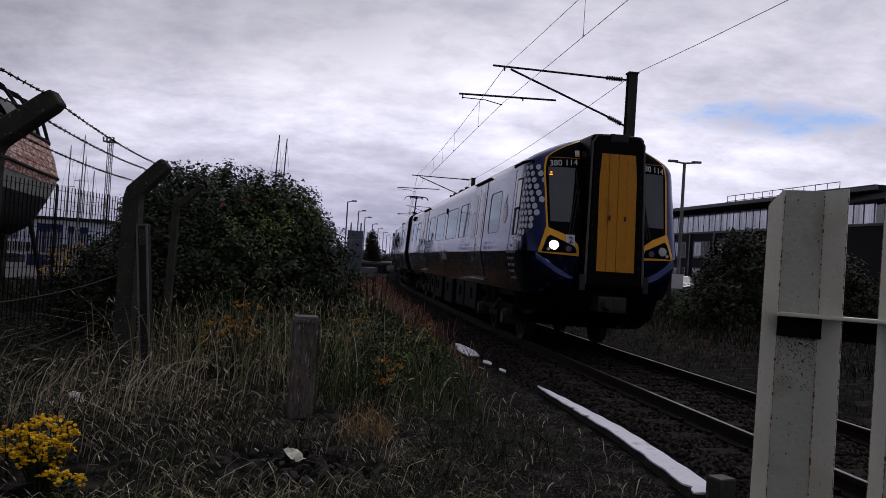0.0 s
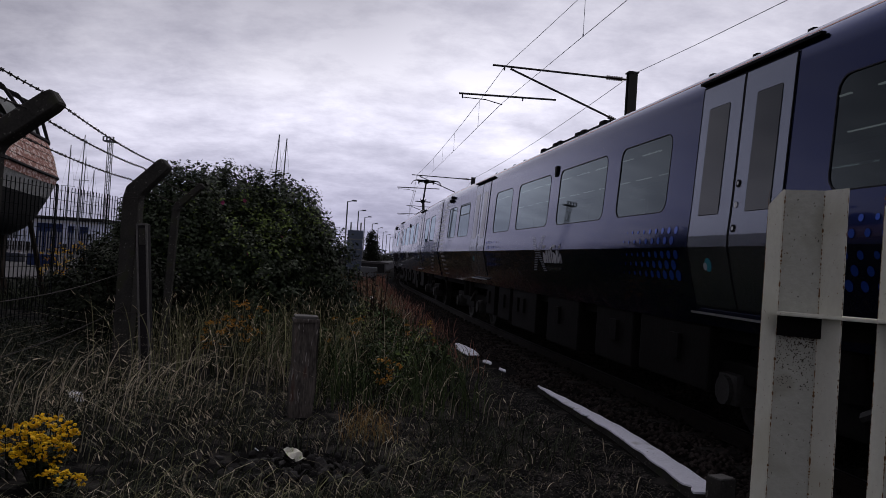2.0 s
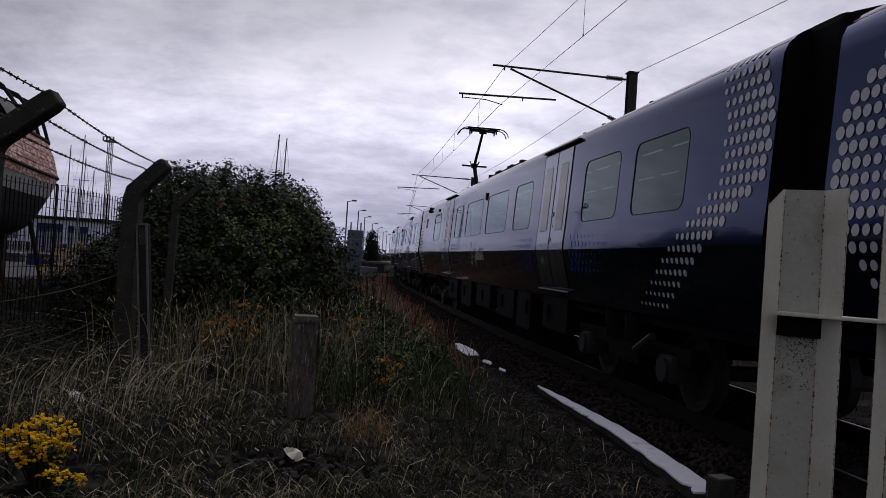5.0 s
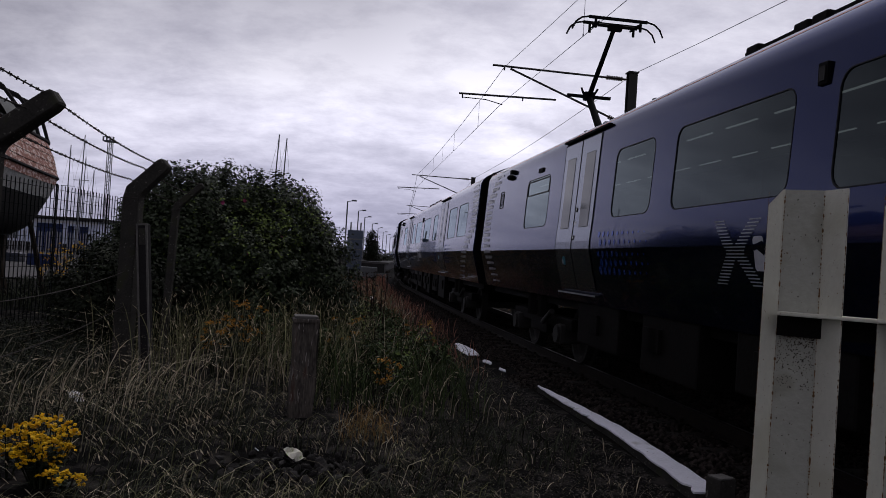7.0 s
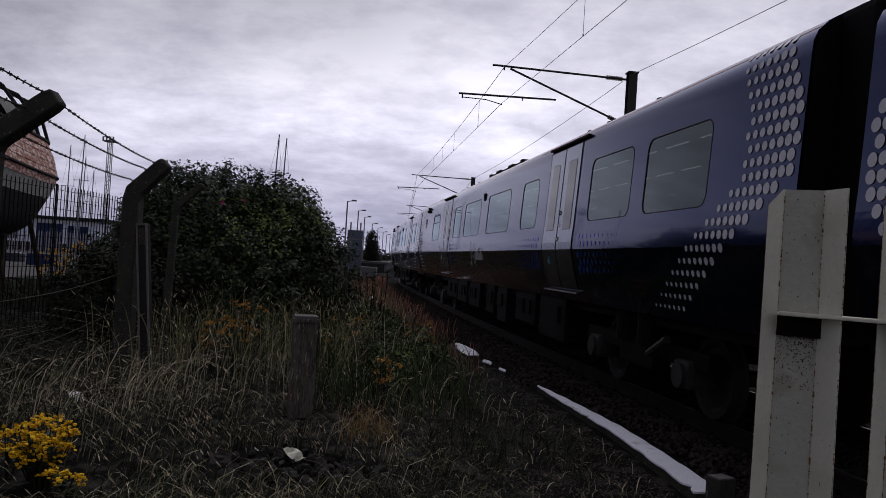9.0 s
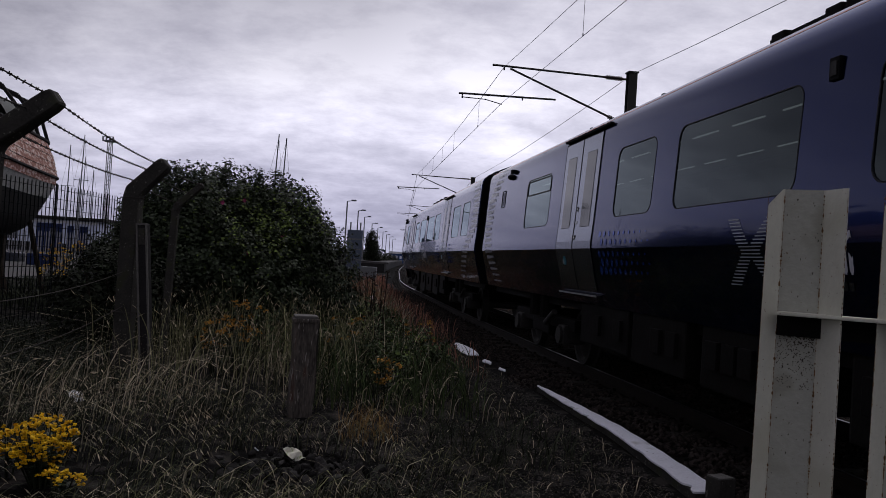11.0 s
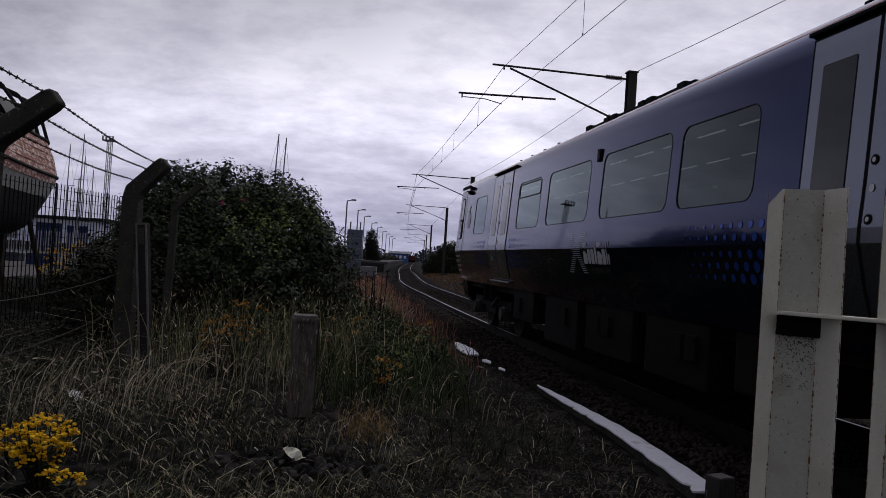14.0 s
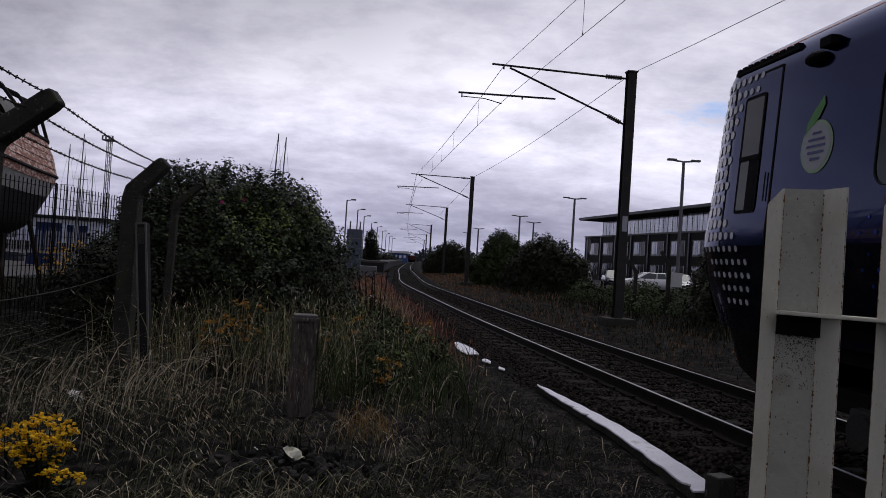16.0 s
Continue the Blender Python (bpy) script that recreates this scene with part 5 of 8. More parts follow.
for q in MASTS:
    ohl_mast(*q, "dark galvanised steel overhead line mast beside the track")
ohl_mast(-28.0, -3.5, 0.0, 6.9, "dark galvanised steel overhead line mast beside the track")


def overhead_wires():
    line = thing("overhead_wire", "thin grey contact and catenary wires with droppers over the track", "overhead wire")
    ss = [-28.0] + [q[0] for q in MASTS]
    for i, (a, b) in enumerate(zip(ss, ss[1:])):
        n = 14
        con, mes = [], []
        p, q = on_track(a, WIRE_OFF[i]), on_track(b, WIRE_OFF[i + 1])
        za, zb = WIRE_Z[i], WIRE_Z[i + 1]
        for k in range(n + 1):
            u = k / n
            x, y = p.x + (q.x - p.x) * u, p.y + (q.y - p.y) * u
            con.append((x, y, za[0] + (zb[0] - za[0]) * u))
            mes.append((x, y, za[1] + (zb[1] - za[1]) * u - 4 * (0.48 if i == 0 else 0.22) * u * (1 - u)))
        r = 0.0068 if b < 30 else 0.009 if b < 60 else 0.013
        tube("contact_wire", con, r, M["wire"], line)
        tube("catenary_wire", mes, r, M["wire"], line)
        for k in (2, 5, 7, 9, 12) if b < 60 else (4, 7, 10):
            bm = bmesh.new()
            rod(bm, con[k], mes[k], 0.005, seg=4)
            rod(bm, con[k], (con[k][0], con[k][1], con[k][2] + 0.05), 0.014, seg=5)
            part("dropper", bm, M["wire"], line)
    ret = thing("return_wire", "thin grey return wire strung along the mast tops", "overhead wire")
    for i, (a, b) in enumerate(zip(ss, ss[1:])):
        pts = []
        p, q = on_track(a, -3.6), on_track(b, -3.6)
        za, zb = WIRE_Z[i][2], WIRE_Z[i + 1][2]
        for k in range(13):
            u = k / 12
            pts.append((p.x + (q.x - p.x) * u, p.y + (q.y - p.y) * u, za + (zb - za) * u - 4 * (0.72 if i == 0 else 0.18) * u * (1 - u)))
        tube("wire", pts, 0.008 if b < 30 else 0.010 if b < 60 else 0.014, M["wire"], ret)


overhead_wires()


# ---- white painted edging along the path ----
BOARDS = []


def edging(pts, w, label, width=None, top=-0.185, seed=1):
    """A run of white-painted facing on a dark bearer sunk in the ground, added for the shaded edge: bowed, with a
    chipped, ragged inner edge.
    """
    b = thing("edging_board", label, "edging board", group="white edging boards")
    rr = random.Random(seed)
    n = len(pts)
    BOARDS.extend(pts)
    for name, material, drop, thick, inset in (("board", M["whiteboard"], 0.0, 0.022, 0.0), ("bearer", M["concrete"], 0.022, 0.15, 0.022)):
        V, F = [], []
        for i, (x, y) in enumerate(pts):
            u = i / (n - 1)
            full = w * (width(u) if width else 1.0)
            chip = 0.0 if inset else min(0.5 * full, abs(rr.gauss(0, 0.008)) + (0.05 if rr.random() < 0.06 else 0.0))
            half = max(0.006, full / 2 - inset)
            a, c = Vector(pts[max(0, i - 1)]), Vector(pts[min(n - 1, i + 1)])
            d = (c - a).normalized()
            nrm = Vector((-d.y, d.x))
            z = top - drop + 0.003 * math.sin(i * 0.9)
            for o, dz in ((-half, 0), (half - chip, -0.008), (half - chip, -thick), (-half, -thick)):
                V.append((x + nrm.x * o, y + nrm.y * o, z + dz))
            if i:
                for k in range(4):
                    F.append(((i - 1) * 4 + k, (i - 1) * 4 + (k + 1) % 4, i * 4 + (k + 1) % 4, i * 4 + k))
        F += [(0, 1, 2, 3), tuple(4 * (n - 1) + k for k in (3, 2, 1, 0))]
        raw(name, V, F, material, b, "dark sunken bearer added for the shaded edge" if inset else "")


def smooth_line(pts, n):
    pts = np.array(pts)
    t = np.concatenate([[0], np.cumsum(np.hypot(*np.diff(pts, axis=0).T))])
    u = np.linspace(0, t[-1], n)
    return [(float(np.interp(a, t, pts[:, 0])), float(np.interp(a, t, pts[:, 1]))) for a in u]


edging(smooth_line([(2.054, 5.86), (2.025, 6.25), (1.967, 6.88), (1.909, 7.46), (1.831, 8.09), (1.715, 8.72), (1.58, 9.45), (1.454, 10.13), (1.366, 10.61)], 64), 0.225, "long bowed white-painted edging board lying in the gravel", lambda u: 1 - 0.35 * u - 0.58 * u ** 5, -0.150, 3)
edging(smooth_line([(0.64, 14.0), (0.50, 15.0), (0.38, 15.9)], 22), 0.30, "short white-painted edging board half hidden in weeds", lambda u: 0.25 + 0.75 * math.sin(math.pi * min(1.0, 0.22 + 0.78 * u)), -0.19, 8)
edging(smooth_line([(0.88, 12.95), (0.80, 13.45)], 12), 0.13, "broken end of a white-painted edging board", lambda u: 0.2 + 0.8 * math.sin(math.pi * u), -0.195, 5)
edging(smooth_line([(1.06, 12.2), (1.00, 12.55)], 9), 0.09, "broken end of a white-painted edging board", lambda u: 0.2 + 0.8 * math.sin(math.pi * u), -0.20, 6)
edging(smooth_line([(-2.62, 30.0), (-2.75, 32.5)], 7), 0.20, "short white-painted edging board half hidden in weeds")

bm = bmesh.new()
box(bm, -0.075, 0.075, -0.07, 0.07, -0.05, 0.262, 0.01)
mk = thing("marker_post", "short square dark post with a pale top beside the edging", "marker post", Matrix.Translation((2.09, 5.72, -0.27)) @ Matrix.Rotation(radians(25), 4, "Z"))
part("post", bm, M["concrete"], mk)
bm = bmesh.new()
box(bm, -0.068, 0.068, -0.063, 0.063, 0.2622, 0.270)
part("cap", bm, M["capstone"], mk)


# ---- concrete stump in the grass ----
def stump():
    st = thing("concrete_post", "stout weathered concrete stump post with rust stains", "concrete post", Matrix.Translation((-1.38, 8.27, -0.34)) @ Matrix.Rotation(radians(14), 4, "Z"))
    bm = bmesh.new()
    vs = box(bm, -0.122, 0.122, -0.12, 0.12, 0, 1.06)
    bmesh.ops.subdivide_edges(bm, edges=list(bm.edges), cuts=5, use_grid_fill=True)
    for v in bm.verts:
        v.co.x += 0.008 * math.sin(v.co.z * 9 + v.co.y * 20)
        v.co.y += 0.008 * math.cos(v.co.z * 7 + v.co.x * 20)
    part("shaft", bm, M["stumpc"], st)
    bm = bmesh.new()
    box(bm, -0.136, 0.136, -0.134, 0.134, 1.03, 1.075, 0.016)
    part("cap", bm, M["stumpc"], st, "weathered cap slab")
    bm = bmesh.new()
    box(bm, -0.120, 0.120, -0.118, 0.118, 1.075, 1.105, 0.014)
    part("cap_top", bm, M["capstone"], st, "pale worn top of the cap")
    # strip added to stand for the lit right edge of the shaft
    bm = bmesh.new()
    box(bm, 0.124, 0.142, -0.06, 0.0, 0.25, 1.03, 0.004)
    part("edge_strip", bm, M["concrete"], st)


stump()


# ---- cranked concrete fence posts with barbed wire ----
def cranked_post(x, y, z0, knee, tip, w, label, strut=None):
    p = thing("fence_post", label, "fence post", group="cranked concrete fence posts")
    V, F = [], []

    def sect(c, d, ww):
        d = Vector(d).normalized()
        s = Vector((0, 1, 0))
        n = d.cross(s).normalized()
        for a, b in ((-1, -1), (1, -1), (1, 1), (-1, 1)):
            V.append(Vector(c) + n * (a * ww / 2) + s * (b * ww / 2))

    kn, tp = Vector(knee), Vector(tip)
    base = Vector((x, y, z0))
    d0, d1 = (kn - base).normalized(), (tp - kn).normalized()
    sect(base, d0, w)
    sect(base.lerp(kn, 0.5), d0, w * 1.0)
    sect(kn - d0 * 0.06, d0, w * 0.97)
    sect(kn + d1 * 0.04, d0 + d1, w * 1.0)
    sect(tp - d1 * 0.06, d1, w * 0.86)
    sect(tp, d1, w * 0.72)
    for i in range(5):
        for k in range(4):
            F.append((i * 4 + k, i * 4 + (k + 1) % 4, i * 4 + 4 + (k + 1) % 4, i * 4 + 4 + k))
    F += [(3, 2, 1, 0), (20, 21, 22, 23)]
    bm = bmesh.new()
    vs = [bm.verts.new(v) for v in V]
    for f in F:
        bm.faces.new([vs[i] for i in f])
    bmesh.ops.bevel(bm, geom=list(bm.edges), offset=0.010, segments=1, affect="EDGES", clamp_overlap=True)
    part("post", bm, M["concrete"], p)
    if strut:
        a, b, ww = strut
        bm = bmesh.new()
        d = Vector(b) - Vector(a)
        up = d.normalized()
        side = (Vector((1, 0, 0)) - up * up.x).normalized()
        q = Matrix((side, up.cross(side), up)).transposed().to_4x4()
        bmesh.ops.create_cube(bm, size=1, matrix=Matrix.Translation((Vector(a) + Vector(b)) / 2) @ q @ Matrix.Diagonal((ww, ww, d.length, 1)))
        bmesh.ops.bevel(bm, geom=list(bm.edges), offset=0.012, segments=1, affect="EDGES")
        # black material puts the shade on the strut into its colour
        st = part("strut", bm, M["hulldark"], p, "leaning strut coloured dark for its shade")
        frame_m = Matrix.Translation((Vector(a) + Vector(b)) / 2) @ q
        bm = bmesh.new()
        for s in (-1, 1):
            bmesh.ops.create_cube(bm, size=1, matrix=frame_m @ Matrix.Translation((s * (ww / 2 - 0.006), -ww / 2 - 0.004, 0)) @ Matrix.Diagonal((0.020, 0.022, d.length - 0.01, 1)))
        bmesh.ops.create_cube(bm, size=1, matrix=frame_m @ Matrix.Translation((0, -ww / 2 - 0.004, d.length / 2 - 0.012)) @ Matrix.Diagonal((ww, 0.020, 0.022, 1)))
        part("arris", bm, M["capstone"], st, "pale worn concrete arris")
        bm = bmesh.new()
        bmesh.ops.create_cube(bm, size=1, matrix=frame_m @ Matrix.Translation((0, -ww / 2 - 0.002, d.length / 2 - 0.16)) @ Matrix.Diagonal((ww * 0.6, 0.014, 0.2, 1)))
        part("patch", bm, M["concrete"], st, "rough patch of mortar")
    for z in (0.55, 1.95):
        c = base.lerp(kn, (z - z0) / (kn.z - z0)) if z < kn.z else kn
        tube("tie_wire", [(c.x + w * 0.74 * math.cos(k * math.pi / 8), c.y + w * 0.74 * math.sin(k * math.pi / 8), c.z) for k in range(17)], 0.005, M["bwire"], p, seg=4)
    return p


cranked_post(-3.27, 5.6, -0.3, (-3.25, 5.6, 2.05), (-2.78, 5.6, 2.40), 0.165, "near cranked concrete fence post with barbed wire")
cranked_post(-3.86, 9.8, -0.3, (-3.855, 9.8, 2.02), (-3.47, 9.8, 2.41), 0.20, "thick cranked concrete straining post wrapped with wire", ((-3.46, 9.6, -0.3), (-3.665, 9.68, 1.64), 0.125))
cranked_post(-4.30, 12.5, -0.3, (-4.24, 12.5, 2.0), (-3.84, 12.5, 2.38), 0.108, "cranked concrete fence post half hidden in the bush")


def barbed_wire():
    bw = thing("barbed_wire", "three strands of rusty barbed wire between concrete posts", "barbed wire")
    strands = (((-2.87, 5.6, 2.42), (-3.66, 9.8, 2.42), (-3.88, 12.5, 2.38)), ((-2.98, 5.6, 2.30), (-3.75, 9.8, 2.33), (-4.02, 12.5, 2.22)), ((-3.17, 5.6, 2.17), (-3.90, 9.8, 2.18), (-4.20, 12.5, 2.06)))
    for pts in strands:
        pts = [Vector(a) for a in pts]
        pts = [pts[0] + (pts[0] - pts[1]) * 0.9] + pts
        for p, q in zip(pts, pts[1:]):
            n = 24
            line = [p.lerp(q, k / n) - Vector((0, 0, 0.035 * 4 * (k / n) * (1 - k / n))) for k in range(n + 1)]
            tube("strand", line, 0.0055, M["bwire"], bw, seg=4)
            bm = bmesh.new()
            m = int((q - p).length / 0.13)
            for k in range(m):
                c = p.lerp(q, (k + 0.5) / m)
                w = (k + 0.5) / m
                c = c - Vector((0, 0, 0.035 * 4 * w * (1 - w)))
                a = k * 1.3
                v = Vector((math.cos(a), 0.3, math.sin(a))) * 0.015
                rod(bm, c - v, c + v, 0.0048, seg=4)
                v = Vector((-math.sin(a), 0.3, math.cos(a))) * 0.013
                rod(bm, c - v, c + v, 0.0048, seg=4)
            tagged(part("barb", bm, M["bwire"], bw), kind="stuff")
    tagged(bw, kind="")


barbed_wire()


fw = thing("fence_wire", "sagging rusty line wires between the concrete posts", "fence wire")
for z in (0.62, 1.05):
    a, b = Vector((-3.27, 5.6, z - 0.15)), Vector((-3.86, 9.7, z))
    tube("line_wire", [a.lerp(b, k / 14) - Vector((0, 0, 0.22 * (k / 14) * (1 - k / 14))) for k in range(15)], 0.005, M["bwire"], fw, seg=4)


# ---- cream palisade fence beside the camera ----
def palisade():
    fen = thing("palisade_fence", "cream-painted steel palisade fence with rust along its edges", "fence")
    ux, uy = 0.832, -0.555  # along the fence, towards the camera
    ox, oy = 0.378, 0.90

    def at(a, d, z):
        return (ox + ux * a - uy * d, oy + uy * a + ux * d, z)

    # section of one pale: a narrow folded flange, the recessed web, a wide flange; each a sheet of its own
    # the web's own darker paint carries the shade of its recess
    sheets = (("flange", [(-0.0125, 0.0), (-0.0012, 0.0205), (0.0008, 0.0219)], "pale"), ("web", [(0.0008, 0.0221), (0.0418, 0.0221)], "webshade"),
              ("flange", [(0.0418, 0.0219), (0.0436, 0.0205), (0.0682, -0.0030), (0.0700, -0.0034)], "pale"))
    heights = [-0.30, 0.3, 0.9, 1.10, 1.25, 1.352, 1.372, 1.45, 1.49, 1.501, 1.520]
    for k in range(3):
        base = k * 0.1165
        pl = thing("pale", "", "")
        for q in list(pl.keys()):
            del pl[q]
        pl.parent = fen
        for nm, prof, mt in sheets:
            V, F = [], []
            n = len(prof)
            for z in heights:
                for i, (a, d) in enumerate(prof):
                    zz = z
                    if a < -0.01 and z > 1.495:
                        zz, a, d = (1.4985, a, d) if z < 1.51 else (1.502, a + 0.0016, d)
                    if z > 1.51 and a > 0.03:
                        zz = z - 0.0012
                    a -= 0.0075 * (1.52 - z) if a < 0.02 else 0.001 * (1.52 - z)
                    for th in (0.0, 0.0028):
                        V.append(at(base + a, d + th, zz))
            for r in range(len(heights) - 1):
                for i in range(n - 1):
                    for th in (0, 1):
                        b = r * n * 2 + i * 2 + th
                        F.append((b, b + 2, b + 2 + n * 2, b + n * 2))
                for i in (0, n - 1):
                    b = r * n * 2 + i * 2
                    F.append((b, b + 1, b + 1 + n * 2, b + n * 2))
            for i in range(n - 1):
                b = (len(heights) - 1) * n * 2 + i * 2
                F.append((b, b + 2, b + 3, b + 1))
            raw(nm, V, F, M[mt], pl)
        rr = random.Random(20 + k)
        # rust along the folds and the outer edge, in broken patches
        for a, d, w, sh, lo in ((0.0010, 0.0212, 0.0009, 0.0075, 0.85), (0.0426, 0.0208, 0.0009, 0.001, 0.85), (0.0697, -0.0042, 0.0006, 0.001, 0.85), (-0.0121, -0.0008, 0.0006, 0.0075, 1.2)):
            V, F = [], []
            steps = 420
            for j in range(steps):
                z = lo + j * (1.515 - lo) / steps
                ww = w * (0.06 + 1.1 * rr.random() ** 3 * (0.35 + abs(math.sin(j * 0.13 + k * 2 + a * 300))))
                aa = base + a - sh * (1.52 - z)
                V += [at(aa - ww, d - 0.0007, z), at(aa + ww, d - 0.0007, z)]
                if j:
                    F.append((2 * j - 2, 2 * j - 1, 2 * j + 1, 2 * j))
            raw("rust_streak", V, F, M["rust"], pl, "brown rust along the fold")
        # specks of rust on the web and flange
        V, F = [], []
        for j in range(60):
            a, z = rr.uniform(0.002, 0.041), 1.15 + 0.36 * rr.random() ** 0.8
            w, h = rr.uniform(0.0002, 0.0008), rr.uniform(0.0003, 0.0012)
            b = len(V)
            for q in range(6):
                an = q * math.pi / 3
                V.append(at(base + a + w * math.cos(an), 0.0214, z + h * math.sin(an) - (h if q == 4 else 0)))
            F.append(tuple(range(b, b + 6)))
        for j in range(420):
            a, z = rr.uniform(0.0015, 0.0405), 1.352 - 0.06 * rr.random() ** 2.2
            w = rr.uniform(0.0002, 0.0008)
            b = len(V)
            for q in range(6):
                an = q * math.pi / 3
                V.append(at(base + a + w * math.cos(an), 0.0211, z + w * math.sin(an)))
            F.append(tuple(range(b, b + 6)))
        tagged(raw("rust_specks", V, F, M["grime"], pl, "dark specks of rust and dirt"), kind="stuff")
    # angle rail on the camera's side: thin level flange and a dark leg under it
    def bar(a0, a1, d0, d1, z0, z1):
        vs = [bm.verts.new(at(a, d, zz)) for a in (a0, a1) for d in (d0, d1) for zz in (z0, z1)]
        for f in ((0, 1, 3, 2), (4, 6, 7, 5), (0, 4, 5, 1), (2, 3, 7, 6), (0, 2, 6, 4), (1, 5, 7, 3)):
            bm.faces.new([vs[i] for i in f])

    bm = bmesh.new()
    bar(0.0035, 0.62, -0.0065, 0.0200, 1.3755, 1.3795)
    bmesh.ops.bevel(bm, geom=list(bm.edges), offset=0.001, segments=2, affect="EDGES")
    part("fence_rail", bm, M["pale"], fen)
    # the black leg paints the shadow gap below the rail
    bm = bmesh.new()
    bar(0.0005, 0.62, 0.0170, 0.0200, 1.352, 1.3752)
    part("rail_leg", bm, M["under"], fen, "fence rail leg coloured black as a shadow gap")


palisade()
# ---- plants ----
def blades_mesh(name, base, hgt, wid, lean, yaw, material, parent=None, droop=1.0, curl=None):
    """Grass: every blade a bent strip of two quads and a tip, all as one mesh of separate strips."""
    n = len(base)
    f = np.stack([-np.sin(yaw), np.cos(yaw), np.zeros(n)], 1)          # the way it leans
    tw = RNG.uniform(0, 2 * np.pi, n)
    s = np.stack([np.cos(tw), np.sin(tw), np.zeros(n)], 1)             # across the blade
    up = np.array([0, 0, 1.0])
    drop = np.clip(0.4 * lean * droop, 0, 0.72)
    bow = RNG.normal(0, 0.12, n)
    lv = []

    def at(u):
        return base + (f * lean[:, None] + s * bow[:, None]) * (hgt * u ** 2.4)[:, None] + up * (hgt * (u - drop * u ** 4))[:, None]

    for u, w in ((0.0, 1.0), (0.42, 0.9), (0.7, 0.75), (0.88, 0.55)):
        c = at(u)
        lv += [c - s * (wid * w / 2)[:, None], c + s * (wid * w / 2)[:, None]]
    tip = at(1.0)
    end = f * (2.4 * lean)[:, None] + up * (1 - 4 * drop)[:, None]
    end /= np.linalg.norm(end, axis=1)[:, None]
    V = np.stack(lv + [tip], 1).reshape(-1, 3).astype(np.float32)
    k = np.arange(n, dtype=np.int32)[:, None] * 9
    idx = np.concatenate([k + np.array([j, j + 1, j + 3, j + 2]) for j in (0, 2, 4)] + [k + np.array([6, 7, 8])], 1)
    start = (np.arange(n, dtype=np.int32)[:, None] * 15 + np.array([0, 4, 8, 12])).ravel()
    me = bpy.data.meshes.new(name)
    me.vertices.add(len(V))
    me.vertices.foreach_set("co", V.ravel())
    me.loops.add(idx.size)
    me.loops.foreach_set("vertex_index", idx.ravel().astype(np.int32))
    me.polygons.add(len(start))
    me.polygons.foreach_set("loop_start", start.astype(np.int32))
    me.update(calc_edges=True)
    return link(name, me, material, parent), tip, end


def keep_land(x, y):
    """Where grass may stand: off the track and away from the eye."""
    d = dist_track(x, y)
    return (np.abs(d) > 1.75) & (np.hypot(x, y) > 2.2) & (board_gap(x, y) > 0.22)


def board_gap(x, y):
    """Distance from the long white boards (numpy)."""
    P = np.array(BOARDS)
    return np.sqrt(((x[:, None] - P[None, :, 0]) ** 2 + (y[:, None] - P[None, :, 1]) ** 2).min(1))


RNG = np.random.default_rng(7)


def patchy(x, y):
    return 0.5 + 0.25 * lumps(x, y, 0.55, 4.0) + 0.2 * lumps(x, y, 1.4, 9.0)


def grass(name, label, n, x0, x1, y0, y1, h0, h1, w, material, where=None, lean=(0.2, 0.9), wind=None, near_bias=True, seed_head=None, spread=0.7, droop=1.0):
    x = RNG.uniform(x0, x1, n)
    y = y0 + (y1 - y0) * (RNG.uniform(0, 1, n) ** (1.6 if near_bias else 1.0))
    ok = keep_land(x, y)
    if where is not None:
        ok &= where(x, y)
    x, y = x[ok], y[ok]
    n = len(x)
    z = ground_z(x, y) - 0.02
    hv = RNG.uniform(h0, h1, n) * (0.75 + 0.5 * np.clip(patchy(x, y), 0, 1))
    yaw = RNG.uniform(0, 2 * np.pi, n) if wind is None else RNG.normal(wind, spread, n)
    ob, tip, f = blades_mesh(name, np.stack([x, y, z], 1), hv, RNG.uniform(0.6, 1.3, n) * w * (1 + np.hypot(x, y) / 40), RNG.uniform(*lean, n), yaw, material, droop=droop)
    tagged(ob, label, "grass", kind="stuff")
    if seed_head is not None:
        m = RNG.uniform(0, 1, n) < seed_head[0]
        t, ff = tip[m], f[m]
        k = len(t)
        L, r = seed_head[1] * RNG.uniform(0.6, 1.3, k), seed_head[2]
        d = ff
        s = np.cross(ff, RNG.normal(size=(k, 3)))
        s /= np.linalg.norm(s, axis=1)[:, None]
        a, b = t - d * (L * 0.4)[:, None], t + d * (L * 0.6)[:, None]
        q = np.stack([a, t + s * r, b, t - s * r], 1)
        s2 = np.cross(ff, s)
        q2 = np.stack([a, t + s2 * r, b, t - s2 * r], 1)
        sh = tris("seed_heads", np.concatenate([q, q2]).reshape(-1, 3), 4, seed_head[3])
        tagged(sh, "pale drooping seed heads on the long grass", "grass", kind="stuff")
    return ob


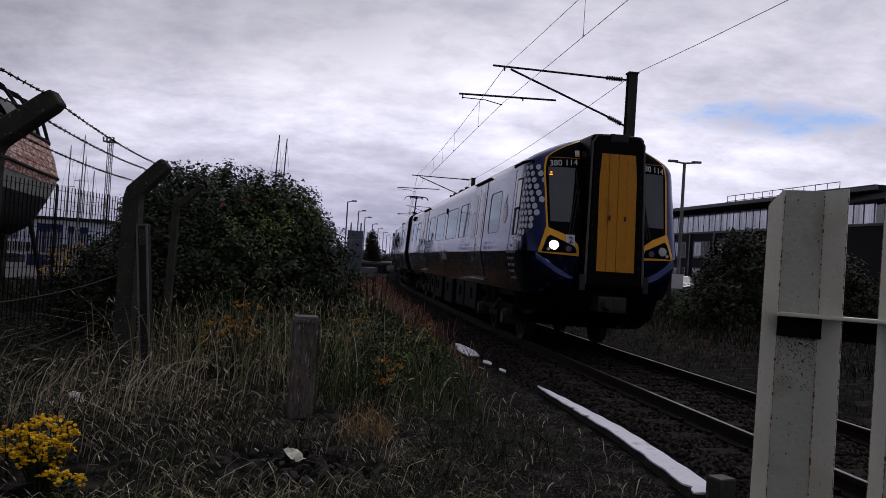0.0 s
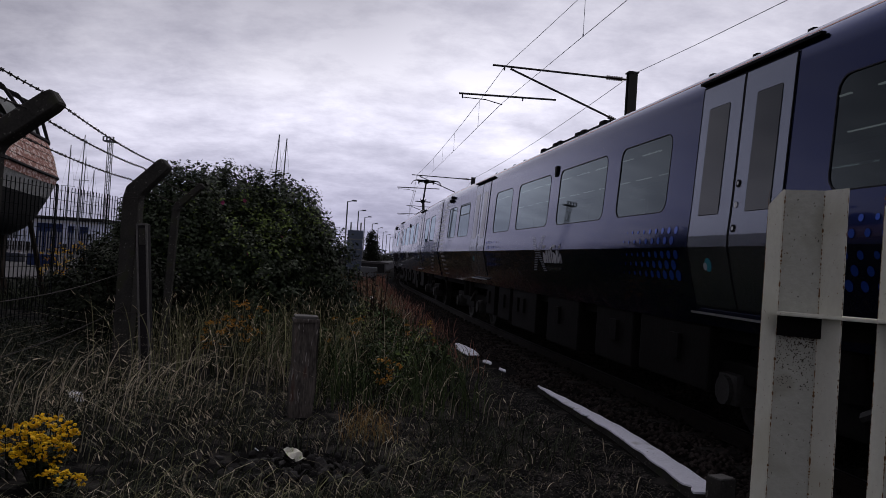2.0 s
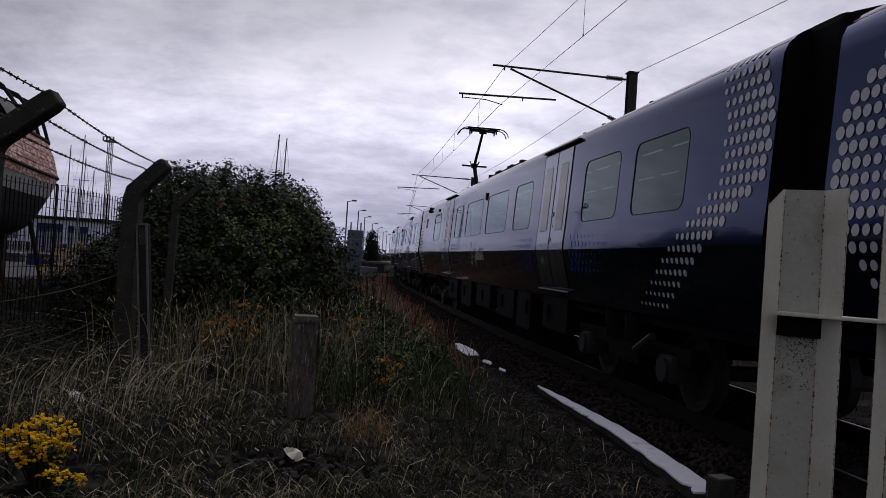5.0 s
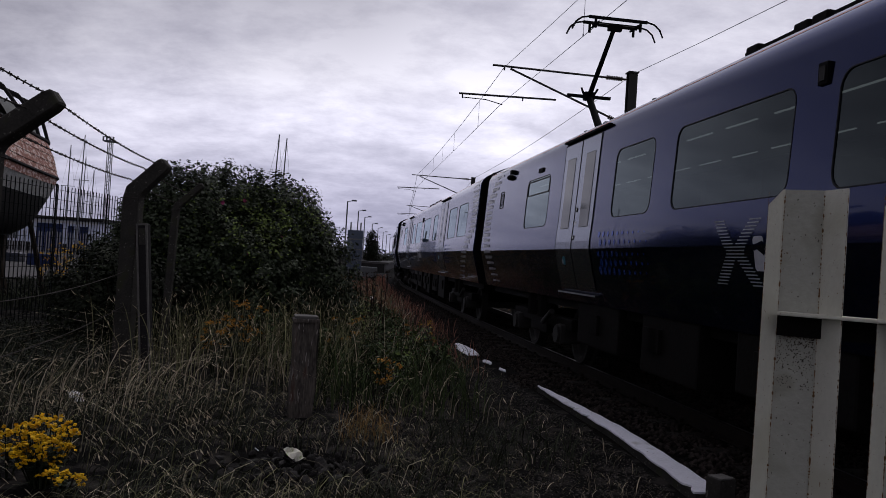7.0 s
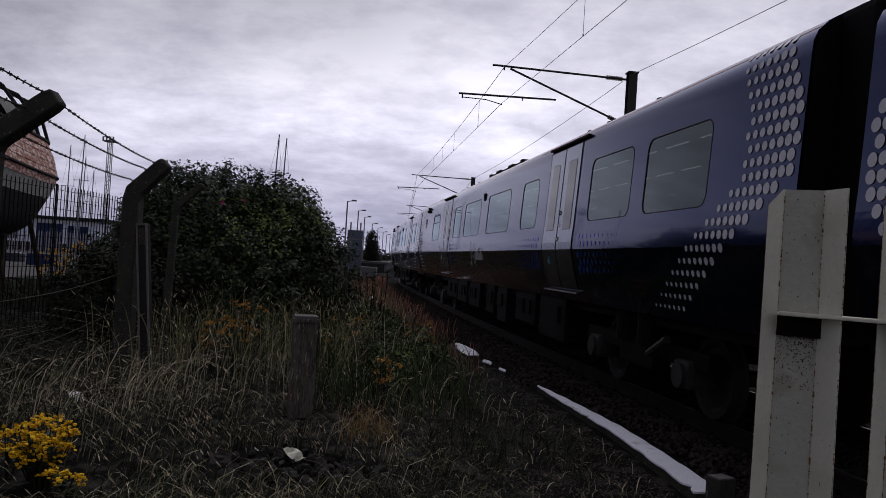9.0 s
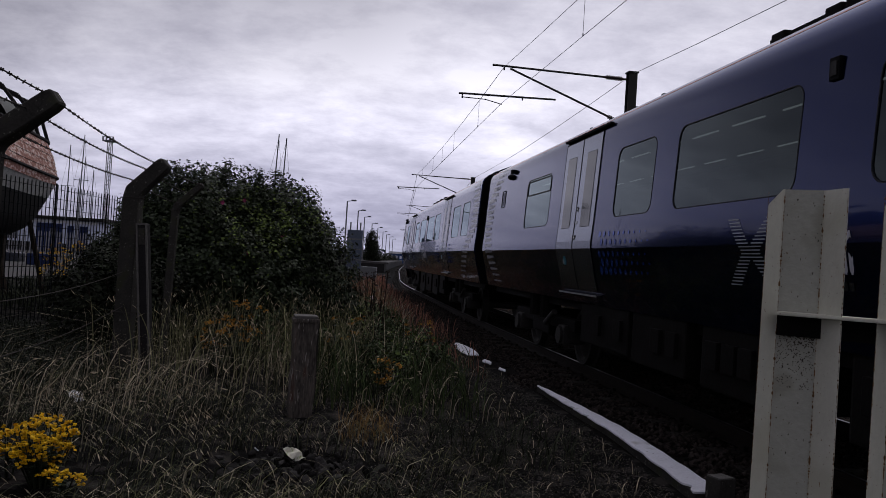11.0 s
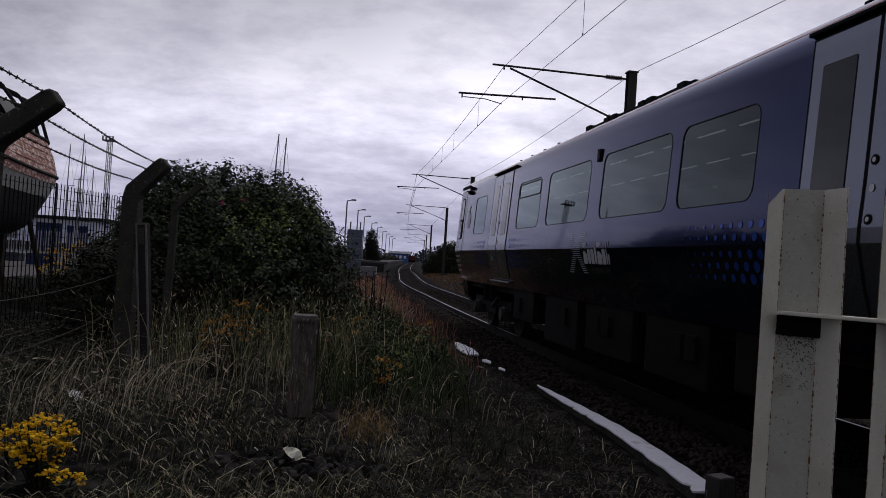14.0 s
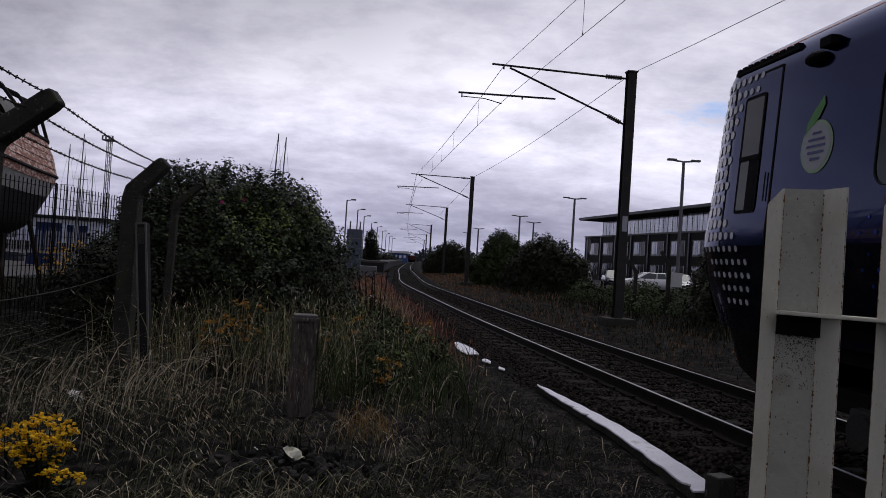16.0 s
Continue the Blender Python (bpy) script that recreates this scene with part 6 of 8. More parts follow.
def leaf_cloud(centres, radii, n, size, rim=0.66, low=-0.25, rag=0.10):
    """Leaves gathered in sprays round shoots on rounded clumps: folded quads with a ragged outline and gaps."""
    per = 16
    m = max(40, n // per)
    vol = np.array([r[0] * r[1] * r[2] for r in radii]) ** 0.7
    pick = RNG.choice(len(centres), m, p=vol / vol.sum())
    c, r = np.array(centres)[pick], np.array(radii)[pick]
    d = RNG.normal(size=(m, 3))
    d /= np.linalg.norm(d, axis=1)[:, None]
    rag_v = 1 + rag * (np.sin(d[:, 0] * 7 + pick * 3) * np.cos(d[:, 1] * 6 + d[:, 2] * 5) + 0.6 * np.sin(d[:, 0] * 17 + d[:, 2] * 13))
    rad = (rim + (1 - rim) * RNG.uniform(0, 1, m) ** 0.6) * rag_v
    shoot = c + d * r * rad[:, None]
    # each shoot is a short stem along which its leaves sit
    way = d + RNG.normal(size=(m, 3)) * 0.45 + np.array([0, 0, 0.45])
    way /= np.linalg.norm(way, axis=1)[:, None]
    k = np.repeat(np.arange(m), per)
    n = len(k)
    u = RNG.uniform(-1, 1, n)
    p = shoot[k] + way[k] * (u * size * 3.2)[:, None] + RNG.normal(size=(n, 3)) * (size * (1.25 - 0.5 * u))[:, None]
    nrm = way[k] * 0.5 + d[k] * 0.5 + RNG.normal(size=(n, 3)) * 0.55 + np.array([0, 0, 0.5])
    nrm /= np.linalg.norm(nrm, axis=1)[:, None]
    t = np.cross(nrm, RNG.normal(size=(n, 3)))
    t /= np.linalg.norm(t, axis=1)[:, None]
    b = np.cross(nrm, t)
    L = (size * RNG.uniform(0.55, 1.15, n))[:, None]
    q = np.stack([p - t * L, p + b * L * 0.62 + nrm * L * 0.2, p + t * L, p - b * L * 0.62 + nrm * L * 0.2], 1)
    keep = p[:, 2] > low
    return q[keep], p[keep], d[k][keep]


def bush(label, centres, radii, n, size, material, category="bush", light=None, flowers=None, twigs=14, name="bush"):
    c0 = np.mean(np.array(centres), 0)
    b = thing(name, label, category)
    q, p, d = leaf_cloud(centres, radii, n, size)
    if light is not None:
        # leaves round one spot get a lighter colour that stands for light on them
        lit_centre = c0 + np.array([0.30, -0.30, 0.38]) * np.ptp(np.array(centres), 0) + np.array([0.35, -0.7, 0.55])
        away = np.linalg.norm((p - lit_centre) * np.array([1.0, 0.6, 1.25]), axis=1) + 0.22 * np.sin(p[:, 0] * 6.1) * np.sin(p[:, 2] * 7.3) + 0.25 * np.sin(p[:, 0] * 13 + p[:, 2] * 9)
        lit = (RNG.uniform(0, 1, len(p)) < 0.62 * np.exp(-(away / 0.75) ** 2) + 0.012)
        tagged(tris("lit_foliage", q[lit].reshape(-1, 3), 4, light, b, "yellow-green leaves coloured as if lit"), kind="stuff")
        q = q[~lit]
    tagged(tris("foliage", q.reshape(-1, 3), 4, material, b), kind="stuff")
    bm = bmesh.new()
    for k in range(twigs):
        i = k % len(centres)
        c, r = Vector(centres[i]), radii[i]
        foot = Vector((c.x + RNG.uniform(-0.5, 0.5) * r[0], c.y + RNG.uniform(-0.4, 0.4) * r[1], gz(c.x, c.y) - 0.05))
        v = Vector((RNG.uniform(-1, 1), RNG.uniform(-1, 1), RNG.uniform(0.3, 1))).normalized()
        end = c + Vector((v.x * r[0], v.y * r[1], v.z * r[2])) * 0.95
        mid = foot.lerp(end, 0.5) + Vector((0, 0, 0.2))
        rod(bm, foot, mid, 0.03 * r[2], 0.02 * r[2], 5)
        rod(bm, mid, end, 0.02 * r[2], 0.006 * r[2], 5)
    tagged(part("stem", bm, M["twig"], b), kind="stuff")
    if flowers:
        for k in range(flowers):
            i = int(RNG.integers(len(p)))
            for _ in range(200):
                i = int(RNG.integers(len(p)))
                if d[i, 1] < -0.4 and 1.0 < p[i, 2] < 2.3 and -4.1 < p[i, 0] < -2.7:
                    break
            bm = bmesh.new()
            cc = Vector(p[i]) + Vector((0, -0.14, 0.02))
            for a in range(5):
                an = a * 2 * math.pi / 5
                u = Vector((math.cos(an), -0.25, math.sin(an))) * 0.032
                w = Vector((-math.sin(an), 0, math.cos(an))) * 0.022
                bm.faces.new([bm.verts.new(v) for v in (cc, cc + u * 0.7 + w, cc + u * 1.3, cc + u * 0.7 - w)])
            part("flower", bm, M["petal"], b, "pink wild rose flower")
    return b


def plants():
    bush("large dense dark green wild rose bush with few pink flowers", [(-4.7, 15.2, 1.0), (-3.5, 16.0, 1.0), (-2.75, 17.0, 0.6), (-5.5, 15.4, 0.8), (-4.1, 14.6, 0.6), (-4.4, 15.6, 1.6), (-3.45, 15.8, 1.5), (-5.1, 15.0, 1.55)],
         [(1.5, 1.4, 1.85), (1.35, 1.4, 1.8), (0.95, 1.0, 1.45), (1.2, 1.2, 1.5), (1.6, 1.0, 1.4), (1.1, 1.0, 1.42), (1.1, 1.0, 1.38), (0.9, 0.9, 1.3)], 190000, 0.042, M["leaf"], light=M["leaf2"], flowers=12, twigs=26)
    bush("low dark bramble scrub behind the concrete posts", [(-5.6, 13.4, 0.3), (-6.3, 15.6, 0.4), (-6.3, 17.5, 0.4), (-4.7, 13.2, 0.2)], [(0.9, 0.9, 1.15), (0.9, 1.0, 1.1), (1.2, 1.2, 1.2), (0.8, 0.7, 0.9)], 30000, 0.042, M["leaf3"])
    # scrub right of the line
    bush("dark windblown hawthorn bush on the far side of the track", [(5.6, 44, 0.9), (6.9, 43, 0.7), (4.5, 45, 0.6)], [(1.6, 1.5, 2.1), (1.1, 1.2, 1.5), (1.0, 1.1, 1.4)], 70000, 0.075, M["leaf4"])
    bush("windblown green bush on the far side of the track", [(3.9, 53, 1.3), (5.0, 54, 1.0), (2.9, 54, 0.7)], [(1.3, 1.4, 2.2), (1.1, 1.2, 1.7), (0.9, 1.1, 1.3)], 60000, 0.08, M["weedleaf"])
    bush("rounded dark bush near the far masts", [(0.9, 92, 1.2), (-0.6, 93, 0.6), (2.3, 93, 0.8)], [(1.8, 1.6, 2.3), (1.5, 1.4, 1.7), (1.5, 1.4, 1.8)], 44000, 0.11, M["leaf4"])
    bush("dense dark bush beside the car park", [(8.9, 23.5, 0.7), (10.2, 24.5, 0.9), (7.9, 22.5, 0.3), (11.8, 24, 0.6)], [(1.4, 1.3, 2.1), (1.4, 1.3, 1.9), (0.8, 0.9, 1.1), (1.4, 1.3, 1.7)], 80000, 0.06, M["leaf4"])
    bush("low tangled scrub along the track side", [(7.4, 33, 0.1), (8.6, 34, 0.2), (6.4, 35, 0.1), (9.8, 31, 0.2), (7.0, 28, 0.0), (8.2, 27, 0.05)], [(1.0, 1.2, 0.75), (1.1, 1.2, 0.85), (0.9, 1.1, 0.7), (1.1, 1.1, 0.8), (0.9, 1, 0.55), (1, 1, 0.6)], 24000, 0.06, M["weedleaf"])
    # leafy weeds beside the path
    for k, (x, y, r, h) in enumerate(((-0.7, 9.9, 0.45, 0.45), (-0.25, 11.2, 0.5, 0.45), (-0.9, 10.8, 0.7, 0.6), (-0.5, 12.2, 0.7, 0.6), (-1.2, 12.6, 0.7, 0.7), (-0.9, 14.2, 0.7, 0.6), (-1.7, 14.8, 0.8, 0.8), (-1.5, 17.0, 0.8, 0.7), (-2.2, 19.0, 0.9, 0.8), (-0.6, 11.6, 0.5, 0.5), (-2.2, 12.0, 0.6, 0.6), (-3.0, 12.8, 0.7, 0.7))):
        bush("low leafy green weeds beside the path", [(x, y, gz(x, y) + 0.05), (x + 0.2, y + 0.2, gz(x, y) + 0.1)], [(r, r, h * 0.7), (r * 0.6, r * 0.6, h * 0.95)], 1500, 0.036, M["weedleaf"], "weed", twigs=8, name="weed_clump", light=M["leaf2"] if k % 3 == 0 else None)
    # long dry grass
    east = -math.pi / 2  # leaning away from the sea wind, to the line
    left = lambda x, y: (x < 1.2 - 0.13 * (y - 8)) & (x > -9)
    bare = lambda x, y: (np.hypot((x + 1.08) / 0.75, (y - 6.2) / 0.55) < 1) | (np.hypot((x + 2.66) / 0.4, (y - 5.4) / 0.4) < 1) | (np.hypot(x + 1.38, y - 7.95) < 0.33)
    tall = lambda x, y: left(x, y) & (x < -0.4 - 0.1 * (y - 8)) & ~bare(x, y) & ~((x > -2.2) & (y < 8.0)) & (patchy(x, y) > 0.40)
    off_board = lambda x, y: (dist_track(x, y) > 1.95) & ~bare(x, y)
    inside = lambda x, y: x > -3.75 - 0.09 * (y - 5.6)
    grass("long_grass", "long dry straw-coloured grass leaning in the wind", 1500, -8.5, 0.8, 6.8, 16.0, 0.35, 0.85, 0.007, M["straw"], lambda x, y: tall(x, y) & inside(x, y), (0.2, 0.8), east, spread=0.6, seed_head=(0.7, 0.08, 0.006, M["straw"]), droop=2.0)
    grass("green_grass", "rough green grass among the weeds", 5000, -9, 1.6, 6.6, 20.0, 0.15, 0.50, 0.009, M["green"], lambda x, y: left(x, y) & ~bare(x, y) & inside(x, y) & (patchy(x, y) > 0.45), (0.3, 1.0))
    grass("short_grass", "short sparse grass on bare soil", 3000, -6, 2.4, 4.2, 16.0, 0.05, 0.20, 0.005, M["straw"], lambda x, y: off_board(x, y) & (patchy(x, y) > 0.4), (0.3, 1.4))
    grass("short_green_grass", "short green grass on bare soil", 12000, -6, 2.6, 4.2, 16.0, 0.03, 0.13, 0.005, M["green"], lambda x, y: off_board(x, y), (0.3, 1.4))
    grass("stubble", "dead stubble and moss between the stones of the path", 9000, -1.2, 2.4, 4.3, 13.0, 0.015, 0.075, 0.004, M["stubble"], lambda x, y: off_board(x, y) & (patchy(x, y) > 0.25), (0.4, 1.5))
    grass("lying_grass", "drooping arcs of dry grass in the foreground", 800, -5.5, -0.2, 4.7, 9.0, 0.20, 0.44, 0.006, M["oldstraw"], lambda x, y: ~bare(x, y) & (patchy(x, y) > 0.1), (0.4, 0.9), east, spread=0.5, droop=3.0, seed_head=(0.85, 0.07, 0.006, M["straw"]))
    grass("olive_grass", "arching olive-green grass in the foreground", 1000, -5.5, 0.4, 4.6, 9.5, 0.20, 0.50, 0.006, M["tallgreen"], lambda x, y: ~bare(x, y) & (patchy(x, y) > 0.2), (0.4, 0.9), east, spread=0.6, droop=3.0, seed_head=(0.5, 0.06, 0.005, M["straw"]))
    grass("green_undergrowth", "dark green grass under the dry stems", 5200, -6.5, 0.6, 4.7, 10.0, 0.10, 0.35, 0.007, M["green"], lambda x, y: ~bare(x, y) & (patchy(x, y) > 0.4), (0.5, 1.3), east, spread=0.8)
    grass("flattened_stalks", "long dry stalks blown flat beside the wire fence", 110, -6.5, -2.8, 6.0, 11.0, 0.7, 1.2, 0.006, M["oldstraw"], lambda x, y: x < -2.6 - 0.12 * (y - 6), (1.3, 2.0), east, spread=0.25, droop=0.9)
    grass("orange_tuft", "tuft of orange-brown dry grass by the path", 230, -0.95, -0.25, 7.0, 8.2, 0.15, 0.42, 0.006, M["tuft"], lambda x, y: np.hypot((x + 0.6) / 0.32, (y - 7.6) / 0.5) < 1, (0.2, 0.8), near_bias=False)
    grass("tall_stalks", "tall yellow-green grass stalks before the bush", 820, -5.0, -0.9, 9.2, 14.0, 0.6, 1.2, 0.0075, M["tallgreen"], lambda x, y: inside(x, y) & (x < -0.6 - 0.15 * (y - 10)) & (patchy(x, y) > 0.3), (0.05, 0.4), near_bias=False, seed_head=(0.6, 0.10, 0.005, M["straw"]))
    grass("dark_undergrowth", "dark tangled undergrowth behind the wire fence", 9000, -9.0, -3.2, 5.5, 15.0, 0.08, 0.40, 0.012, M["leaf3"], lambda x, y: ~inside(x, y + 0.8), (0.4, 1.4), near_bias=False)
    grass("pale_stems", "pale dry upright stems before the bush", 330, -4.6, 0.2, 9.0, 14.5, 0.4, 1.0, 0.006, M["straw"], lambda x, y: inside(x, y) & (x < 0.2 - 0.15 * (y - 9)), (0.05, 0.45), near_bias=False, seed_head=(0.5, 0.08, 0.006, M["straw"]))
    grass("far_straw", "dry straw and weed stems along the path", 1600, -6.0, 0.6, 14.0, 45.0, 0.2, 0.6, 0.010, M["straw"], lambda x, y: (dist_track(x, y) > 2.3) & (dist_track(x, y) < 5.5), (0.1, 0.6), near_bias=False)
    weed = lambda x, y: (x < 0.6 - 0.17 * (y - 9)) & (x > -1.6 - 0.17 * (y - 9))
    grass("weed_stems", "dense green weeds beside the path", 5000, -4, 0.8, 8.5, 22.0, 0.30, 0.75, 0.012, M["weedleaf"], weed, (0.1, 0.6), near_bias=False)
    grass("weed_straw", "dry straw stems among the green weeds", 260, -3.0, 1.4, 8.2, 16.0, 0.25, 0.65, 0.007, M["straw"], lambda x, y: weed(x - 0.3, y), (0.2, 0.8), east, droop=2.2, near_bias=False, seed_head=(0.5, 0.07, 0.006, M["straw"]))
    grass("red_weed", "rust-red dock and willowherb stems by the track", 11000, -5.5, 1.2, 11.5, 60.0, 0.12, 0.55, 0.010, M["redweed"], lambda x, y: (dist_track(x, y) < 3.7) & (dist_track(x, y) > 1.76 + 0.5 * (y < 17)), (0.1, 0.5), near_bias=False)
    grass("rusty_grass", "dry orange-brown grass before the platform", 9000, -9, -0.5, 20.0, 62.0, 0.10, 0.42, 0.012, M["tuft"], lambda x, y: (dist_track(x, y) < 7.5) & (dist_track(x, y) > 2.4), (0.2, 0.8), near_bias=False)
    grass("mixed_weed", "mixed green and straw weeds by the track", 2600, -5.5, 1.4, 10.5, 50.0, 0.15, 0.55, 0.010, M["tallgreen"], lambda x, y: (dist_track(x, y) < 4.2) & (dist_track(x, y) > 2.1), (0.1, 0.6), near_bias=False)
    grass("dry_verge", "dry brown grass on the far verge", 30000, -6, 13, 14.0, 95.0, 0.04, 0.17, 0.016, M["drybrown"], lambda x, y: (dist_track(x, y) < -1.85) & (dist_track(x, y) > -8), (0.2, 0.9), near_bias=False)
    grass("near_verge", "low dark growth beside the far rail", 9000, 2.5, 10, 9.0, 34.0, 0.05, 0.22, 0.010, M["leaf3"], lambda x, y: (dist_track(x, y) < -2.1) & (dist_track(x, y) > -6), (0.3, 1.1), near_bias=False)
    grass("green_verge", "rough green growth on the far verge", 12000, 3, 16, 12.0, 60.0, 0.15, 0.55, 0.014, M["leaf3"], lambda x, y: (dist_track(x, y) < -4.2) & (dist_track(x, y) > -14), (0.2, 0.8))
    grass("far_grass", "rough grass of the far left verge", 9000, -14, -3, 18.0, 60.0, 0.2, 0.6, 0.02, M["green"], lambda x, y: dist_track(x, y) > 3.0, (0.2, 0.8))


plants()


def ragwort(x, y, heads, hgt, spread, material, label, name="ragwort", stem=0.006):
    """A flowering weed: branching stems with flat clusters of small flowers."""
    z = gz(x, y)
    pl = thing(name, label, "plant", Matrix.Translation((x, y, z)))
    bm = bmesh.new()
    fl, lf = [], []
    for k in range(heads):
        a, r = RNG.uniform(0, 2 * np.pi), spread * math.sqrt(RNG.uniform(0.0, 1))
        top = Vector((r * math.cos(a), r * math.sin(a), hgt * RNG.uniform(0.55, 1.08) - 0.25 * r))
        rod(bm, (top.x * 0.25, top.y * 0.25, -0.05), top, stem, stem * 0.6, 5)
        for j in range(9):
            c = top + Vector((RNG.normal(0, 0.024), RNG.normal(0, 0.024), RNG.normal(0, 0.014)))
            for e in range(4):
                an = e * math.pi / 4 + RNG.uniform(0, 1)
                u = Vector((math.cos(an), math.sin(an), RNG.uniform(-0.6, 0.6))) * 0.017
                w = Vector((-math.sin(an), math.cos(an), RNG.uniform(-0.5, 0.9))) * 0.012
                fl += [c - u, c + w, c + u, c - w]
        for j in range(5):
            u = RNG.uniform(0.2, 0.9)
            c = Vector((top.x * u, top.y * u, top.z * u))
            an = RNG.uniform(0, 6.28)
            v = Vector((math.cos(an), math.sin(an), 0.2)) * 0.07
            w = Vector((-math.sin(an), math.cos(an), 0.3)) * 0.018
            lf += [c, c + v * 0.5 + w, c + v, c + v * 0.5 - w]
    tagged(part("stem", bm, M["twig"] if name == "dock_plant" else M["green"], pl), kind="stuff")
    tagged(tris("bloom", np.array(fl), 4, material, pl, "flat clusters of small flowers"), kind="stuff")
    tagged(tris("foliage", np.array(lf), 4, M["leaf"], pl), kind="stuff")


ragwort(-2.66, 5.5, 46, 0.46, 0.22, M["ragwort"], "bright yellow flowering ragwort in the grass")
ragwort(-2.95, 5.6, 10, 0.33, 0.12, M["ragwort"], "bright yellow flowering ragwort in the grass")
ragwort(-2.46, 5.35, 9, 0.22, 0.16, M["ragwort"], "small yellow ragwort in the grass")
ragwort(-0.72, 12.9, 7, 0.35, 0.16, M["brightorange"], "bright orange-brown dock leaves and seed", "weed")
ragwort(-0.45, 14.0, 6, 0.40, 0.14, M["brightorange"], "bright orange-brown dock leaves and seed", "weed")
ragwort(-0.55, 9.1, 12, 0.55, 0.14, M["orangeflower"], "faded orange-brown weed flowers", "weed")
ragwort(-2.7, 11.0, 34, 0.95, 0.36, M["orangeflower"], "faded orange-yellow weed in long grass", "weed")
ragwort(-2.9, 10.6, 18, 0.75, 0.28, M["orangeflower"], "faded yellow weed in long grass", "weed")
ragwort(-1.35, 11.5, 10, 0.85, 0.25, M["orangeflower"], "faded orange weed flowers", "weed")
ragwort(-0.3, 13.0, 10, 0.7, 0.25, M["orangeflower"], "faded orange weed flowers", "weed")
ragwort(-1.05, 14.0, 9, 1.45, 0.20, M["twig"], "tall dark brown dock stalk gone to seed", "dock_plant", 0.011)
ragwort(-1.35, 15.2, 8, 1.4, 0.24, M["twig"], "tall dark brown dock stalk gone to seed", "dock_plant", 0.011)
ragwort(-8.95, 19.0, 100, 1.55, 0.6, M["ragwort"], "yellow flowers beyond the fence", "weed")
ragwort(-8.2, 19.6, 45, 1.1, 0.5, M["ragwort"], "yellow flowers beyond the fence", "weed")


# ---- ballast, rubble and litter ----
def stones_mesh(name, pts, size, material, label, category):
    """Many small angular stones: squashed octahedra, each its own island."""
    n = len(pts)
    o = np.array([(1, 0, 0), (0, 1, 0), (-1, 0, 0), (0, -1, 0), (0, 0, 1), (0, 0, -1)], float)
    F = np.array([(0, 1, 4), (1, 2, 4), (2, 3, 4), (3, 0, 4), (1, 0, 5), (2, 1, 5), (3, 2, 5), (0, 3, 5)])
    s = size * RNG.uniform(0.6, 1.4, (n, 1, 1)) * RNG.uniform(0.55, 1.1, (n, 6, 1)) * np.array([1, 1, 0.75])
    a = RNG.uniform(0, 2 * np.pi, n)
    R = np.stack([np.stack([np.cos(a), -np.sin(a), 0 * a], 1), np.stack([np.sin(a), np.cos(a), 0 * a], 1), np.stack([0 * a + 0.3, 0 * a, 0 * a + 1], 1)], 1)
    V = np.einsum("nij,nkj->nki", R, o[None] * s) + np.asarray(pts)[:, None]
    idx = (np.arange(n)[:, None, None] * 6 + F[None]).reshape(-1).astype(np.int32)
    me = bpy.data.meshes.new(name)
    me.vertices.add(n * 6)
    me.vertices.foreach_set("co", V.reshape(-1).astype(np.float32))
    me.loops.add(len(idx))
    me.loops.foreach_set("vertex_index", idx)
    me.polygons.add(len(idx) // 3)
    me.polygons.foreach_set("loop_start", np.arange(0, len(idx), 3, dtype=np.int32))
    me.update(calc_edges=True)
    ob = link(name, me, material)
    return tagged(ob, label, category, kind="stuff")


def ballast():
    pts = []
    near = set()
    for q in BOARDS:
        for k in range(-10, 11):
            near.add(int(q[1] * 10) + k)
    n = 62000
    s = 2 + 40 * RNG.uniform(0, 1, n) ** 1.7
    o = RNG.uniform(-2.2, 1.95, n)
    back = np.random.default_rng(23)
    s, o = np.concatenate([s, back.uniform(-16, 2, 14000)]), np.concatenate([o, back.uniform(-2.2, 1.95, 14000)])
    for a, b in zip(s, o):
        if abs(abs(b) - 0.7525) < 0.09:
            continue
        p = on_track(a, b)
        if b > 1.3 and int(p.y * 10) in near and board_gap(np.array([p.x]), np.array([p.y]))[0] < 0.20:
            continue
        z = -0.158 if abs(b) < 1.5 else -0.165 - (abs(b) - 1.5) * 0.17
        over = abs(((a + 12.0) / 0.65) % 1 - 0.5) > 0.36
        if over and 0.10 < b < 0.62:
            continue
        pts.append((p.x, p.y, z + (0.016 if over and -0.62 < b < 0.10 else -0.012)))
    stones_mesh("ballast", pts, 0.034, M["ballast"], "loose angular grey-brown ballast stones", "ballast")
    # gravel on the bare ground between the path and the line
    m = 52000
    x, y = RNG.uniform(-2.5, 2.6, m), 4.4 + 13 * RNG.uniform(0, 1, m) ** 1.4
    d = dist_track(x, y)
    ok = (d > 1.9) & (d < 5.2) & (board_gap(x, y) > 0.15)
    z = ground_z(x[ok], y[ok])
    stones_mesh("gravel", np.stack([x[ok], y[ok], z], 1), 0.012, M["gravel"], "scattered small stones on bare soil", "gravel")


ballast()


def rock(r, seed):
    bm = bmesh.new()
    bmesh.ops.create_icosphere(bm, subdivisions=1, radius=r)
    rr = random.Random(seed)
    for v in bm.verts:
        v.co *= rr.uniform(0.65, 1.15)
        v.co.z *= 0.7
    me = bpy.data.meshes.new("rubble_stone")
    bm.to_mesh(me)
    bm.free()
    me.materials.append(M["stone"])
    return me


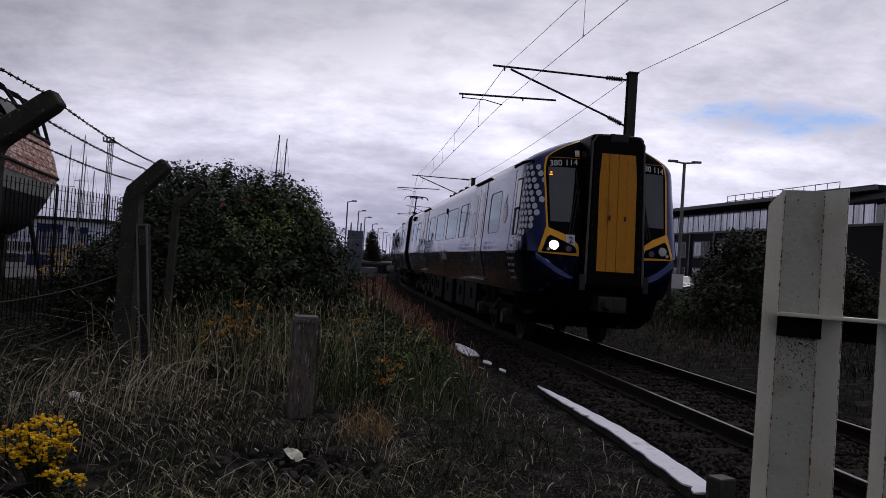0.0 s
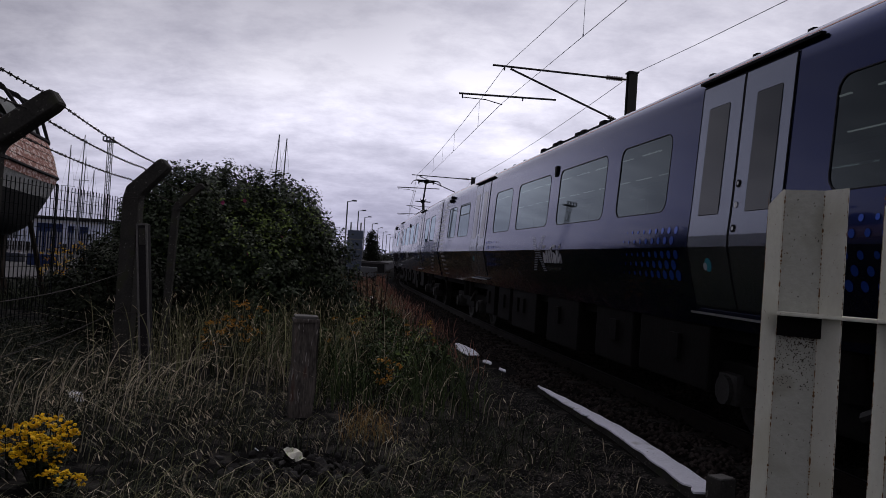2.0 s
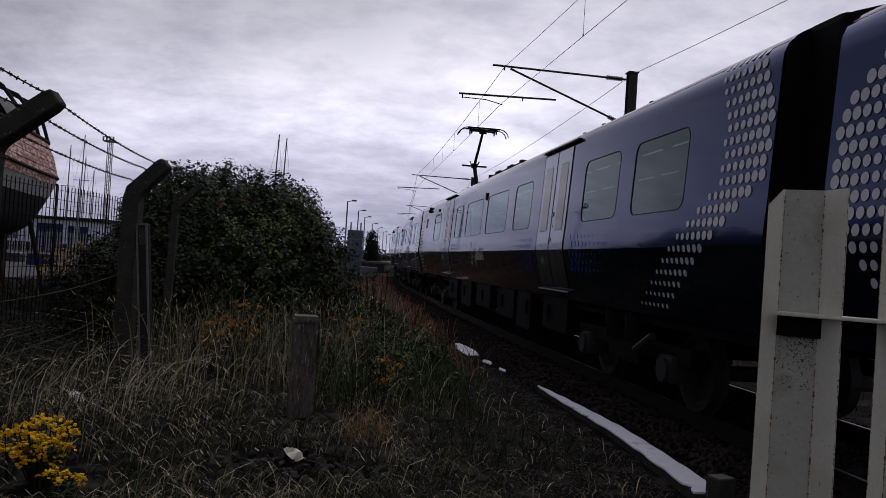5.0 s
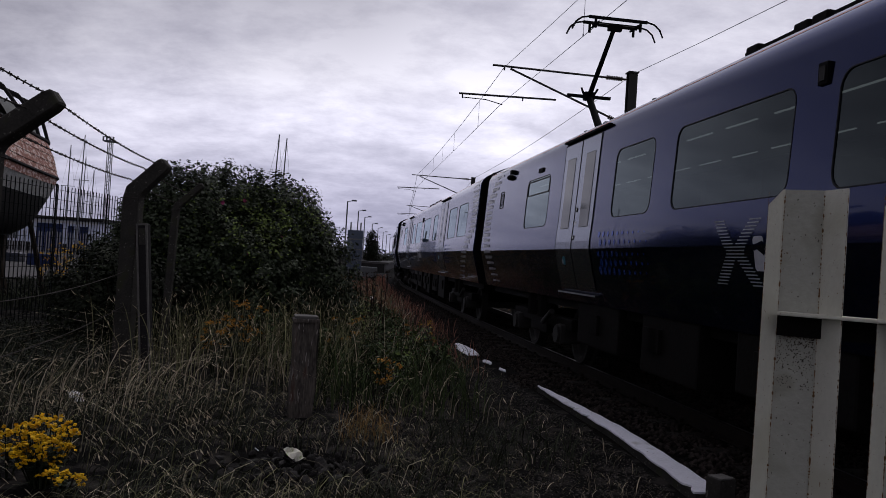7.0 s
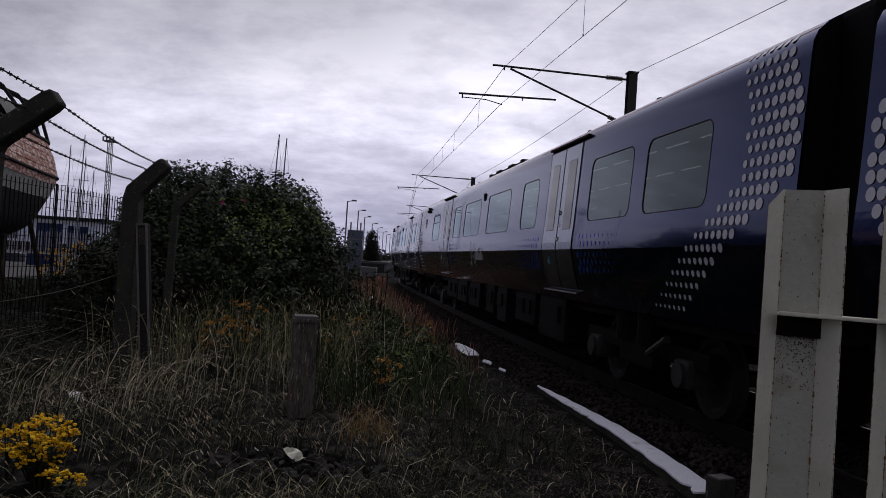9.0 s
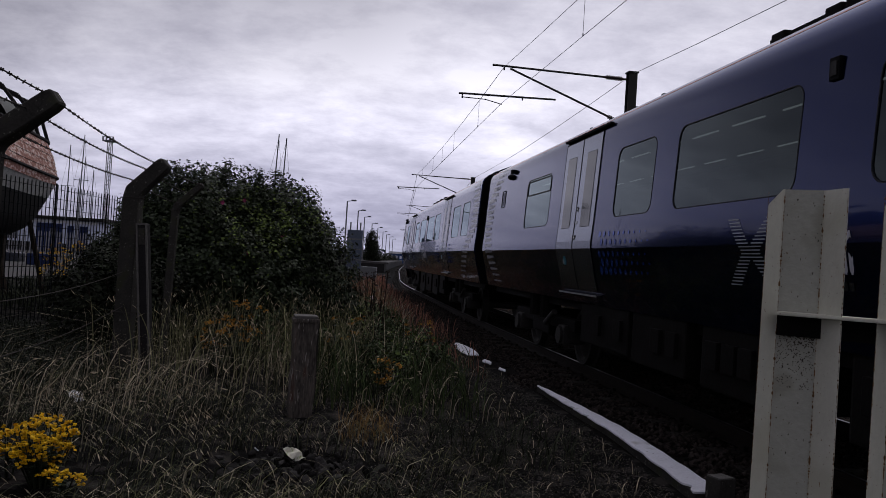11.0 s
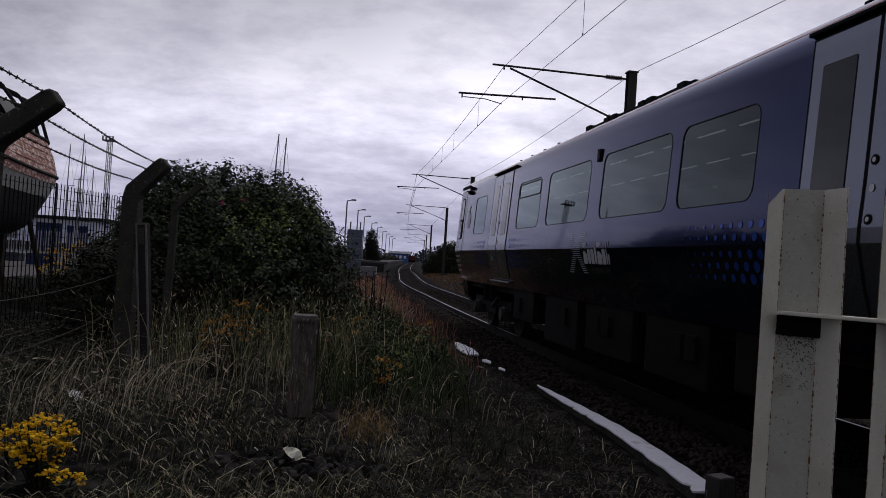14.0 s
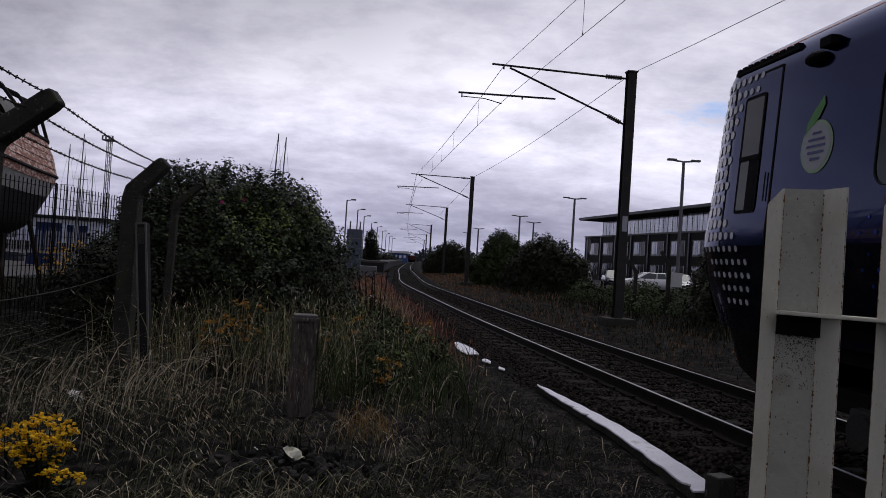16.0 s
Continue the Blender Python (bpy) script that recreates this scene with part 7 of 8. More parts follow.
def rubble():
    kinds = [rock(0.06, i) for i in range(7)]
    rr = random.Random(5)
    for k in range(150):
        x, y = -1.08 + rr.gauss(0, 0.33), 6.2 + rr.gauss(0, 0.25)
        ob = link("rubble_stone", kinds[k % 7], None, m=Matrix.Translation((x, y, gz(x, y) + rr.uniform(0.0, 0.05))) @ Euler((rr.uniform(0, 3), rr.uniform(0, 3), rr.uniform(0, 6))).to_matrix().to_4x4() @ Matrix.Diagonal((rr.uniform(0.4, 1.2), rr.uniform(0.4, 1.0), rr.uniform(0.35, 0.9), 1)))
        tagged(ob, "dark angular lump of rubble in the grass", "stone", "heap of rubble")


rubble()


def litter(x, y, w, label, seed, lift=0.05):
    bm = bmesh.new()
    bmesh.ops.create_grid(bm, x_segments=5, y_segments=4, size=w / 2)
    rr = random.Random(seed)
    for v in bm.verts:
        v.co.z += rr.uniform(0, 0.25) * w
        v.co.y *= 0.7
    r = bmesh.ops.solidify(bm, geom=list(bm.faces), thickness=0.003)
    ob = part("litter", bm, M["paper" if seed == 2 else "white"], None, "", Matrix.Translation((x, y, gz(x, y) + lift)) @ Euler((0.7, 0.1, rr.uniform(0, 3))).to_matrix().to_4x4())
    tagged(ob, label, "litter")


litter(-1.09, 6.35, 0.17, "crumpled pale paper litter on the rubble", 2, 0.10)
litter(-3.60, 8.0, 0.19, "crumpled white paper litter in the grass", 4, 0.06)
litter(-3.10, 6.5, 0.06, "small scrap of white litter in the grass", 5, 0.14)
litter(-1.42, 6.5, 0.05, "small scrap of white litter in the grass", 6, 0.08)
# ---- the boat yard left of the fence ----
def boat():
    """A wooden fishing boat on the hard: planked red-brown topsides, black bottom, canvas cover on deck."""
    bt = thing("wooden_boat", "old red-brown planked wooden boat with black bottom, ashore", "boat", Matrix.Translation((-13.45, 25.0, 0.0)) @ Matrix.Rotation(radians(103.5), 4, "Z"))
    L, n = 9.5, 30
    # half breadth by height
    ZB = [1.38, 1.45, 1.62, 1.9, 2.5, 2.85, 3.15, 3.7, 4.15]
    BB = [0.06, 0.45, 0.84, 1.10, 1.42, 1.58, 1.64, 1.48, 1.26]

    def half(u, z):
        full = math.sin(min(1.0, u * 3.6) * math.pi / 2) ** 0.62 * (1 - 0.5 * max(0.0, u - 0.75) ** 2)
        return float(np.interp(z, ZB, BB)) * full

    def row(z0, z1, steps, lap=0.0):
        V, F = [], []
        w = n + 1
        for j in range(steps + 1):
            z = z0 + (z1 - z0) * j / steps
            for sgn in (-1, 1):
                for i in range(w):
                    u = (i / n) ** 1.5
                    x = -u * L - 0.35 * (4.15 - z) * (1 - u) * 0.5
                    V.append((x, sgn * (half(u, z) + lap * (1 - j / steps)), z + 0.22 * (u - 0.25) ** 2))
        for j in range(steps):
            for s in range(2):
                for i in range(n):
                    a = (j * 2 + s) * w + i
                    F.append((a, a + 1, a + 1 + 2 * w, a + 2 * w))
        return V, F

    V, F = row(1.38, 2.50, 9)
    raw("bottom", V, F, M["hulldark"], bt, "black tarred bottom", smooth=True)
    V, F = row(2.50, 2.90, 3)
    raw("boot_top", V, F, M["hullpale"], bt, "weathered white boot-top band", smooth=True)
    for p in range(6):
        a = 2.90 + p * 0.208
        V, F = row(a, a + 0.200, 2, 0.02)
        raw("plank", V, F, M["hull"], bt)
    V, F = row(2.86, 4.12, 4)
    raw("inner_hull", [(x, y * 0.985, z) for x, y, z in V], F, M["hulldark"], bt)
    for z, r in ((3.115, 0.04), (4.17, 0.05)):
        bm = bmesh.new()
        for sgn in (-1, 1):
            last = None
            for i in range(n + 1):
                u = (i / n) ** 1.5
                q = (-u * L - 0.35 * (4.15 - z) * (1 - u) * 0.5, sgn * (half(u, min(z, 4.15)) + 0.02), z + 0.22 * (u - 0.25) ** 2)
                if last:
                    rod(bm, last, q, r, seg=6)
                last = q
        part("rubbing_strake" if z < 4 else "gunwale", bm, M["hulldark"], bt)
    # boarded cabin side leaning in, with a canvas top and black hoops
    V, F = [], []
    for i in range(8):
        x = -1.3 - i * 0.55
        for y, z in ((-1.12, 4.18), (-0.86, 4.62), (-0.55, 5.02), (0.0, 5.15 + 0.04 * math.sin(i * 2)), (0.55, 5.02), (1.12, 4.18)):
            k = 0.45 if i == 0 else 0.85 if i == 1 else 1.0
            V.append((x, y * k, 4.18 + (z - 4.18) * k))
    for i in range(7):
        for j in range(5):
            F.append((i * 6 + j, i * 6 + j + 1, (i + 1) * 6 + j + 1, (i + 1) * 6 + j))
    F.append(tuple(range(6)))
    raw("canvas_cover", V, F, M["canvas"], bt, "weathered grey canvas cover")
    for x in (-1.9, -2.9, -4.4):
        bm = bmesh.new()
        pts = [(x, -1.2, 4.15), (x - 0.08, -1.02, 4.75), (x - 0.2, -0.62, 5.3), (x - 0.25, -0.1, 5.5)]
        for a, b in zip(pts, pts[1:]):
            rod(bm, a, b, 0.05, seg=6)
        part("hoop", bm, M["hulldark"], bt)
    for x in (-2.5, -6.0):
        for s in (-1, 1):
            bm = bmesh.new()
            rod(bm, (x, s * 1.5, -0.3), (x, s * 0.95, 2.0), 0.07, seg=6)
            part("prop", bm, M["twig"], bt, "timber prop")
        bm = bmesh.new()
        box(bm, x - 0.15, x + 0.15, -0.4, 0.4, -0.3, 1.42)
        part("keel_block", bm, M["twig"], bt, "timber keel block")


boat()


def mesh_fence(pts, z0, h):
    """Dark welded mesh fence: close upright wires, a few level ones with ridges, and posts."""
    fen = thing("mesh_fence", "dark welded-mesh security fence around the boat yard", "fence")
    V, F = [], []
    r = 0.004

    def bar(p, q, rr):
        p, q = Vector(p), Vector(q)
        d = (q - p).normalized()
        s = d.cross(Vector((0.3, 0.9, 0.2))).normalized() * rr
        t = d.cross(s).normalized() * rr
        b = len(V)
        for c in (p, q):
            V.extend([c + s, c + t, c - s, c - t])
        for k in range(4):
            F.append((b + k, b + (k + 1) % 4, b + 4 + (k + 1) % 4, b + 4 + k))

    for (xa, ya), (xb, yb) in zip(pts, pts[1:]):
        L = math.hypot(xb - xa, yb - ya)
        n = int(L / 0.15)
        for k in range(n):
            u = k / n
            x, y = xa + (xb - xa) * u, ya + (yb - ya) * u
            bar((x, y, z0), (x, y, z0 + h), 0.0125)
        for z in np.arange(0.1, h + 0.01, 0.2):
            bar((xa, ya, z0 + z), (xb, yb, z0 + z), 0.0065)
        for k in range(int(L / 2.5) + 1):
            u = k * 2.5 / L
            x, y = xa + (xb - xa) * u, ya + (yb - ya) * u
            bm = bmesh.new()
            box(bm, x - 0.015, x + 0.015, y - 0.015, y + 0.015, z0, z0 + h + 0.02)
            part("post", bm, M["mesh"], fen)
    tagged(raw("wire_grid", V, F, M["mesh"], fen), kind="stuff")
    return fen


mesh_fence([(-8.1, 9.0), (-8.1, 20.2), (-7.4, 27.0)], -0.3, 2.8)


def yard():
    # long low shed
    sh = thing("shed", "long low white boatyard shed with blue doors and flat dark roof", "building")
    bm = bmesh.new()
    box(bm, -62, -37.5, 86, 98, -0.3, 3.3)
    part("wall", bm, M["shedwall"], sh, "white painted wall")
    bm = bmesh.new()
    box(bm, -62.5, -36.8, 85.5, 98.5, 3.3, 3.65)
    part("roof", bm, M["clad"], sh, "flat dark roof")
    # dark double door, smaller windows and blue door frames along the front
    for x, w, z0, z1, kind in ((-43.9, 2.5, -0.1, 2.75, "door"), (-47.2, 1.1, 1.0, 2.3, "window"), (-49.9, 0.9, 1.0, 2.3, "window"), (-40.6, 0.5, -0.1, 2.6, "door"), (-39.3, 0.7, -0.1, 2.6, "door"), (-52.5, 1.1, 1.0, 2.3, "window"), (-56.0, 2.4, -0.1, 2.7, "door")):
        bm = bmesh.new()
        box(bm, x, x + w, 85.93, 86.02, z0, z1)
        leaf = part(kind, bm, M["wallblue"] if kind == "door" else M["pane"], sh, "dark blue door" if kind == "door" else "")
        bm = bmesh.new()
        for a in (x - 0.10, x + w):
            box(bm, a, a + 0.10, 85.9, 85.99, z0, z1 + 0.1)
        box(bm, x, x + w, 85.9, 85.99, z1, z1 + 0.1)
        part("frame", bm, M["wallblue"], leaf)
        if w > 2:
            bm = bmesh.new()
            box(bm, x + w / 2 + 0.1, x + w / 2 + 0.8, 85.90, 85.93, 1.6, 2.3)
            part("door_window", bm, M["pane"], leaf)
    bm = bmesh.new()
    box(bm, -62, -37.5, 85.88, 86.0, 2.95, 3.2)
    part("fascia", bm, M["white"], sh, "white fascia board")
    bm = bmesh.new()
    box(bm, -62, -37.5, 85.94, 86.0, -0.3, 0.75)
    part("plinth", bm, M["clad"], sh, "dark painted lower wall")
    # pale palisade in front of it
    pf = thing("picket_fence", "pale grey upright palisade before the shed", "fence")
    V, F = [], []
    for k in range(190):
        x = -48 + k * 0.2
        y = 62 + 0.1 * k * 0.2
        b = len(V)
        for xx, yy, zz in ((x, y, -0.3), (x + 0.07, y, -0.3), (x + 0.07, y, 1.75), (x + 0.035, y, 1.85), (x, y, 1.75)):
            V.append((xx, yy, zz))
        for xx, yy, zz in ((x, y + 0.03, -0.3), (x + 0.07, y + 0.03, -0.3), (x + 0.07, y + 0.03, 1.75), (x + 0.035, y + 0.03, 1.85), (x, y + 0.03, 1.75)):
            V.append((xx, yy, zz))
        F += [tuple(range(b, b + 5)), tuple(range(b + 9, b + 4, -1))]
        for j in range(5):
            F.append((b + j, b + (j + 1) % 5, b + 5 + (j + 1) % 5, b + 5 + j))
    tagged(raw("picket", V, F, M["whitefence"], pf), kind="stuff")
    # yard surface
    ys = raw("yard", [(-60, 30, -0.22), (-11, 30, -0.22), (-16, 86, -0.22), (-62, 86, -0.22)], [(0, 1, 2, 3)], M["platform"])
    tagged(ys, "pale worn concrete surface of the boat yard", "yard", kind="structure")
    # a few low things on the hard
    rr = random.Random(3)
    for k in range(7):
        x, y = -24 + k * 1.9 - 6, 46 + rr.uniform(-4, 6)
        bm = bmesh.new()
        box(bm, -0.7, 0.7, -0.4, 0.4, 0, rr.uniform(0.5, 1.1), 0.05)
        ob = part("crate", bm, (M["redtrain"], M["wallblue"], M["cardark"])[k % 3], None, "", Matrix.Translation((x, y, -0.22)))
        tagged(ob, "small painted crate on the boat yard hard", "crate", "crates in the yard")

    def ship_mast(x, y, h, lean, label):
        m = thing("ship_mast", label, "mast", Matrix.Translation((x, y, -0.3)), "sailing boat masts")
        bm = bmesh.new()
        rod(bm, (0, 0, 0), (lean, 0, h), 0.09, 0.05, 6)
        rod(bm, (lean * 0.62 - 0.8, 0, h * 0.62), (lean * 0.62 + 0.8, 0, h * 0.62), 0.03, seg=4)
        part("mast", bm, M["lampgrey"], m)
        bm = bmesh.new()
        for s in (-1, 1):
            rod(bm, (lean, 0, h * 0.98), (s * 1.6, 0, 2.0), 0.012, seg=4)
        part("stay", bm, M["wire"], m)

    for px, top, y, ln in ((112, 255, 90, 0.1), (134, 237, 85, 0.2), (140, 276, 95, 0.1), (133, 315, 100, 0.0), (156, 300, 92, 0.1), (474, 236, 70, 0.35), (489, 243, 72, 0.3)):
        x = (px - 784) / 1406.4 * y
        h = 1.41 + 0.3 + (441 + 21 + (px - 784) * 0.063 - top) / 1406.4 * y
        ship_mast(x, y, h, ln, "tall thin mast of a laid-up sailing boat")
    # lattice lighting tower
    y = 130.0
    x = (183 - 784) / 1406.4 * y
    tw = thing("lighting_tower", "tall steel lattice lighting tower with a railed top", "tower", Matrix.Translation((x, y, -0.3)))
    h = 1.7 + (441 + 21 - 601 * 0.063 - 250) / 1406.4 * y
    bm = bmesh.new()
    w = 0.30
    for sx in (-1, 1):
        for sy in (-1, 1):
            rod(bm, (sx * w, sy * w, 0), (sx * w, sy * w, h), 0.07, seg=4)
    for k in range(12):
        z0, z1 = k * h / 12, (k + 1) * h / 12
        s = 1 if k % 2 else -1
        rod(bm, (-w * s, -w, z0), (w * s, -w, z1), 0.04, seg=4)
        rod(bm, (-w * s, w, z0), (w * s, w, z1), 0.04, seg=4)
    part("lattice", bm, M["lampgrey"], tw)
    bm = bmesh.new()
    box(bm, -0.95, 0.95, -0.9, 0.9, h, h + 0.2)
    for k in range(4):
        box(bm, -0.95 + k * 0.55, -0.7 + k * 0.55, -0.95, -0.85, h + 0.2, h + 0.75)
    rod(bm, (-0.95, -0.9, h + 0.75), (0.95, -0.9, h + 0.75), 0.05, seg=4)
    box(bm, -0.5, 0.5, -0.5, 0.5, h * 0.42, h * 0.42 + 0.12)
    part("platform_head", bm, M["lampgrey"], tw)


yard()


# ---- the station beyond the bend ----
def column_lamp(x, y, z0, h, arm, label, double=False, r=0.06):
    lp = thing("lamp_post", label, "lamp post", Matrix.Translation((x, y, z0)), "lamp posts")
    bm = bmesh.new()
    rod(bm, (0, 0, 0), (0, 0, h), r * 1.3, r, 8)
    part("column", bm, M["lampgrey"], lp)
    for s in ((-1, 1) if double else (1,)):
        bm = bmesh.new()
        rod(bm, (0, 0, h), (s * arm * 0.6, 0, h + 0.06), r * 0.6, seg=6)
        a, b = sorted((s * arm * 0.45, s * arm))
        box(bm, a, b, -0.14, 0.14, h + 0.03, h + 0.15, 0.03)
        part("lamp_head", bm, M["lampgrey"], lp, "flat grey lamp head")
    return lp


def at_px(px, y):
    return (px - 784) / 1406.4 * y


def station():
    ss = list(np.arange(88, 230, 3.0))
    # the wall below the slab takes a dark colour in place of shade
    for name, prof, material, label, cat in (("platform", [(2.15, 0.70), (1.95, 0.72), (1.95, 0.90), (9.5, 0.93), (9.5, 0.70)], M["platform"], "long grey concrete station platform beside the line", "platform"),
                                             ("platform_wall", [(2.40, -0.3), (2.40, 0.70), (9.2, 0.70), (9.2, -0.3)], M["clad"], "wall under the station platform, coloured dark for shade", "platform wall")):
        V, F = [], []
        n = len(prof)
        for i, s in enumerate(ss):
            for o, z in prof:
                V.append(on_track(s, o, z))
            if i:
                for k in range(n):
                    F.append(((i - 1) * n + k, (i - 1) * n + (k + 1) % n, i * n + (k + 1) % n, i * n + k))
        F.append(tuple(range(n)))
        tagged(raw(name, V, F, material), label, cat, kind="structure")
    for px, y in ((618, 66), (637, 79), (648, 91), (661, 108), (671, 122), (680, 140), (686, 155), (692, 172), (697, 190)):
        column_lamp(at_px(px, y) - 0.4, y, 0.9 if y > 90 else -0.3, 5.0 if y > 90 else 6.2, 0.75, "slim grey platform lamp post", r=0.055)
    # framed sign seen from behind
    sg = thing("station_sign", "grey back of a large framed sign on posts", "sign", Matrix.Translation((at_px(630, 46) - 0.1, 46, -0.25)) @ Matrix.Rotation(radians(-4), 4, "Z"))
    bm = bmesh.new()
    box(bm, -0.45, 0.45, -0.02, 0.02, 0.9, 3.15, 0.01)
    part("panel", bm, M["signback"], sg)
    for z in (1.4, 2.0, 2.6):
        bm = bmesh.new()
        box(bm, -0.45, 0.45, -0.05, -0.021, z, z + 0.06)
        part("stiffener", bm, M["lampgrey"], sg)
    for x in (-0.3, 0.28):
        bm = bmesh.new()
        rod(bm, (x, 0.06, 0), (x, 0.06, 3.6), 0.045, seg=6)
        part("post", bm, M["lampgrey"], sg)
    # relay cabinet, fence and far buildings
    bm = bmesh.new()
    box(bm, -0.7, 0.7, -0.35, 0.35, 0, 1.0, 0.03)
    cb = part("relay_cabinet", bm, M["lampgrey"], None, "", Matrix.Translation((at_px(650, 52), 52, -0.25)))
    tagged(cb, "pale grey trackside relay cabinet", "cabinet")
    fb = thing("station_building", "distant blue and white low station building", "building", Matrix.Translation((at_px(708, 300), 300, -0.28)))
    bm = bmesh.new()
    box(bm, -3.4, 3.4, -4, 4, 0, 3.4)
    part("wall", bm, M["bluetrain"], fb)
    bm = bmesh.new()
    box(bm, -3.9, 3.9, -4.6, 4.6, 3.4, 4.2)
    part("roof", bm, M["white"], fb, "pale fascia roof")
    for k in range(4):
        bm = bmesh.new()
        box(bm, -3.0 + k * 1.6, -2.1 + k * 1.6, -4.06, -4.0, 1.6, 2.7)
        part("window", bm, M["paneb"], fb)
    wg = thing("far_wagon", "distant red-brown rail vehicle standing at the line's end", "rail vehicle", Matrix.Translation(on_track(300, 0, -0.05)) @ Matrix.Rotation(heading(300) - math.pi / 2, 4, "Z"))
    bm = bmesh.new()
    box(bm, -1.35, 1.35, 0, 12, 0.9, 2.6, 0.15)
    part("body", bm, M["redtrain"], wg)
    bm = bmesh.new()
    box(bm, -1.2, 1.2, 0.3, 11.5, 0.15, 0.9)
    part("underframe", bm, M["under"], wg)
    bush("distant rounded tree beside the platform", [(at_px(657, 96), 96, 3.0), (at_px(660, 97), 97, 1.8)], [(0.62, 0.8, 1.6), (0.72, 0.9, 1.6)], 6000, 0.11, M["leaf3"], "tree", twigs=8, name="tree")
    bush("dark hedge and railings behind the station platform", [(at_px(a, y), y, 0.9) for a, y in ((640, 100), (655, 118), (668, 135), (678, 152), (688, 172), (696, 195))], [(1.6, 2.5, 1.2)] * 6, 12000, 0.13, M["leaf3"], "hedge", twigs=6, name="hedge")
    # low far woods along the horizon
    q = []
    rr = np.random.default_rng(11)
    for k in range(260):
        x = rr.uniform(-420, 620)
        y = rr.uniform(420, 700)
        r = rr.uniform(5, 12)
        n = 260
        d = rr.normal(size=(n, 3))
        d /= np.linalg.norm(d, axis=1)[:, None]
        p = np.array([x, y, 0]) + np.abs(d) * np.array([1, 1, 1]) * r * np.array([1.6, 0.6, 0.8]) * np.sign(np.stack([d[:, 0], d[:, 1], np.ones(n)], 1))
        t, b = rr.normal(size=(n, 3)) * 0.42, rr.normal(size=(n, 3)) * 0.42
        q.append(np.stack([p - t, p + b, p + t, p - b], 1))
    w = tris("far_woods", np.concatenate(q).reshape(-1, 3), 4, M["far"])
    tagged(w, "low distant dark trees along the horizon", "trees", kind="stuff")


# ---- car park and office block right of the line ----
def parked_car(x, y, rz, paint, label):
    c = thing("parked_car", label, "car", Matrix.Translation((x, y, 0.02)) @ Matrix.Rotation(radians(rz), 4, "Z"), "cars in the car park")
    # stations from nose to tail: x, half width, sill, shoulder height
    rows = [(-2.10, 0.62, 0.42, 0.62), (-2.0, 0.78, 0.30, 0.78), (-1.6, 0.86, 0.24, 0.90), (-1.1, 0.88, 0.22, 0.97), (0.0, 0.89, 0.22, 0.99), (1.2, 0.88, 0.22, 1.02), (1.8, 0.84, 0.26, 1.02), (2.06, 0.74, 0.34, 0.98), (2.12, 0.62, 0.45, 0.86)]
    V, F = [], []
    for a, w, z0, z1 in rows:
        m = (z0 + z1) / 2
        V += [(a, -w * 0.9, z0), (a, -w, m), (a, -w * 0.93, z1), (a, -w * 0.6, z1 + 0.035), (a, w * 0.6, z1 + 0.035), (a, w * 0.93, z1), (a, w, m), (a, w * 0.9, z0)]
    n = len(rows)
    for i in range(n - 1):
        for k in range(8):
            F.append((i * 8 + k, i * 8 + (k + 1) % 8, (i + 1) * 8 + (k + 1) % 8, (i + 1) * 8 + k))
    F += [tuple(range(8)), tuple(range(8 * n - 1, 8 * n - 9, -1))]
    raw("body", V, F, paint, c, smooth=True)
    # the glazed cabin, dark all round, under a painted roof with pillars
    deck, top = [(-1.15, 0.76), (1.72, 0.74)], [(-0.42, 0.60), (1.22, 0.58)]
    V = [(a, s * w, 0.99) for a, w in deck for s in (-1, 1)] + [(a, s * w, 1.42) for a, w in top for s in (-1, 1)]
    raw("cabin_glass", V, [(0, 1, 5, 4), (2, 6, 7, 3), (0, 4, 6, 2), (1, 3, 7, 5), (4, 5, 7, 6)], M["cabglass"], c, "dark glass")
    V = []
    for z, g in ((1.42, 0.02), (1.47, -0.10)):
        for a, w in top:
            V += [(a + (g if a > 0 else -g), s * (w + g), z) for s in (-1, 1)]
    raw("roof", V, [(0, 1, 5, 4), (2, 6, 7, 3), (0, 4, 6, 2), (1, 3, 7, 5), (4, 5, 7, 6), (0, 2, 3, 1)], paint, c)
    for s in (-1, 1):
        bm = bmesh.new()
        for (a0, w0), (a1, w1) in ((deck[0], top[0]), ((0.25, 0.755), (0.30, 0.595)), ((1.05, 0.75), (0.95, 0.585)), (deck[1], top[1])):
            rod(bm, (a0, s * w0, 0.99), (a1, s * w1, 1.43), 0.045, seg=6)
        part("pillar", bm, paint, c)
        bm = bmesh.new()
        box(bm, -2.08, -1.9, s * 0.55 - 0.14, s * 0.55 + 0.14, 0.60, 0.74, 0.02)
        part("headlight", bm, M["chrome"], c, "clear headlight")
        bm = bmesh.new()
        box(bm, 1.98, 2.11, s * 0.62 - 0.10, s * 0.62 + 0.10, 0.72, 0.94, 0.02)
        part("tail_light", bm, M["redtrain"], c, "red tail light")
        for xx in (-1.35, 1.3):
            bm = bmesh.new()
            rod(bm, (xx, s * 0.72, 0.31), (xx, s * 0.89, 0.31), 0.31, seg=16)
            w = part("wheel", bm, M["black"], c)
            bm = bmesh.new()
            rod(bm, (xx, s * 0.885, 0.31), (xx, s * 0.90, 0.31), 0.19, seg=12)
            part("rim", bm, M["chrome"], w)


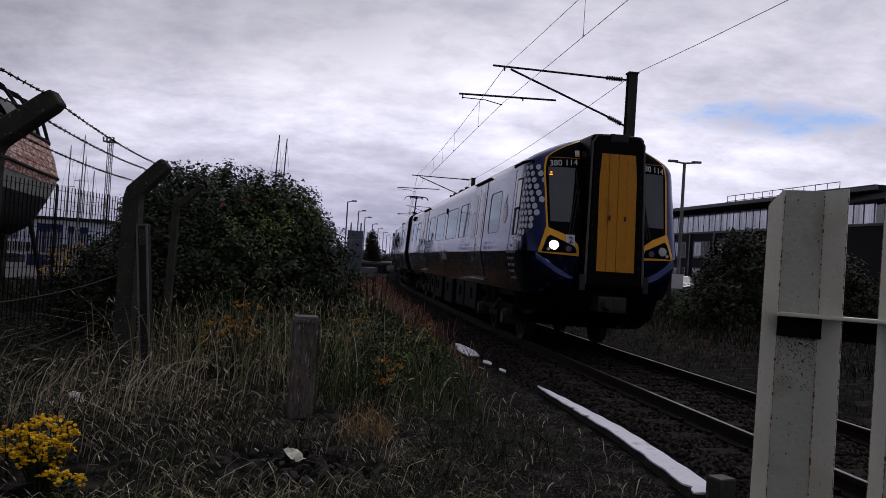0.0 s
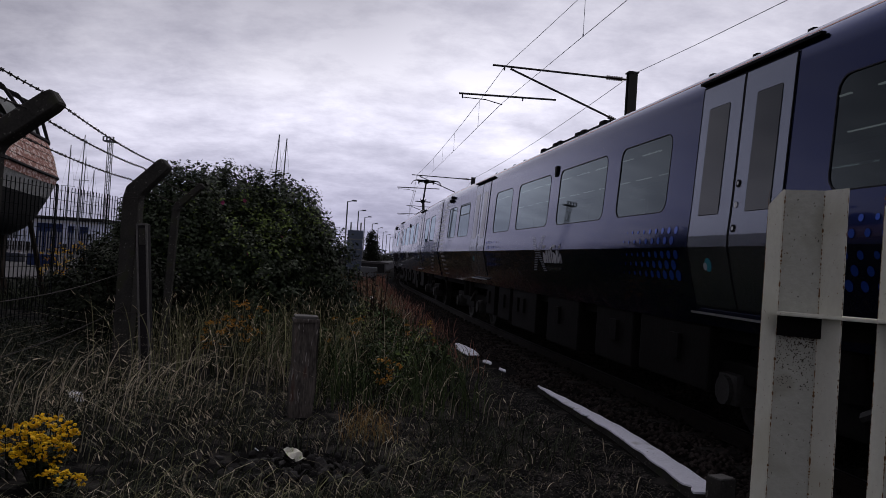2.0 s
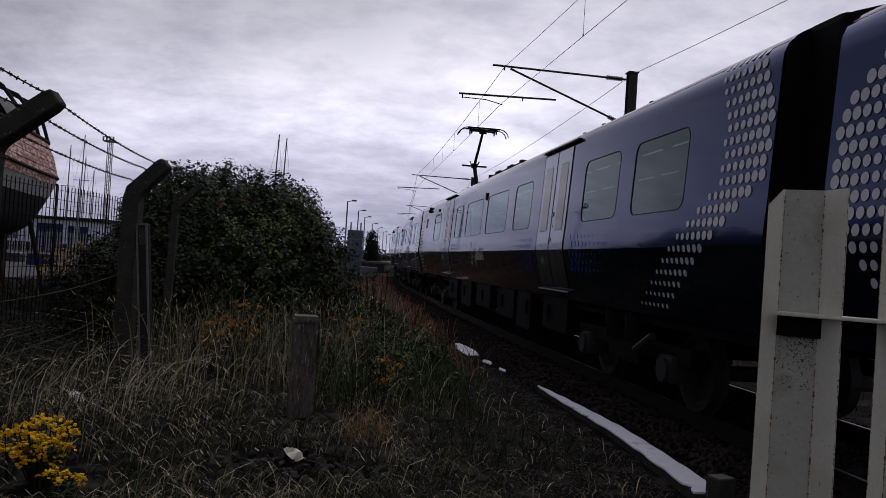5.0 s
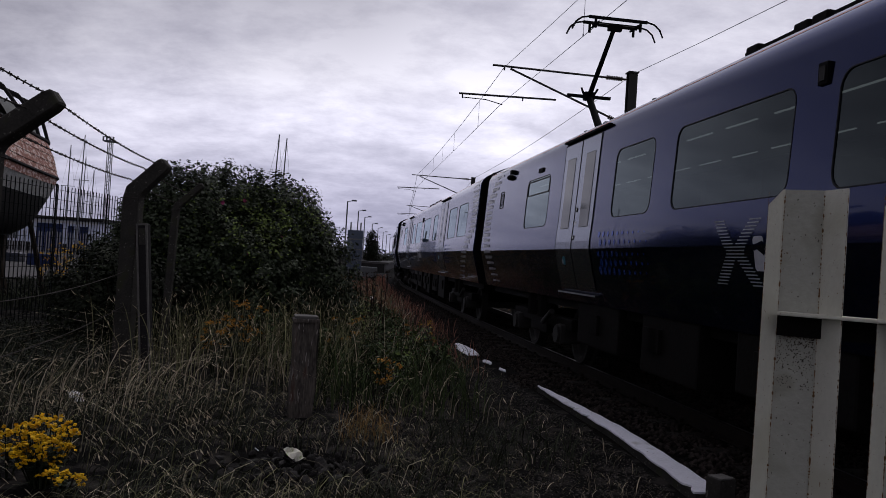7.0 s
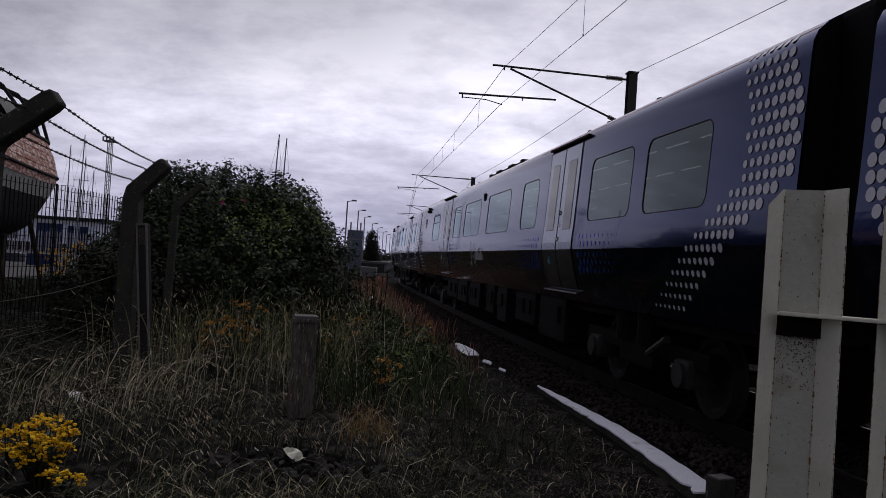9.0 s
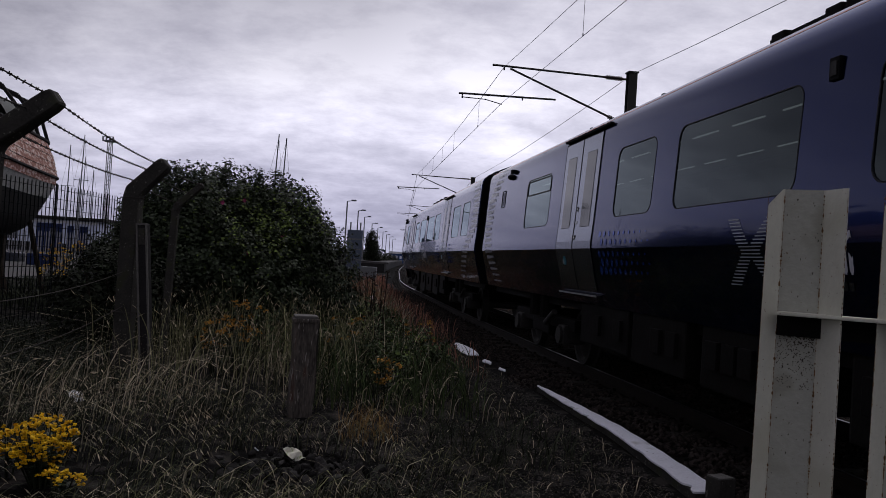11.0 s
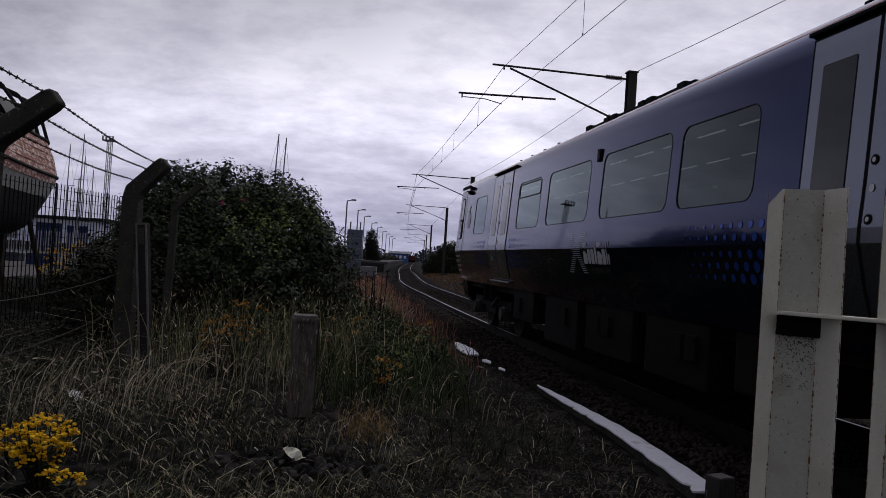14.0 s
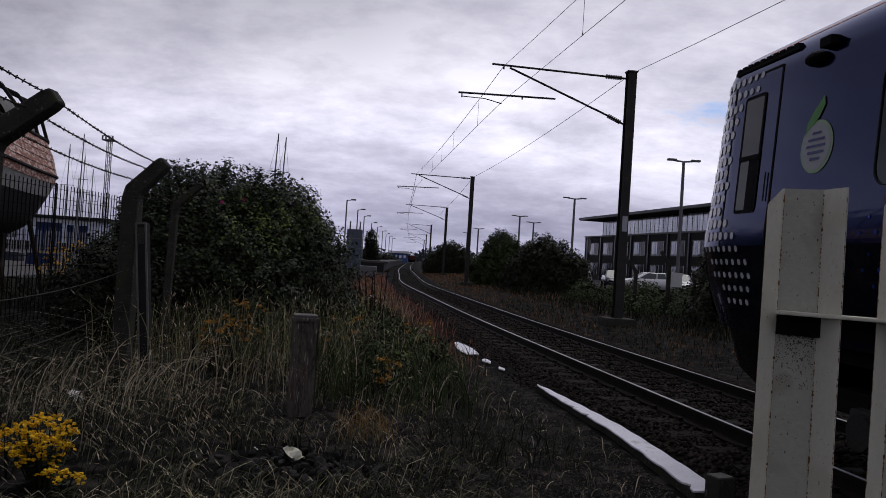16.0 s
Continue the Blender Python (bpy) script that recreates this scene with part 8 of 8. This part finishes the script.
def office():
    """Dark clad three-storey block with a glazed top floor under a wide flat roof."""
    A, B = Vector((21.6, 121, 0)), Vector((33.0, 60, 0))
    d = (B - A)
    L = d.length
    ang = math.atan2(d.y, d.x)
    ob = thing("office_building", "dark clad office building with glazed top floor and flat roof", "building", Matrix.Translation(A) @ Matrix.Rotation(ang, 4, "Z"))
    # local x along the facade, local y positive away from the line
    def b(name, mt, x0, x1, y0, y1, z0, z1, label="", parent=None):
        bm = bmesh.new()
        box(bm, x0, x1, y0, y1, z0, z1)
        return part(name, bm, mt, parent or ob, label)

    b("wall", M["clad"], 0, L, 0, 16, 0, 6.4, "dark grey brick and cladding")
    b("glazing_band", M["pane"], 4.5, L - 1, 0.9, 15, 6.4, 8.7, "recessed glazed top floor")
    b("sill_band", M["lampgrey"], -0.1, L + 0.1, -0.12, 0.02, 6.25, 6.45)
    b("roof", M["clad"], 1.5, L + 1.2, -1.6, 17, 8.7, 9.1, "wide flat overhanging roof")
    b("roof_edge", M["lampgrey"], 1.4, L + 1.3, -1.72, -1.6, 8.75, 9.05)
    k = 0
    x = 5.0
    while x < L - 1.5:
        b("top_pane", M["paneb"], x, x + 1.02, 0.84, 0.9, 6.55, 8.6)
        x += 1.2
    for i in range(int(L / 5.2)):
        x = 2.2 + i * 5.2
        for z0, z1 in ((3.6, 5.4), (0.9, 2.5)):
            w = b("window", M["pane"], x, x + 3.4, -0.03, 0.05, z0, z1)
            for j in range(4):
                b("window_bar", M["white"], x + j * 1.1, x + j * 1.1 + 0.07, -0.06, -0.031, z0, z1, "", w)
            # a paler piece of each window paints a bright reflection
            b("bright_pane", M["paneb"], x + 0.15, x + 1.6, -0.045, -0.033, z0 + 0.2, z1 - 0.1, "", w)
        b("pier", M["cardark"], x - 1.0, x - 0.7, -0.15, 0.0, 0, 6.2)
    # round sign on the end wall
    bm = bmesh.new()
    rod(bm, (1.6, -0.08, 5.0), (1.6, -0.0, 5.0), 1.1, seg=24)
    part("round_sign", bm, M["lampgrey"], ob, "round grey wall sign")
    # rooftop plant behind a rail
    b("roof_plant", M["lampgrey"], L - 17, L - 6, 4, 10, 9.1, 10.2, "grey rooftop plant")
    bm = bmesh.new()
    for i in range(12):
        rod(bm, (L - 24 + i * 1.6, 1.0, 9.1), (L - 24 + i * 1.6, 1.0, 10.2), 0.04, seg=4)
    for z in (9.65, 10.2):
        rod(bm, (L - 24, 1.0, z), (L - 6.4, 1.0, z), 0.035, seg=4)
    part("roof_rail", bm, M["lampgrey"], ob, "thin roof guard rail")
    # glazed wing nearer the camera
    wing = thing("glazed_wing", "glazed grey entrance wing of the office building", "building", Matrix.Translation((33.5, 56, 0)))
    bm = bmesh.new()
    box(bm, 0, 14, 0, 14, 0, 8.2)
    part("wall", bm, M["pane"], wing)
    bm = bmesh.new()
    box(bm, -1.2, 15, -1.2, 15, 8.2, 8.7)
    part("roof", bm, M["lampgrey"], wing)
    for i in range(9):
        bm = bmesh.new()
        box(bm, i * 1.7, i * 1.7 + 0.14, -0.1, -0.005, 0, 8.2)
        part("mullion", bm, M["white"], wing)
    for z in (2.9, 5.6):
        bm = bmesh.new()
        box(bm, 0, 14, -0.14, -0.02, z, z + 0.3)
        part("transom", bm, M["lampgrey"], wing)


def car_park():
    cp = raw("car_park", [(9.5, 50, 0.015), (60, 38, 0.015), (60, 130, 0.015), (9.0, 130, 0.015)], [(0, 1, 2, 3)], M["asphalt"])
    tagged(cp, "dark asphalt car park beyond the scrub", "car park", kind="structure")
    row = [(11.6, 66, 80, "carwhite", "white hatchback parked facing the railway"), (14.2, 65.5, 84, "cardark", "dark blue car parked facing the railway"), (15.9, 60.5, 5, "carwhite", "white car parked side-on beyond the scrub"),
           (18.6, 62, 80, "carsilver", "silver car parked in the car park"), (20.2, 57, 15, "carsilver", "silver car parked in the car park"), (22.8, 58, 80, "carwhite", "white car parked in the car park"), (10.4, 75, 85, "carwhite", "white car parked in the far row")]
    for x, y, r, p, lb in row:
        parked_car(x, y, r, M[p], lb)
    for px, y, h in ((1201, 46, 8.0), (1012, 75, 8.0), (917, 107, 8.0), (942, 119, 7.9), (845, 150, 7.8), (826, 175, 7.8)):
        column_lamp(at_px(px, y), y, 0.0, h, 0.95 if y < 60 else 1.1, "tall grey double-headed car park lamp", True, 0.07 + y * 0.0004)
    for px, y, h in ((1186, 27, 2.2), (1128, 30, 1.9), (1004, 52, 2.0), (1010, 52.5, 2.0), (1292, 24, 2.2)):
        x = at_px(px, y)
        cranked_post(x, y, -0.1, (x, y, h - 0.45), (x - 0.30, y, h), 0.13, "dark cranked concrete fence post at the car park edge")
    # notice plate on a post
    bm = bmesh.new()
    box(bm, -0.22, 0.22, -0.02, 0.02, 0, 0.5)
    nb = part("notice", bm, M["white"], None, "", Matrix.Translation((at_px(1199, 27.5), 27.5, 1.0)))
    tagged(nb, "small pale notice plate on the fence", "notice")


station()
office()
car_park()
motions()
